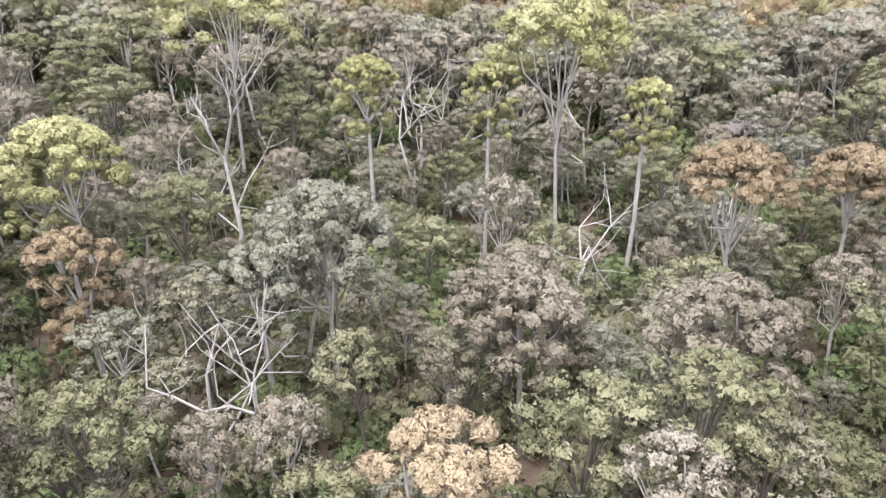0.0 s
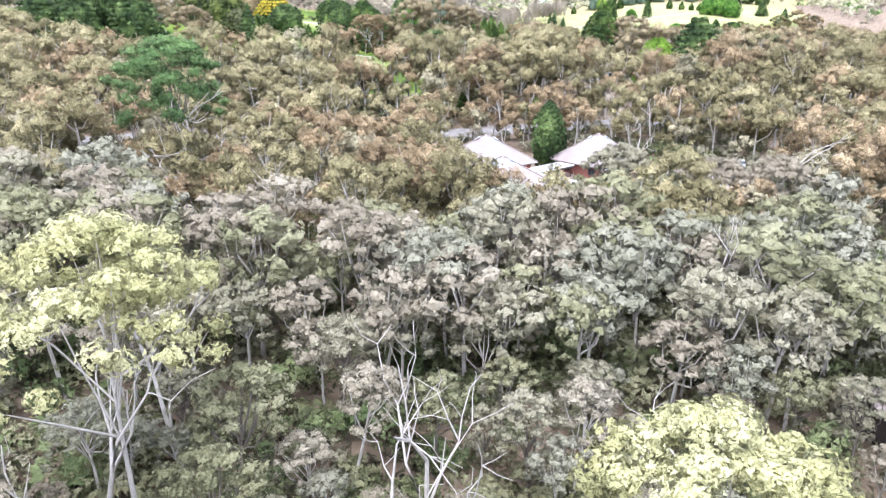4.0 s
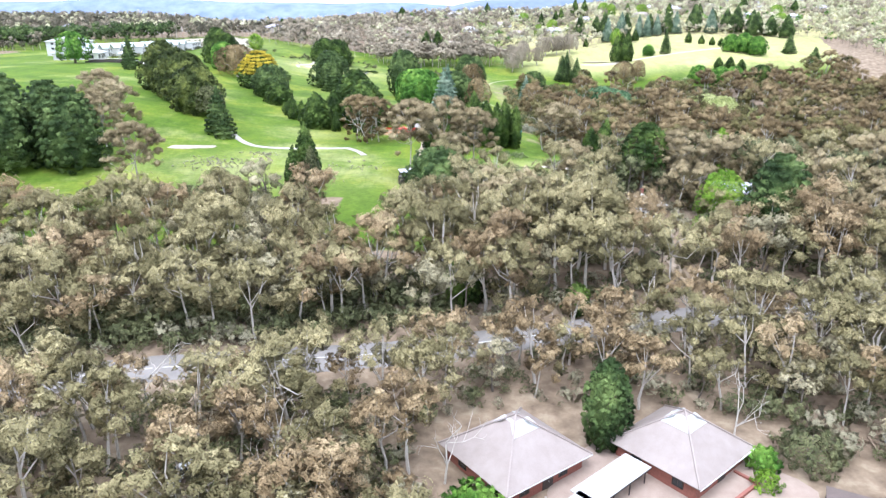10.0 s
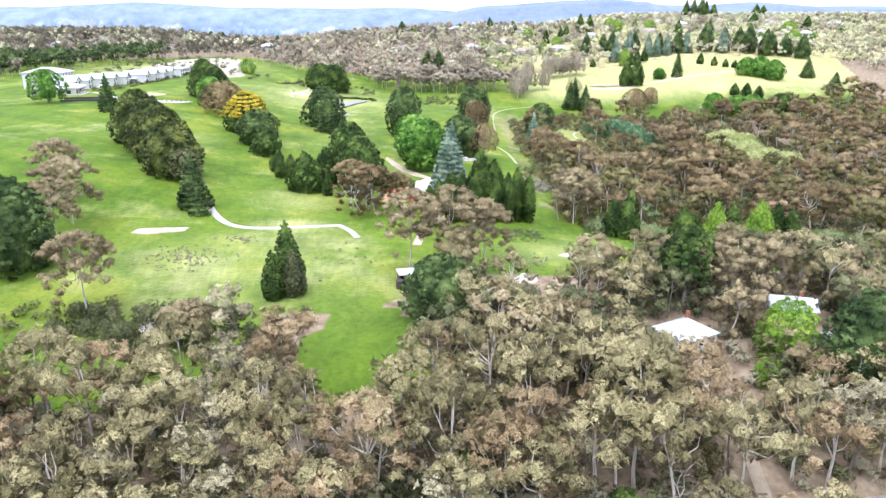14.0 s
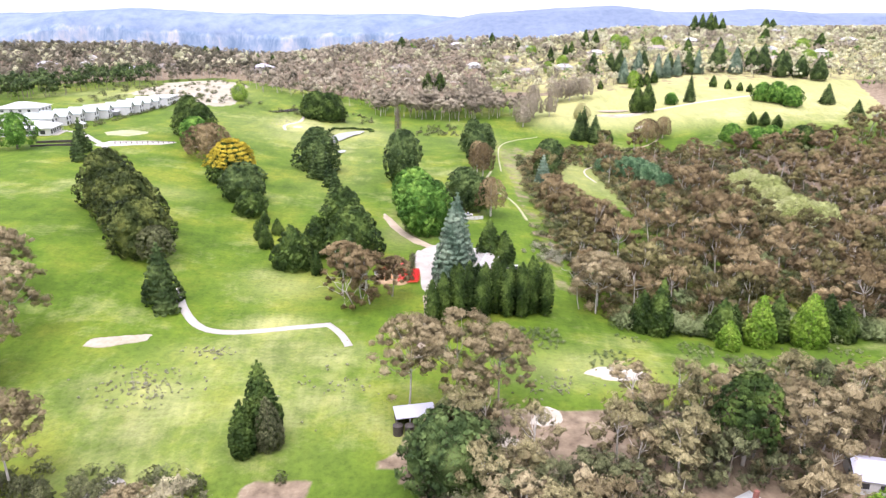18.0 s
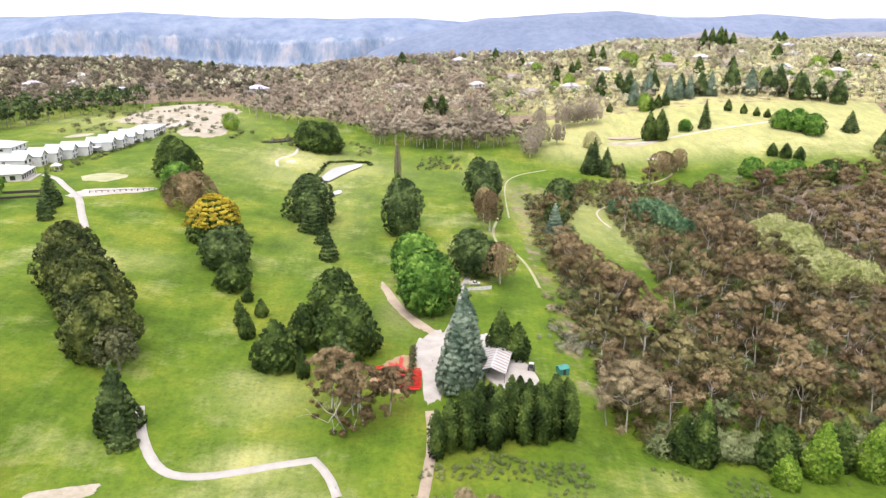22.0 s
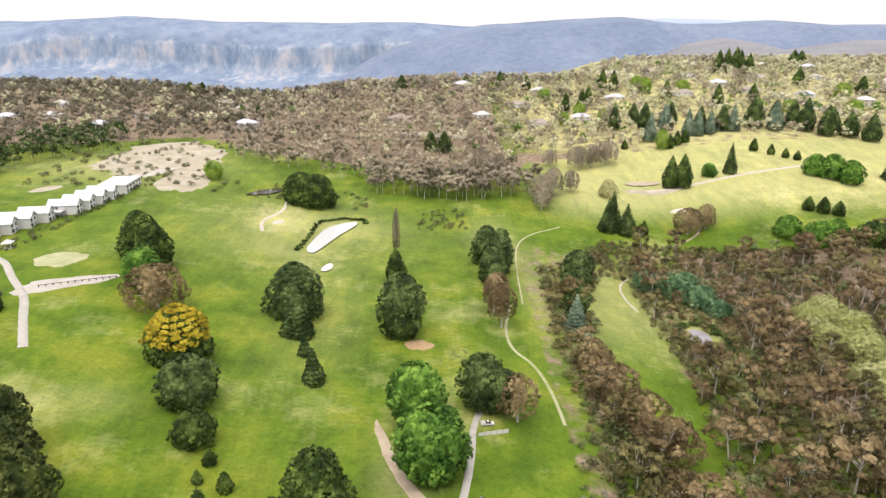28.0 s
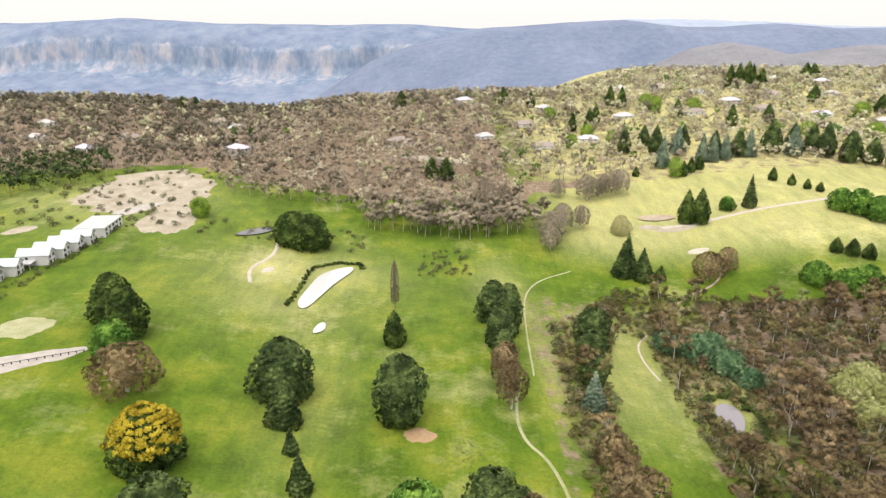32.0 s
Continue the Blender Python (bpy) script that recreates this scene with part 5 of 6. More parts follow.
def pavilion(x, y, turn, sx, sy, rise, ridge=0.0, ground=8.2):
    t = thing("pavilion", "brick pavilion with pinkish grey hipped roof in the bush", "building", x, y, turn, group="brick pavilions", z=ground)
    part("wall", walls(sx - 1.8, sy - 1.8, 2.75), BRICK, t, "red brick wall")
    roof = part("roof", hip_roof(sx, sy, 2.75, rise, 0.18, ridge), ROOF_TILE, t, "pinkish grey sheet roof")
    a, b, r = sx / 2, sy / 2, ridge / 2
    for cx, cy in ((-a, -b), (a, -b), (a, b), (-a, b)):
        e = (math.copysign(r, cx) if ridge else 0, 0, 2.75 + rise + 0.06)
        part("hip_cap", beam(bmesh.new(), (cx, cy, 2.79), e, 0.22), ROOF_TILE, roof)
    if ridge:
        part("ridge_cap", beam(bmesh.new(), (-r, 0, 2.81 + rise), (r, 0, 2.81 + rise), 0.25), ROOF_TILE, roof)
    else:
        for k in range(4):
            c, s = math.cos(k * math.pi / 2), math.sin(k * math.pi / 2)
            v = []
            for u, w in ((-0.10, 0.05), (0.10, 0.05), (0.16, 0.16), (-0.16, 0.16)):
                px, py = u * sx, -w * sy
                v.append((px * c - py * s, px * s + py * c, 2.75 + rise * (1 - w * 2) + 0.05))
            lit = faces_of(bmesh.new(), v + [(p[0], p[1], p[2] - 0.05) for p in v], [(0, 1, 2, 3), (7, 6, 5, 4), (0, 4, 5, 1), (1, 5, 6, 2), (2, 6, 7, 3), (3, 7, 4, 0)])
            part("skylight", lit, WHITE_METAL, roof, "pale skylight sheet")
    for s in (-1, 1):
        for k in (-0.25, 0.2):
            window(t, k * sx, s * (sy / 2 - 0.9), 0.9, 1.5, 1.2, (0, s), DARK_TIMBER)
            window(t, s * (sx / 2 - 0.9), k * sy, 0.9, 1.5, 1.2, (s, 0), DARK_TIMBER)
    door = part("door", box(bmesh.new(), 0.02 * sx, -(sy / 2 - 0.9) - 0.03, 0, 1.8, 0.1, 2.1), DARK_TIMBER, t, "dark glazed double door")
    part("door_handle", box(bmesh.new(), 0.02 * sx + 0.1, -(sy / 2 - 0.9) - 0.11, 1.0, 0.04, 0.05, 0.2), SILVER, door)
    part("gutter", box(bmesh.new(), 0, -sy / 2 - 0.05, 2.55, sx, 0.12, 0.14), WHITE_PAINT, t)
    return t


def outline(points, n=4):
    """Rounds a closed outline by cutting its corners."""
    p = np.asarray(points, float)
    for _ in range(n):
        q = np.roll(p, -1, axis=0)
        p = np.stack([0.75 * p + 0.25 * q, 0.25 * p + 0.75 * q], 1).reshape(-1, 2)
    return p


def area(name, points, mat, label, category, up=0.1, level=None, rounds=3):
    """A patch of ground cover that follows the land, or water at one level."""
    p = outline(points, rounds)
    c = p.mean(0)
    if level is None:
        rg = np.random.default_rng(len(label))
        p = c + (p - c) * (1 + 0.09 * np.convolve(rg.normal(size=len(p) + 4), np.ones(5) / 2.2, "valid")[:, None])
    st_v, st_f, n = [], [], len(p)
    scales = (1.0, 0.97, 0.8, 0.6, 0.4, 0.2, 0.02)
    for k, s in enumerate(scales):
        q = c + (p - c) * s
        z = np.full(n, level) if level is not None else land(q[:, 0], q[:, 1]) + (up if k else -0.15)
        st_v.append(np.stack([q[:, 0], q[:, 1], z], 1))
        if k:
            i = np.arange(n)
            st_f.append(np.stack([(k - 1) * n + i, (k - 1) * n + (i + 1) % n, k * n + (i + 1) % n, k * n + i], 1))
    ob = new(name, mesh_of(name, np.concatenate(st_v), np.concatenate(st_f), [mat], True))
    return tagged(ob, label, category, kind="structure")


def strip(name, points, width, mat, label, category, up=0.14, rounds=3):
    """A path that follows the land."""
    p = np.asarray(points, float)
    for _ in range(rounds):
        q = np.stack([0.75 * p[:-1] + 0.25 * p[1:], 0.25 * p[:-1] + 0.75 * p[1:]], 1).reshape(-1, 2)
        p = np.concatenate([p[:1], q, p[-1:]])
    seg = np.linalg.norm(np.diff(p, axis=0), axis=1)
    s = np.concatenate([[0], np.cumsum(seg)])
    m = max(4, int(s[-1] / 2))
    p = np.stack([np.interp(np.linspace(0, s[-1], m), s, p[:, k]) for k in (0, 1)], 1)
    d = np.gradient(p, axis=0)
    d /= np.linalg.norm(d, axis=1, keepdims=True) + 1e-9
    side = np.stack([-d[:, 1], d[:, 0]], 1)
    rr = np.random.default_rng(len(points))
    rows = []
    for k, o in enumerate((-0.56, -0.5, 0.0, 0.5, 0.56)):
        q = p + side * width * o * rr.uniform(0.92, 1.08, (m, 1))
        rows.append(np.stack([q[:, 0], q[:, 1], land(q[:, 0], q[:, 1]) + (up if k in (1, 2, 3) else -0.2)], 1))
    v = np.stack(rows, 1).reshape(-1, 3)
    i, j = np.arange(m - 1)[:, None] * 5, np.arange(4)
    f = np.stack([i + j, i + j + 1, i + j + 6, i + j + 5], -1).reshape(-1, 4)
    return tagged(new(name, mesh_of(name, v, f, [mat], True)), label, category, kind="structure")


# ---- paths, roads, sand and water ----
road_x = np.arange(-120, 131, 10.0)
road = strip("road", [(x, float(road_mid(x))) for x in road_x], 7.0, ASPHALT, "worn grey two lane road through the bush", "road")
for k, x in enumerate(np.arange(-110, 120, 7.0)):
    x2 = x + 5.6
    p, q = (x, float(road_mid(x))), (x2, float(road_mid(x2)))
    bm = bmesh.new()
    z1, z2 = float(land(*p)) + 0.165, float(land(*q)) + 0.165
    faces_of(bm, [(p[0], p[1] - 0.12, z1), (q[0], q[1] - 0.12, z2), (q[0], q[1] + 0.12, z2), (p[0], p[1] + 0.12, z1)], [(0, 1, 2, 3)])
    part("lane_mark", bm, LINE, road)
strip("path_1", [(-83, 347), (-80, 340), (-75, 331), (-69, 323.5), (-62, 322), (-54, 324.5), (-44, 328.5), (-36, 331)], 2.3, CONCRETE, "pale concrete cart path", "path")
strip("path_2", [(-37, 331), (-33.5, 327), (-31, 322), (-29.5, 318)], 2.0, CONCRETE, "pale concrete cart path", "path")
strip("path_3", [(-12, 312), (-11, 322), (-9.5, 338), (-10.5, 352)], 2.4, DIRT, "dusty track beside the hedge", "path")
strip("path_4", [(-154, 466), (-166, 487), (-176, 506), (-186, 517), (-195, 528), (-206, 543), (-218, 552)], 3.0, CONCRETE, "pale path climbing to the clubhouse", "path")
area("path_5", [(-180, 503), (-163, 520), (-152, 532), (-152, 540), (-166, 531), (-186, 519)], GRAVEL, "white gravel terrace below a low rail", "path")
area("green_1", [(-198, 549), (-190, 562), (-172, 556), (-178, 538), (-190, 538)], WORN, "worn pale practice green", "lawn")
area("drive", [(-16, 392), (-11, 400), (-4, 402), (-5, 385), (-7, 370), (-8, 355), (-12, 355), (-13, 372), (-16.5, 384)], GRAVEL, "white gravel drive by the spruces", "drive")
area("drive_2", [(-24, 418), (-17, 405), (-12, 398), (-9, 396), (-10, 402), (-16, 410), (-22, 422), (-29, 444), (-32, 444), (-28, 430)], DIRT, "worn sandy ground along the drive", "bare ground")
strip("path_6", [(-6, 398), (-3, 410), (-0.5, 428), (0, 440), (3, 452)], 2.2, CONCRETE, "pale narrow drive past the chestnut", "path")
area("yard_1", [(2, 396), (10, 398), (17, 384), (21, 372), (17, 362), (4, 362)], GRAVEL, "gravel yard under the striped shed", "yard")
strip("path_7", [(31, 448), (30, 470), (26, 490), (18, 500), (17, 520), (22, 545)], 1.3, WORN, "worn earth track beside the strip of trees", "path")
strip("path_8", [(28, 548), (30, 600), (34, 640), (45, 662), (66, 676)], 0.9, WORN, "sandy worn track along the fairway edge", "path")
strip("path_9", [(94, 606), (86, 597), (83.5, 585), (84, 572), (86, 560)], 1.1, SAND, "short pale path in the gully", "path")
strip("path_10", [(110, 630), (128, 649), (148, 662), (159, 678), (158, 690)], 1.4, DIRT, "thin track up the gully side", "path")
strip("path_11", [(140, 741), (161, 742), (188, 751), (220, 760), (255, 765), (290, 775)], 3.4, SAND, "pale cart path over the far fairway", "path")
strip("path_12", [(-112, 690), (-110, 668), (-118, 645), (-112, 625)], 2.0, SAND, "worn sandy walking line on the green", "path")
strip("drive_3", [(44, 206), (46, 220), (47, 231), (44, 246)], 2.2, DIRT, "rutted pale drive to the white house", "drive")
area("bunker_1", [(-92, 310), (-85, 311), (-79, 315), (-78, 319), (-84, 317), (-92, 314)], EARTH, "pale sand bunker", "bunker")
area("bunker_2", [(12, 283), (19, 284), (21, 289), (15, 291)], SAND, "patch of pale sand by the hut", "sand")
area("bunker_3", [(28, 305), (36, 303), (46, 307), (40, 312), (30, 311)], SAND, "patch of pale sand on the slope", "sand")
area("bunker_4", [(3, 282), (10, 279), (13, 275), (9, 274), (2, 280)], SAND, "pale sandy track by the hut", "sand")
area("bunker_5", [(124, 748), (150, 741), (168, 742), (160, 735), (140, 733), (124, 740)], EARTH, "pale worn ground by the far pond", "sand")
area("bunker_6", [(144, 700), (158, 702), (162, 708), (148, 708)], SAND, "pale sand bunker on the far fairway", "bunker")
area("bunker_7", [(-112, 640), (-106, 642), (-104, 650), (-110, 652)], SAND, "small pale bunker", "bunker")
area("clay_1", [(-24, 496), (-15, 495), (-13, 502), (-18, 506), (-25, 503)], CLAY, "patch of bare red clay", "bare ground")
area("dirt_1", [(-50, 218), (-42, 218), (-41, 228), (-49, 230)], SAND, "pale sandy clearing in the bush", "bare ground")
area("dirt_2", [(-69, 256), (-63, 256), (-62, 266), (-68, 267)], STONE, "pale stone terrace in the garden", "terrace")
area("dirt_3", [(-55, 132), (-48, 130), (-37, 146), (-35, 160), (-43, 158), (-53, 142)], PAVING, "dusty clearing where cars stand", "car park")
area("dirt_4", [(2, 210), (12, 208), (14, 222), (6, 224)], DIRT, "bare ground among gums", "bare ground")
area("earth_1", [(-272, 807), (-247, 824), (-218, 833), (-209, 812), (-235, 808), (-255, 800)], EARTH, "long pale gravel bank beyond the houses", "bare ground")
area("earth_2", [(-254, 765), (-234, 778), (-213, 782), (-204, 768), (-228, 762), (-246, 752)], EARTH, "pale earth bank beyond the houses", "bare ground")
area("earth_5", [(-205, 718), (-196, 742), (-184, 742), (-168, 712), (-168, 690), (-182, 674), (-200, 690)], EARTH, "trodden pale earth beside the white block", "bare ground")
area("earth_8", [(-262, 738), (-214, 716), (-186, 734), (-172, 772), (-186, 806), (-226, 820), (-262, 806), (-274, 772)], EARTH, "wide sandy building ground beyond the houses", "bare ground", up=0.06)
area("earth_6", [(-276, 676), (-268, 696), (-256, 692), (-262, 676)], EARTH, "small pale patch on the rough grass", "bare ground")
area("earth_7", [(-228, 720), (-212, 738), (-200, 748), (-202, 730), (-214, 712)], GRAVEL, "grey drive leading past the white block", "bare ground")
area("earth_3", [(-70, 905), (10, 885), (20, 893), (-40, 915)], SAND, "pale sandy scar in the far wood", "bare ground")
area("road_far", [(350, 992), (362, 950), (376, 930), (398, 935), (380, 965), (366, 1000), (352, 1030)], SAND, "pale road up the far hill", "road")
area("water_1", [(-86, 612), (-84, 632), (-81, 655), (-70, 666), (-62, 667), (-64, 656), (-70, 642), (-75, 622), (-80, 604)], WATER, "kidney shaped pond reflecting white sky", "pond", level=25.0)
area("water_2", [(-72, 578), (-71, 590), (-67, 592), (-66, 582)], WATER, "small round pond", "pond", level=24.2)
area("water_3", [(102, 538), (106, 545), (112, 543), (113, 533), (108, 522), (103, 520), (101, 528)], SKY_GREY_WATER, "small dam of grey water in the gully", "pond", level=8.1)
area("water_4", [(-143, 697), (-135, 710), (-122, 716), (-118, 707), (-128, 697)], DARK_WATER, "dark pond at the end of the fairway", "pond", level=35.4)
area("pond_bed", [(126, 758), (134, 768), (156, 770), (158, 762), (140, 752)], DIRT, "brown drying pond bed on the far fairway", "pond", level=28.1)

# ---- the brick pavilions ----
area("courtyard", [(12, 138), (24, 134), (44, 154), (47, 168), (34, 176), (12, 174), (6, 156)], PAVING, "pinkish paved courtyard between the pavilions", "courtyard", up=0.12, rounds=2)
pavilion(29.0, 169.0, 40, 13.8, 13.8, 5.2)
pavilion(6.4, 168.0, 36, 15.0, 14.0, 5.2)
pavilion(8.0, 148.8, 38, 13.2, 13.2, 4.7)
pavilion(38.6, 141.0, 31, 20.5, 13.0, 4.4, 8.5)
pavilion(10.4, 127.5, 38, 12.0, 12.0, 4.2)
for x, y, turn, sx, sy in ((18.0, 161.8, 41, 11.5, 4.0), (16.5, 153.5, -48, 13.0, 3.6), (22.5, 144.5, -46, 9.5, 4.5)):
    t = thing("covered_walkway", "flat white roofed walkway on dark posts", "walkway", x, y, turn, group="covered walkways", z=8.2)
    part("roof", box(bmesh.new(), 0, 0, 2.5, sx, sy, 0.16, bevel=0.03), WHITE_METAL, t, "white sheet roof")
    part("fascia", box(bmesh.new(), 0, -sy / 2 + 0.1, 2.24, sx - 0.1, 0.08, 0.25), DARK_TIMBER, t)
    for a in (-0.44, -0.15, 0.15, 0.44):
        for b in (-0.4, 0.4):
            part("post", box(bmesh.new(), a * sx, b * sy, -0.4, 0.12, 0.12, 2.9), DARK_TIMBER, t)
t = thing("long_shed", "long dark open sided timber shed", "shed", 47.5, 157.0, -28, z=8.2)
part("roof", box(bmesh.new(), 0, 0, 2.3, 9.0, 3.4, 0.14), BROWN_SHEET, t, "dull brown sheet roof")
part("fascia", box(bmesh.new(), 0, -1.74, 2.2, 9.0, 0.06, 0.22), WHITE_PAINT, t)
part("back_wall", box(bmesh.new(), 0, -1.6, -0.3, 9.0, 0.15, 2.6), DARK_TIMBER, t)
for a in (-4.3, 0, 4.3):
    part("post", box(bmesh.new(), a, 1.6, -0.3, 0.14, 0.14, 2.6), DARK_TIMBER, t)
t = thing("fire_pit", "round stone fire pit ringed by pale stone benches", "fire pit", 33.5, 153.8, z=8.3)
for k in range(14):
    a = k * math.tau / 14
    part("stone", box(bmesh.new(), 1.5 * math.cos(a), 1.5 * math.sin(a), -0.1, 0.62, 0.4, 0.5, math.degrees(a) + 90, 0.06), STONE, t)
part("ash_bed", box(bmesh.new(), 0, 0, -0.05, 2.2, 2.2, 0.14, 45, 0.05), RUBBER, t, "blackened ash bed")
for a0 in (20, 140, 255):
    t = thing("curved_bench", "curved pale stone bench beside the fire pit", "bench", 33.5, 153.8, a0, group="stone benches", z=8.3)
    for k in range(6):
        a = math.radians(k * 12)
        part("stone", box(bmesh.new(), 3.4 * math.cos(a), 3.4 * math.sin(a), -0.1, 0.72, 0.5, 0.52, math.degrees(a) + 90, 0.05), STONE, t)
t = thing("garden_wall", "low reddish timber edged garden wall", "wall", 35.0, 161.8, 38, z=8.3)
part("long_side", box(bmesh.new(), 0, 0, -0.2, 6.5, 0.4, 0.7), BRICK, t)
part("short_side", box(bmesh.new(), 3.05, 1.7, -0.2, 0.4, 3.0, 0.7), BRICK, t)
plant("fern_shrub", "dome", LIME, "bright lime green courtyard fern", [(25.5, 156.5, 1.8, 1.6), (27, 152, 2.0, 1.9), (28.5, 158.5, 1.6, 1.5), (21, 139, 1.8, 1.6), (38.2, 163, 2.6, 2.0)], "courtyard ferns")
plant("garden_shrub", "dome", GREEN, "green garden shrub beside the brick wall", [(39.5, 167, 3.2, 2.4), (17.5, 145, 4.0, 2.4), (0.5, 158, 4.5, 4.0), (-4, 154, 3.5, 3), (5.8, 136.0, 7.0, 4.3), (1, 139.5, 5, 3.2), (20, 141, 4.6, 2.6)], "garden shrubs")
plant("garden_shrub", "dome", SCRUB, "dull green courtyard shrub", [(22.5, 152, 2.4, 1.7), (23, 157, 2.4, 1.6), (27, 156, 1.8, 1.4), (46.5, 168.5, 4.5, 5.0)], "garden shrubs")
t = thing("log_pile", "heap of grey fallen logs beside the yard", "log pile", 57.5, 171, 20)
for k, (a, b, c) in enumerate(((0, 0, 15), (0.6, 0.8, -35), (-0.7, 0.5, 60), (0.3, -0.9, 110))):
    bm = bmesh.new()
    beam(bm, (a - 1.6 * math.cos(math.radians(c)), b - 1.6 * math.sin(math.radians(c)), 0.2 + 0.2 * k), (a + 1.6 * math.cos(math.radians(c)), b + 1.6 * math.sin(math.radians(c)), 0.3 + 0.2 * k), 0.28)
    part("log", bm, TIMBER, t)
t = thing("picnic_table", "weathered timber picnic table under the gums", "table", 53.5, 172.5, 25)
part("tabletop", box(bmesh.new(), 0, 0, 0.7, 1.9, 0.8, 0.06), TIMBER, t)
for s in (-1, 1):
    part("seat", box(bmesh.new(), 0, s * 0.75, 0.42, 1.9, 0.28, 0.05), TIMBER, t)
    part("leg", beam(beam(bmesh.new(), (s * 0.7, -0.7, 0), (s * 0.7, 0.2, 0.7), 0.09), (s * 0.7, 0.7, 0), (s * 0.7, -0.2, 0.7), 0.09), TIMBER, t)


# sheds half hidden among the gums
for x, y, turn, sx, sy, roof in ((39.5, 88.0, 20, 8.5, 6.0, ROOF_TILE), (-71, 143.5, -12, 15.0, 9.0, ROOF_TILE)):
    t = thing("shed", "brown timber shed with a dull sheet roof under the gums", "shed", x, y, turn, group="forest sheds")
    part("wall", walls(sx - 0.8, sy - 0.8, 2.6, 0.12), DARK_TIMBER, t)
    part("roof", gable_roof(sx, sy, 2.6, 1.2), roof, t, "dull pinkish sheet roof")
    part("door", box(bmesh.new(), 0, -(sy - 0.8) / 2 - 0.03, 0, 1.0, 0.06, 2.0), TIMBER, t)


# ---- vehicles ----
def car(x, y, turn, paint, label, tray=False):
    t = thing("car", label, "car", x, y, turn, 0.12)
    bm = bmesh.new()
    sec = [(-2.15, 0.35), (-2.2, 0.8), (-1.2, 0.92), (2.0, 0.95), (2.15, 0.7), (2.15, 0.35)]
    v = [(a, s * 0.86, b) for s in (-1, 1) for a, b in sec]
    faces_of(bm, v, [tuple(range(6)), tuple(reversed(range(6, 12)))] + [(k, k + 6, (k + 1) % 6 + 6, (k + 1) % 6) for k in range(6)])
    bmesh.ops.recalc_face_normals(bm, faces=bm.faces)
    bmesh.ops.bevel(bm, geom=list(bm.edges), offset=0.07, segments=2, affect="EDGES")
    part("body", bm, paint, t)
    x1 = 0.6 if tray else 1.75
    cab = [(-1.15, 0.9), (-0.55, 1.42), (x1 - 0.35, 1.45), (x1, 0.92)]
    v = [(a, s * (0.8 if b < 1 else 0.66), b) for s in (-1, 1) for a, b in cab]
    part("cabin_glass", faces_of(bmesh.new(), v, [(0, 1, 2, 3), (7, 6, 5, 4)] + [(k, k + 4, (k + 1) % 4 + 4, (k + 1) % 4) for k in range(4)]), PANE, t, "dark window glass")
    part("roof", box(bmesh.new(), (x1 - 0.9) / 2, 0, 1.42, x1 + 0.1, 1.3, 0.06, bevel=0.02), paint, t)
    if tray:
        part("tray", box(bmesh.new(), 1.4, 0, 0.95, 1.5, 1.6, 0.25), WHITE_METAL, t)
    for a in (-1.35, 1.35):
        for s in (-1, 1):
            bm = bmesh.new()
            bmesh.ops.create_cone(bm, cap_ends=True, segments=14, radius1=0.33, radius2=0.33, depth=0.22, matrix=pose(a, s * 0.8, 0.33, 90, 0, 0))
            wheel = part("wheel", bm, RUBBER, t)
            bm = bmesh.new()
            bmesh.ops.create_cone(bm, cap_ends=True, segments=10, radius1=0.19, radius2=0.17, depth=0.25, matrix=pose(a, s * 0.81, 0.33, 90, 0, 0))
            part("rim", bm, SILVER, wheel)
    for s in (-1, 1):
        part("headlight", box(bmesh.new(), -2.19, s * 0.6, 0.62, 0.06, 0.32, 0.14), WHITE_METAL, t)
        part("tail_light", box(bmesh.new(), 2.13, s * 0.65, 0.65, 0.06, 0.22, 0.14), RED_PAINT, t)
    return t


car(-41.2, 150.6, 215, SILVER, "white hatchback parked on the dusty clearing")
car(-60, 146, 160, WHITE_PAINT, "white sedan parked among the gums")
car(-33, 138.5, 165, MAROON, "dark maroon car parked under the gums")
t = thing("van", "white high roofed van parked on the dusty clearing", "van", -52, 134, 35, 0.12)
bm = box(bmesh.new(), 0, 0, 0.35, 4.8, 1.85, 1.0, 0, 0.12)
part("body", bm, WHITE_PAINT, t)
part("upper_body", box(bmesh.new(), 0.3, 0, 1.3, 4.0, 1.7, 0.8, 0, 0.15), WHITE_PAINT, t)
for s in (-1, 1):
    part("side_window", box(bmesh.new(), 0.2, s * 0.85, 1.4, 3.2, 0.04, 0.5), PANE, t)
    part("headlight", box(bmesh.new(), -2.4, s * 0.65, 0.75, 0.06, 0.3, 0.18), SILVER, t)
    for a in (-1.5, 1.5):
        bm = bmesh.new()
        bmesh.ops.create_cone(bm, cap_ends=True, segments=14, radius1=0.36, radius2=0.36, depth=0.24, matrix=pose(a, s * 0.82, 0.36, 90, 0, 0))
        part("wheel", bm, RUBBER, t)
part("windscreen", box(bmesh.new(), -1.72, 0, 1.4, 0.06, 1.45, 0.55), PANE, t)
car(-35.5, 161.5, 60, SILVER, "silver car half hidden by gums")
car(59.3, 171.0, 70, SILVER, "pale car under the gums")
car(5.0, 443.5, 185, WHITE_PAINT, "white utility with a tray behind the pale fence", True)


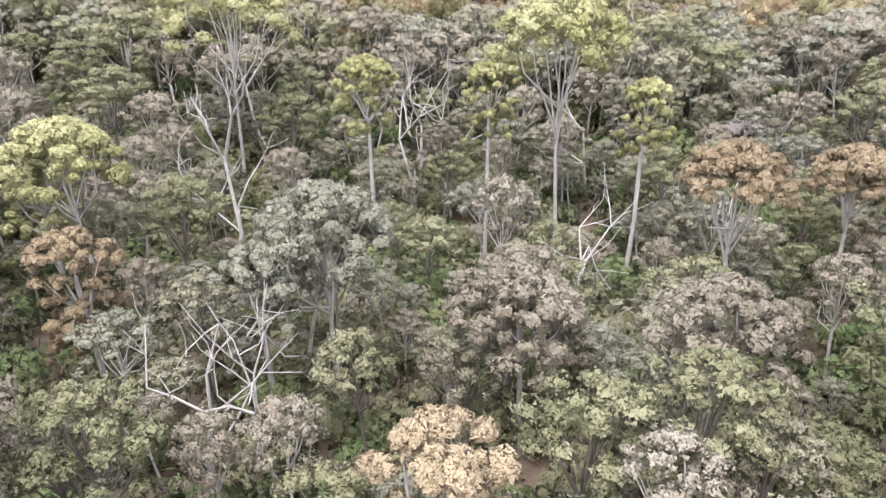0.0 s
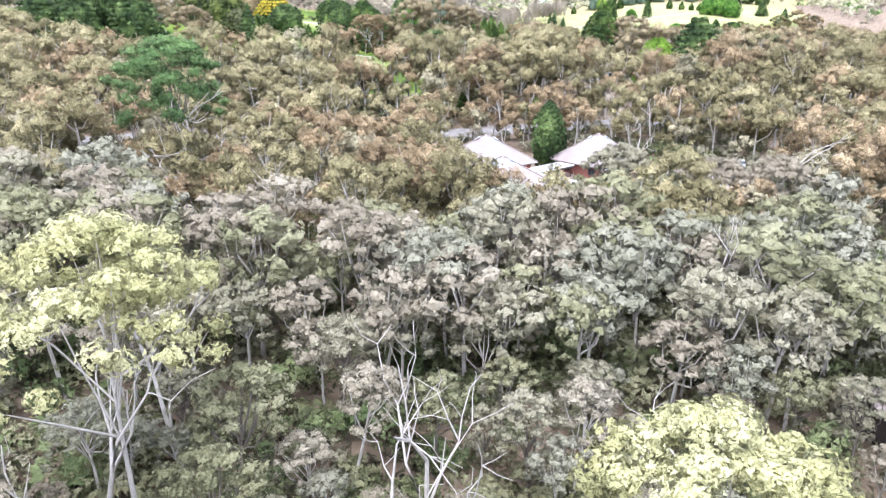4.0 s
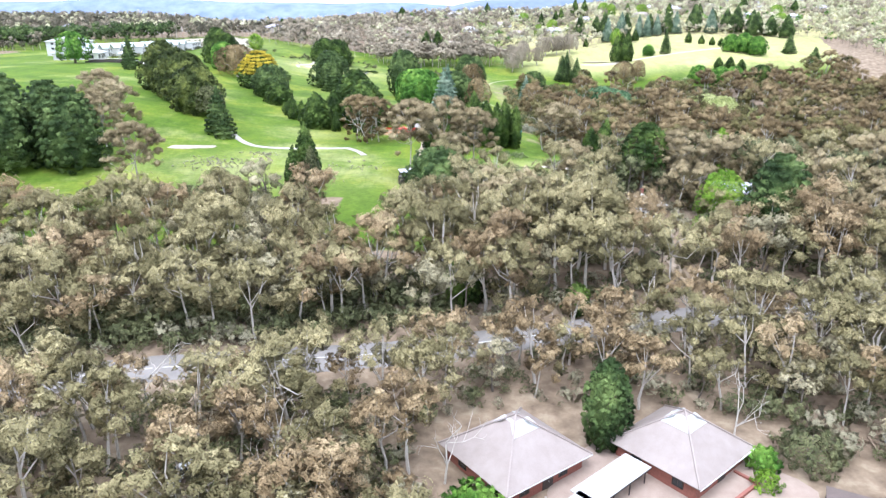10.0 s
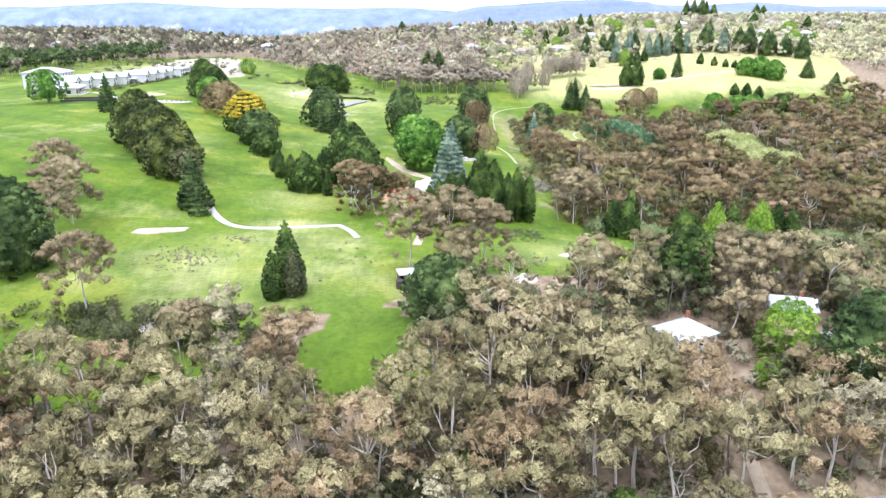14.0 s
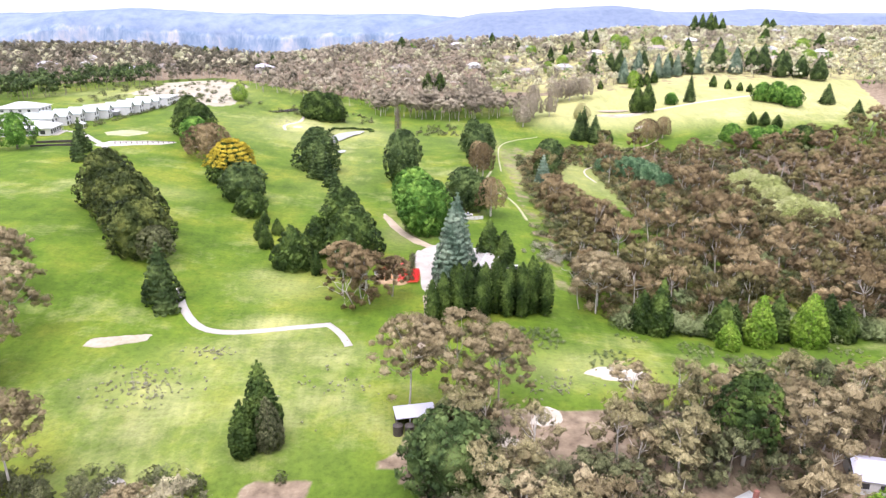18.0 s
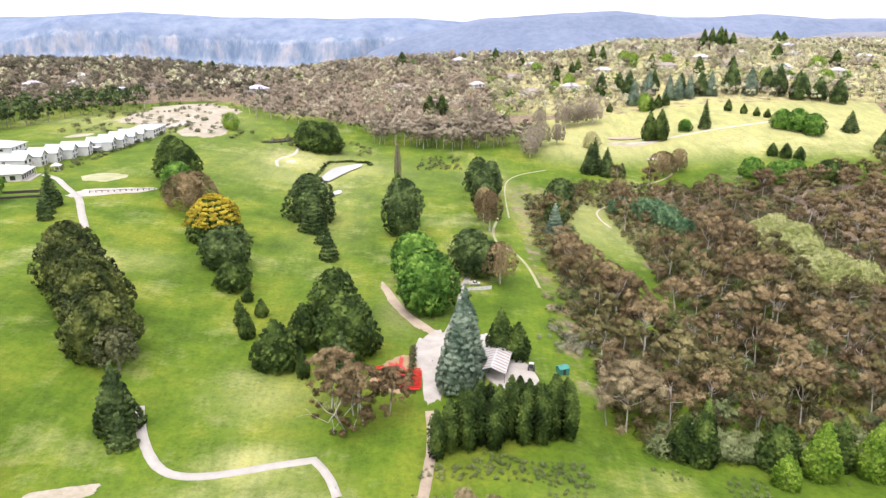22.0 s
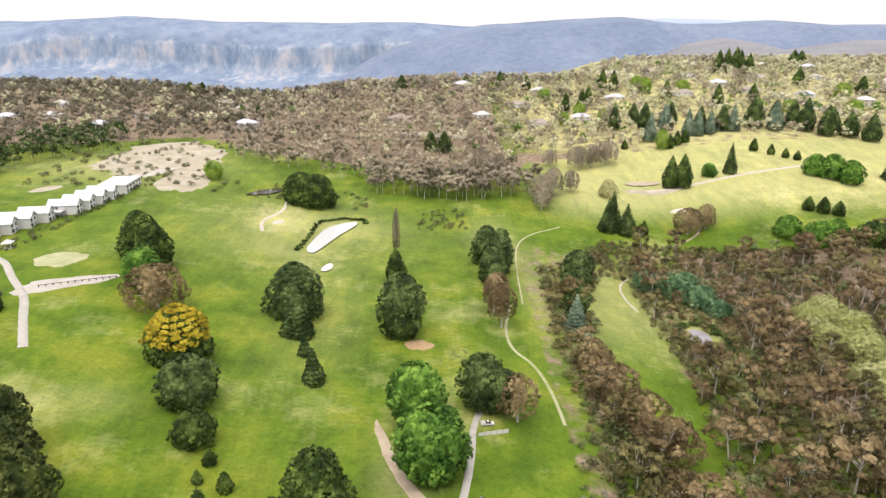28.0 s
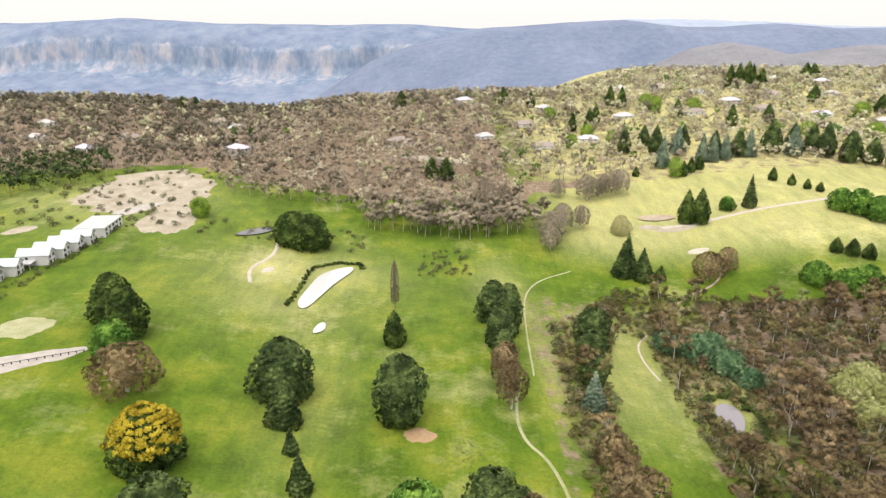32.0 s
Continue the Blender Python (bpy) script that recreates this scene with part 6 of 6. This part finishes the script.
# ---- golf course buildings and clutter ----
t = thing("fence", "pale grey panel fence beside the utility", "fence", 6.6, 438.2, 14)
for k in range(5):
    part("panel", box(bmesh.new(), -4 + k * 2.0, 0, -0.1, 1.9, 0.06, 1.5), WHITE_PAINT, t)
for k in range(6):
    part("post", box(bmesh.new(), -5 + k * 2.0, 0, -0.3, 0.1, 0.1, 1.8), TIMBER, t)
t = thing("striped_shed", "open shed under a pale striped sheet roof", "shed", 8.6, 378.5, 77)
part("roof", gable_roof(22, 8.5, 3.0, 1.6), WHITE_METAL, t, "white sheet roof")
for k in range(13):
    for s in (-1, 1):
        bm = bmesh.new()
        x0 = -10.4 + k * 1.7
        a, b = s * 0.35, s * 4.1
        za, zb = 3.0 + 1.6 * (1 - abs(a) / 4.25) + 0.04, 3.0 + 1.6 * (1 - abs(b) / 4.25) + 0.04
        faces_of(bm, [(x0, a, za), (x0 + 0.55, a, za), (x0 + 0.55, b, zb), (x0, b, zb)], [(0, 1, 2, 3)])
        part("roof_strip", bm, PAVING, t, "pinkish brown roof strip")
for a in (-10.5, -3.5, 3.5, 10.5):
    for s in (-1, 1):
        part("post", box(bmesh.new(), a, s * 3.9, -0.3, 0.15, 0.15, 3.3), TIMBER, t)
t = thing("tractor", "small blue tractor parked by the shed", "tractor", 18.8, 377.0, 80)
part("bonnet", box(bmesh.new(), 0.9, 0, 0.7, 1.5, 0.7, 0.7, 0, 0.06), BLUE_PAINT, t)
part("cab", box(bmesh.new(), -0.5, 0, 0.9, 1.2, 1.2, 1.4, 0, 0.05), PANE, t)
part("roof", box(bmesh.new(), -0.5, 0, 2.3, 1.4, 1.4, 0.1, 0, 0.03), WHITE_METAL, t)
for a, s, r in ((-0.7, -1, 0.7), (-0.7, 1, 0.7), (1.2, -1, 0.42), (1.2, 1, 0.42)):
    bm = bmesh.new()
    bmesh.ops.create_cone(bm, cap_ends=True, segments=16, radius1=r, radius2=r, depth=0.32, matrix=pose(a, s * 0.85, r, 90, 0, 0))
    part("wheel", bm, RUBBER, t)
t = thing("garden_shed", "small teal sheet metal shed in the bushes", "shed", 28.1, 377.5, 20)
part("wall", walls(3.0, 2.6, 2.0, 0.08), TEAL_SHEET, t)
part("roof", gable_roof(3.3, 3.0, 2.0, 0.6), TEAL_SHEET, t)
part("door", box(bmesh.new(), 0, -1.33, 0, 0.9, 0.05, 1.8), DARK_TIMBER, t)


def red_seat(x, y, turn, length):
    t = thing("red_bench", "red painted slatted bench stored on bare earth", "bench", x, y, turn, 0.05, "stored red benches")
    for k in range(3):
        part("seat_slat", box(bmesh.new(), 0, -0.3 + k * 0.26, 0.45, length, 0.2, 0.05), RED_PAINT, t)
    for k in range(2):
        part("back_slat", box(bmesh.new(), 0, 0.46 + k * 0.06, 0.65 + k * 0.26, length, 0.06, 0.2), RED_PAINT, t)
    for s in (-1, 1):
        part("leg", beam(beam(bmesh.new(), (s * length * 0.42, -0.3, 0), (s * length * 0.42, -0.3, 0.45), 0.08), (s * length * 0.42, 0.4, 0), (s * length * 0.42, 0.52, 1.1), 0.08), RED_PAINT, t)


area("earth_4", [(-28, 362), (-14, 360), (-14, 374), (-17, 384), (-22, 382), (-27, 374)], CLAY, "brown bare earth under the stored benches", "bare ground")
for k in range(9):
    red_seat(-15.3 + (k % 2) * 0.4, 362.5 + k * 1.25, 4, 3.6)
for k in range(6):
    red_seat(-18.6, 364 + k * 1.9, 82 if k % 2 else 8, 3.0)
for k in range(4):
    red_seat(-22.4 + k * 1.0, 375.8, 88, 3.4)
red_seat(-25.4, 374.5, 5, 2.6)
red_seat(-19.4, 379.5, 85, 3.2)
for k in range(5):
    t = thing("orange_post", "long orange painted timber lying on earth", "timber", -25.5 + k * 1.1, 367.5, 80 + k * 4, 0.08, "orange timbers")
    part("bar", box(bmesh.new(), 0, 0, 0, 3.6, 0.22, 0.16), ORANGE, t)
t = thing("storage_box", "white plastic storage box on the grass", "box", -27.5, 371.0, 10, 0.05)
part("body", box(bmesh.new(), 0, 0, 0, 1.2, 1.8, 1.0, 0, 0.05), WHITE_PAINT, t)
part("lid", box(bmesh.new(), 0, 0, 1.0, 1.3, 1.9, 0.12, 0, 0.04), WHITE_METAL, t)
plant("hedge_shrub", "dome", SCRUB, "brownish clipped shrub beside the drive", [(-16.2, 386 - k * 3.4, 2.2, 1.3) for k in range(7)], "drive edge shrubs")
t = thing("hut", "dark open hut with a pale flat roof under the gum", "hut", -11.5, 284.5, 12)
part("roof", box(bmesh.new(), 0, 0, 2.7, 8.5, 5.0, 0.2, 0, 0.04), LILAC_ROOF, t, "pale lilac sheet roof")
part("back_wall", box(bmesh.new(), 0, 2.2, -0.4, 8.0, 0.2, 3.1), DARK_TIMBER, t)
for s in (-1, 1):
    part("side_wall", box(bmesh.new(), s * 3.9, 0, -0.4, 0.2, 4.2, 3.1), DARK_TIMBER, t)
for a in (-1.4, 1.4):
    part("post", box(bmesh.new(), a, -2.2, -0.4, 0.14, 0.14, 3.1), WHITE_PAINT, t)
for k in range(2):
    t = thing("water_tank", "dark green round water tank beside the hut", "tank", -14.8 + k * 2.4, 280.5, 0, 0, "water tanks")
    bm = bmesh.new()
    bmesh.ops.create_cone(bm, cap_ends=True, segments=20, radius1=1.0, radius2=1.0, depth=2.2, matrix=pose(0, 0, 1.0))
    part("body", bm, DARK_TIMBER, t)
    bm = bmesh.new()
    bmesh.ops.create_cone(bm, cap_ends=True, segments=20, radius1=1.05, radius2=0.3, depth=0.3, matrix=pose(0, 0, 2.25))
    part("lid", bm, DARK_TIMBER, t)


def cottage(x, y, turn, sx, sy, h, rise, roof_mat, label, wall_mat=WHITE_PAINT, group="", hip=True, storeys=1):
    t = thing("house", label, "house", x, y, turn, group=group)
    part("wall", walls(sx - 0.9, sy - 0.9, h * storeys, 0.2), wall_mat, t)
    part("roof", hip_roof(sx, sy, h * storeys, rise, 0.15, max(0.0, sx - sy)) if hip and sx > sy + 0.1 else (hip_roof(sx, sy, h * storeys, rise) if hip else gable_roof(sx, sy, h * storeys, rise)), roof_mat, t)
    for f in range(storeys):
        for k in (-0.3, 0.0, 0.3):
            window(t, k * sx, -(sy / 2 - 0.45), 0.9 + f * h, 1.4, 1.3, (0, -1), mullion=False)
        for s in (-1, 1):
            window(t, s * (sx / 2 - 0.45), 0, 0.9 + f * h, 1.4, 1.3, (s, 0), mullion=False)
    part("chimney", box(bmesh.new(), sx * 0.2, sy * 0.15, h * storeys, 0.7, 0.7, rise + 0.7), BRICK, t)
    return t


cottage(46, 255.5, 30, 10.5, 9.5, 2.8, 2.6, WHITE_METAL, "bush house with a bright white hipped roof")
cottage(73, 266, -15, 10, 8.5, 2.8, 1.8, LILAC_ROOF, "house with a pale lilac roof and skylights", hip=False)
cottage(76, 252, 12, 9, 7, 2.6, 1.6, LILAC_ROOF, "grey roofed outbuilding beside the garden", hip=False)
t = thing("garden_hedge", "clipped green hedge behind a low wall", "hedge", 68, 236, 8)
rr = np.random.default_rng(5)
h = Stack().add(*sprays(rr, np.array([(k * 0.9 - 5, rr.uniform(-0.3, 0.3), 0.7 + rr.uniform(0, 0.3), 0.8) for k in range(12)]), 40, 0.14))
hd = new("leaves", h.mesh("leaves", [GREEN]))
hd.parent = t
part("wall", box(bmesh.new(), 0, -1.2, -0.3, 11, 0.3, 1.0), STONE, t)


# ---- townhouses and clubhouse ----
def townhouse(x, y, turn, first_one=None):
    if first_one is not None:
        return copy_thing(first_one, pose(x, y, float(land(x, y)) - 0.1, 0, 0, turn))
    t = thing("townhouse", "white gabled townhouse with pale aqua roof", "house", x, y, turn, -0.1, "row of townhouses")
    part("wall", walls(15.0, 8.6, 5.6), WHITE_PAINT, t)
    gab = faces_of(bmesh.new(), [(7.3, -4.3, 5.6), (7.3, 4.3, 5.6), (7.3, 0, 8.3), (7.55, -4.3, 5.6), (7.55, 4.3, 5.6), (7.55, 0, 8.3)], [(0, 1, 2), (5, 4, 3), (0, 3, 4, 1), (1, 4, 5, 2), (2, 5, 3, 0)])
    part("gable", gab, WHITE_PAINT, t)
    part("roof", gable_roof(16.5, 9.6, 5.5, 3.0, 0.2), AQUA_ROOF, t, "pale aqua sheet roof")
    for s in (-1, 1):
        part("barge_board", beam(bmesh.new(), (8.3, s * 4.8, 5.45), (8.3, 0, 8.45), 0.25), WHITE_METAL, t)
    for b in (-2.2, 2.2):
        window(t, 7.5, b, 3.2, 2.3, 1.9, (1, 0))
    window(t, 7.55, 0, 6.0, 1.5, 1.2, (1, 0))
    window(t, 7.5, -2.2, 0.3, 2.8, 2.1, (1, 0))
    door = part("door", box(bmesh.new(), 7.53, 2.2, 0.0, 0.08, 1.2, 2.1), DARK_TIMBER, t)
    part("door_handle", box(bmesh.new(), 7.6, 2.6, 1.0, 0.05, 0.05, 0.2), SILVER, door)
    balcony = part("balcony", box(bmesh.new(), 8.1, -1.0, 2.8, 1.3, 5.0, 0.16), WHITE_PAINT, t)
    for k in range(6):
        part("baluster", box(bmesh.new(), 8.7, -3.4 + k * 0.96, 2.96, 0.06, 0.06, 0.95), WHITE_METAL, balcony)
    part("rail", box(bmesh.new(), 8.7, -1.0, 3.9, 0.08, 5.0, 0.08), WHITE_METAL, balcony)
    for s in (-1, 1):
        window(t, -3, s * 4.3, 3.4, 1.4, 1.4, (0, s))
    return t


row = [(-241.5, 566), (-239, 577), (-236.5, 588), (-233, 599), (-229.5, 610), (-222.5, 626.5), (-220, 637), (-218, 647.5), (-216.5, 658)]
one = townhouse(*row[0], 5)
for x, y in row[1:]:
    townhouse(x, y, 5 + (x * 7 % 5), one)
t = thing("carport", "dark gap with a flat carport between townhouses", "carport", -226, 618.5, 5)
part("roof", box(bmesh.new(), 0, 0, 3.0, 12, 6.5, 0.2), WHITE_METAL, t)
for a in (-5.5, 5.5):
    for b in (-3, 3):
        part("post", box(bmesh.new(), a, b, -0.2, 0.2, 0.2, 3.2), WHITE_PAINT, t)
t = thing("unit_block", "long white flat roofed block with dark windows", "building", -216, 681, 4, -0.1)
part("wall", walls(17, 27, 5.4), WHITE_PAINT, t)
part("roof", box(bmesh.new(), 0, 0, 5.4, 18, 28, 0.4, 0, 0.05), WHITE_METAL, t)
for k in range(5):
    window(t, 8.5, -10.5 + k * 5.2, 3.2, 3.0, 1.7, (1, 0))
    window(t, 8.5, -10.5 + k * 5.2, 0.4, 2.4, 2.0, (1, 0))
t = thing("clubhouse", "white clubhouse with wide veranda and low roof", "building", -234, 541, 12, -0.1)
part("wall", walls(26, 18, 4.2), WHITE_PAINT, t)
part("roof", hip_roof(29, 21, 4.2, 3.2, 0.2, 9), WHITE_METAL, t)
part("veranda", box(bmesh.new(), 14.5, 0, -0.2, 4.0, 18, 0.6), STONE, t)
for k in range(7):
    part("post", box(bmesh.new(), 14.2, -8.4 + k * 2.8, 0.4, 0.2, 0.2, 3.8), WHITE_PAINT, t)
for k in range(5):
    window(t, 13.0, -7 + k * 3.5, 0.9, 2.4, 2.2, (1, 0), DARK_TIMBER)
    window(t, -9 + k * 4.5, -9.0, 0.9, 2.4, 2.0, (0, -1), DARK_TIMBER)
t = thing("hotel_block", "tall white three storey block behind the clubhouse", "building", -262, 585, 8, -0.1)
part("wall", walls(24, 20, 9.6), WHITE_PAINT, t)
part("roof", hip_roof(26, 22, 9.6, 3.0, 0.2, 6), WHITE_METAL, t)
for f in range(3):
    for k in range(4):
        window(t, 12.0, -7.5 + k * 5, 0.9 + f * 3.2, 1.8, 1.5, (1, 0))
        window(t, -8 + k * 5, -10.0, 0.9 + f * 3.2, 1.8, 1.5, (0, -1))
t = thing("gazebo", "small white gazebo beside the clubhouse", "gazebo", -217.5, 564, 10)
part("roof", hip_roof(5, 5, 2.8, 1.6), WHITE_METAL, t)
part("floor", box(bmesh.new(), 0, 0, -0.3, 4.4, 4.4, 0.5), STONE, t)
for a in (-1.9, 1.9):
    for b in (-1.9, 1.9):
        part("post", box(bmesh.new(), a, b, 0, 0.2, 0.2, 2.8), WHITE_PAINT, t)
gard = np.random.default_rng(9)
hedge_spots = [(-222 + (y - 570) * 0.115 + gard.uniform(-3, 9), y, gard.uniform(0.6, 1.4)) for y in np.arange(560, 690, 1.6)]
joined("garden_beds", bushes, hedge_spots, [SCRUB], "dark planted garden beds before the townhouses", "garden", 50)
wallp = thing("retaining_wall", "low dark stone retaining wall on the slope", "wall", -196, 500, 0)
part("lower_run", box(bmesh.new(), 0, 0, -0.4, 26, 0.8, 1.4, 18, 0.1), DARK_TIMBER, wallp)
part("upper_run", box(bmesh.new(), -6, 9, -0.2, 20, 0.8, 1.5, 14, 0.1), DARK_TIMBER, wallp)
rail = thing("rail_fence", "low dark post and rail along a gravel terrace", "fence", -164, 524.5, 38)
for k in range(12):
    x = -15 + k * 2.7
    c, s = math.cos(math.radians(38)), math.sin(math.radians(38))
    zz = float(land(-164 + x * c, 524.5 + x * s)) - float(land(-164, 524.5))
    part("post", box(bmesh.new(), x, 0, zz, 0.35, 0.35, 1.1), DARK_TIMBER, rail)
    if k < 11:
        z2 = float(land(-164 + (x + 2.7) * c, 524.5 + (x + 2.7) * s)) - float(land(-164, 524.5))
        part("rail", beam(bmesh.new(), (x, 0, zz + 0.95), (x + 2.7, 0, z2 + 0.95), 0.18), DARK_TIMBER, rail)

# ---- far houses on the plateau ----
far_homes = [(x, y, k * 37 % 70 - 35) for k, (x, y) in enumerate(HOMES)]
for k, (x, y, turn) in enumerate(far_homes):
    cottage(x, y, turn, 17 + k % 3 * 3, 12 + k % 2 * 2, 3.0, 3.2, (WHITE_METAL, LILAC_ROOF, ROOF_TILE)[k % 3], "pale house among far garden trees", (WHITE_PAINT, STONE)[k % 2], "far houses", True, 1 + k % 2)

# shrubs dotted over the rough
dots = np.random.default_rng(21)
spots = [(dots.uniform(-160, -60), dots.uniform(690, 725), dots.uniform(0.8, 1.8)) for _ in range(60)]
spots += [(dots.uniform(-25, 5), dots.uniform(655, 700), dots.uniform(0.7, 1.7)) for _ in range(45)]
spots += [(dots.uniform(-300, -172), dots.uniform(690, 825), dots.uniform(0.8, 2.2)) for _ in range(130)]
spots += [(dots.uniform(-100, -50), dots.uniform(246, 268), dots.uniform(0.6, 1.8)) for _ in range(70)]
spots += [(dots.uniform(30, 48), dots.uniform(400, 440), dots.uniform(0.6, 1.6)) for _ in range(40)]
joined("scattered_shrubs", bushes, spots, [SCRUB], "olive shrubs scattered over rough ground", "shrubs", 51)
spots = [(34 + dots.normal() * 4, 402 + dots.normal() * 7, dots.uniform(0.7, 1.4)) for _ in range(30)]
joined("flowering_shrubs", bushes, spots, [PALE], "white flowering shrubs at the gully edge", "shrubs", 52)
bank = np.array([(-90, 608), (-88, 634), (-85, 658), (-73, 671), (-60, 672), (-57, 664)])
spots = []
for u in np.arange(0, len(bank) - 1, 0.035):
    k, f = int(u), u - int(u)
    p = bank[k] * (1 - f) + bank[k + 1] * f
    spots.append((p[0] + dots.normal() * 0.5, p[1] + dots.normal() * 0.5, dots.uniform(0.5, 1.0)))
joined("pond_reeds", bushes, spots, [CYPRESS], "dark reeds round the pond rim", "reeds", 53)


spots = []
for cx, cy, rx, ry, n in ((-72, 294, 10, 8, 190), (-62, 311, 6, 3, 50), (20, 300, 8, 6, 60), (-30, 300, 10, 12, 40), (-120, 655, 8, 20, 40), (-3, 491, 7, 8, 60)):
    spots += [(cx + dots.normal() * rx * 0.5, cy + dots.normal() * ry * 0.5, dots.uniform(0.12, 0.34)) for _ in range(n)]
joined("flowering_weeds", bushes, spots, [PALE], "pale flowering weeds on the rough grass", "weeds", 54)


# ---- the far escarpment ----
def rock_material():
    m, nt, bsdf, out = nodes_of("hazy_escarpment")
    geo = nt.nodes.new("ShaderNodeNewGeometry")
    at = nt.nodes.new("ShaderNodeAttribute")
    at.attribute_name = "cliff"

    def squeezed(sx, sz, shift=0.0):
        s = nt.nodes.new("ShaderNodeMapping")
        s.inputs["Scale"].default_value, s.inputs["Location"].default_value = (sx, sx, sz), (shift, shift, 0)
        nt.links.new(geo.outputs["Position"], s.inputs["Vector"])
        return s.outputs[0]
    faces = noise_tex(nt, 1.0, 5, 0.6, squeezed(0.011, 0.0065))
    cracks = noise_tex(nt, 1.0, 5, 0.7, squeezed(0.045, 0.006, 40.0))
    tone = maths(nt, "ADD", maths(nt, "MULTIPLY", faces, 0.62), maths(nt, "MULTIPLY", cracks, 0.38))
    # Blue distance haze sits in these colours; darkest stops paint shaded clefts.
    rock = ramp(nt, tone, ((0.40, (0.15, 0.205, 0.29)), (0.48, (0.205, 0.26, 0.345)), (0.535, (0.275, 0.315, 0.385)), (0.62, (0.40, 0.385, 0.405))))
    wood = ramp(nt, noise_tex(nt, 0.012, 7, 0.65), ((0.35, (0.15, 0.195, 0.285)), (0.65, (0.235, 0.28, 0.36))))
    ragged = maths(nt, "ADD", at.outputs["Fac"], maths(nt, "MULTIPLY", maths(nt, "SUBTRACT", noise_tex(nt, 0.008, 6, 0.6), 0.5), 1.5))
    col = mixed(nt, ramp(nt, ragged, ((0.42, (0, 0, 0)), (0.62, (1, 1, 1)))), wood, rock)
    nt.links.new(col, bsdf.inputs["Base Color"])
    bsdf.inputs["Roughness"].default_value = 1.0
    bsdf.inputs["Specular IOR Level"].default_value = 0.0
    return m


def hazed_far(name, a, b):
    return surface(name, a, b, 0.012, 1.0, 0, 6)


def wave(x, seed):
    r = np.random.default_rng(seed)
    return sum(np.sin(x * f + r.uniform(0, 6.3)) / k for k, f in ((1, 0.0021), (1.6, 0.0052), (2.6, 0.011), (4, 0.023), (6, 0.05)))


def escarpment(name, mat, y0, tops, depth, label, cliff=True, seed=3, rough=5.0):
    """A long range: gentle wooded top, a cliff band with buttresses, and a wooded foot."""
    x = np.arange(-3600, 3601, 15.0)
    crest = np.interp(x, [p for p, _ in tops], [q for _, q in tops]) + wave(x, seed) * rough
    butt = wave(x * 1.7, seed + 1) * 34
    prof = [(0.0, 260, 0.0, 0), (0.04, 150, 0.0, 0), (0.14, 60, 0.4, 0.1), (0.24, 10, 0.8, 0.45), (0.30, -10, 1.0, 0.8), (0.40, -22, 1.0, 1), (0.52, -34, 1.0, 1), (0.62, -60, 0.9, 0.75), (0.74, -190, 0.6, 0.2), (1.0, -650, 0.1, 0)] if cliff else [(0.0, 300, 0, 0), (0.05, 120, 0, 0), (0.2, 0, 0.5, 0), (0.5, -250, 0.9, 0), (1.0, -700, 0.6, 0)]
    d, dy, w, c = (np.interp(np.linspace(0, 1, 40), np.linspace(0, 1, len(prof)), [p[k] for p in prof]) for k in range(4))
    rows = [np.stack([x, y0 + dy[k] + butt * w[k], crest - depth * d[k] + (wave(x * 2, seed + 5) * depth * 0.02 if 0.05 < d[k] < 0.9 else 0)], 1) for k in range(40)]
    n = len(x)
    i, j = np.arange(39)[:, None] * n, np.arange(n - 1)
    f = np.stack([i + j, i + n + j, i + n + j + 1, i + j + 1], -1).reshape(-1, 4)
    me = mesh_of(name, np.stack(rows).reshape(-1, 3), f, [mat], True)
    me.attributes.new("cliff", "FLOAT", "POINT").data.foreach_set("value", np.repeat(c, n).astype(np.float32))
    return tagged(new(name, me), label, "mountains", kind="structure")


escarpment("backdrop_cliffs", rock_material(), 3300, [(-3600, 140), (-1950, 150), (-1700, 164), (-1450, 174), (-1229, 164), (-984, 150), (-660, 151), (-465, 147), (-168, 146), (154, 122), (527, 98), (1100, 90), (3600, 80)], 330, "sandstone cliffs beyond the valley, blue haze in their colour", True, 3, 3.0)
# Hill, ridge and range tones are blued and paled to paint distance haze.
escarpment("backdrop_hills", surface("hazy_hills", (0.105, 0.14, 0.215), (0.19, 0.23, 0.315), 0.006, 1.0, 0, 8), 2500, [(-3600, -300), (-500, -120), (-268, 26), (-124, 78), (19, 112), (125, 135), (389, 152), (617, 165), (815, 146), (957, 144), (1132, 156), (1258, 148), (1381, 140), (2200, 136), (3600, 130)], 340, "wooded hills beyond the plateau, blued with haze", False, 8, 2.0)
escarpment("backdrop_ridge", surface("hazed_ridge", (0.15, 0.155, 0.175), (0.24, 0.24, 0.255), 0.01, 1.0, 0, 8), 2050, [(-3600, -300), (380, -200), (560, 20), (700, 85), (800, 105), (900, 92), (1000, 70), (1200, 95), (1400, 100), (3600, 60)], 300, "wooded ridge below the blue hills, greyed with haze", False, 15, 2.0)
escarpment("backdrop_ranges", hazed_far("hazed_ranges", (0.27, 0.325, 0.41), (0.34, 0.395, 0.475)), 4500, [(-3600, 60), (300, 100), (711, 140), (1209, 175), (1642, 175), (2610, 130), (3600, 120)], 300, "ranges on the horizon, paled blue with haze", False, 11)
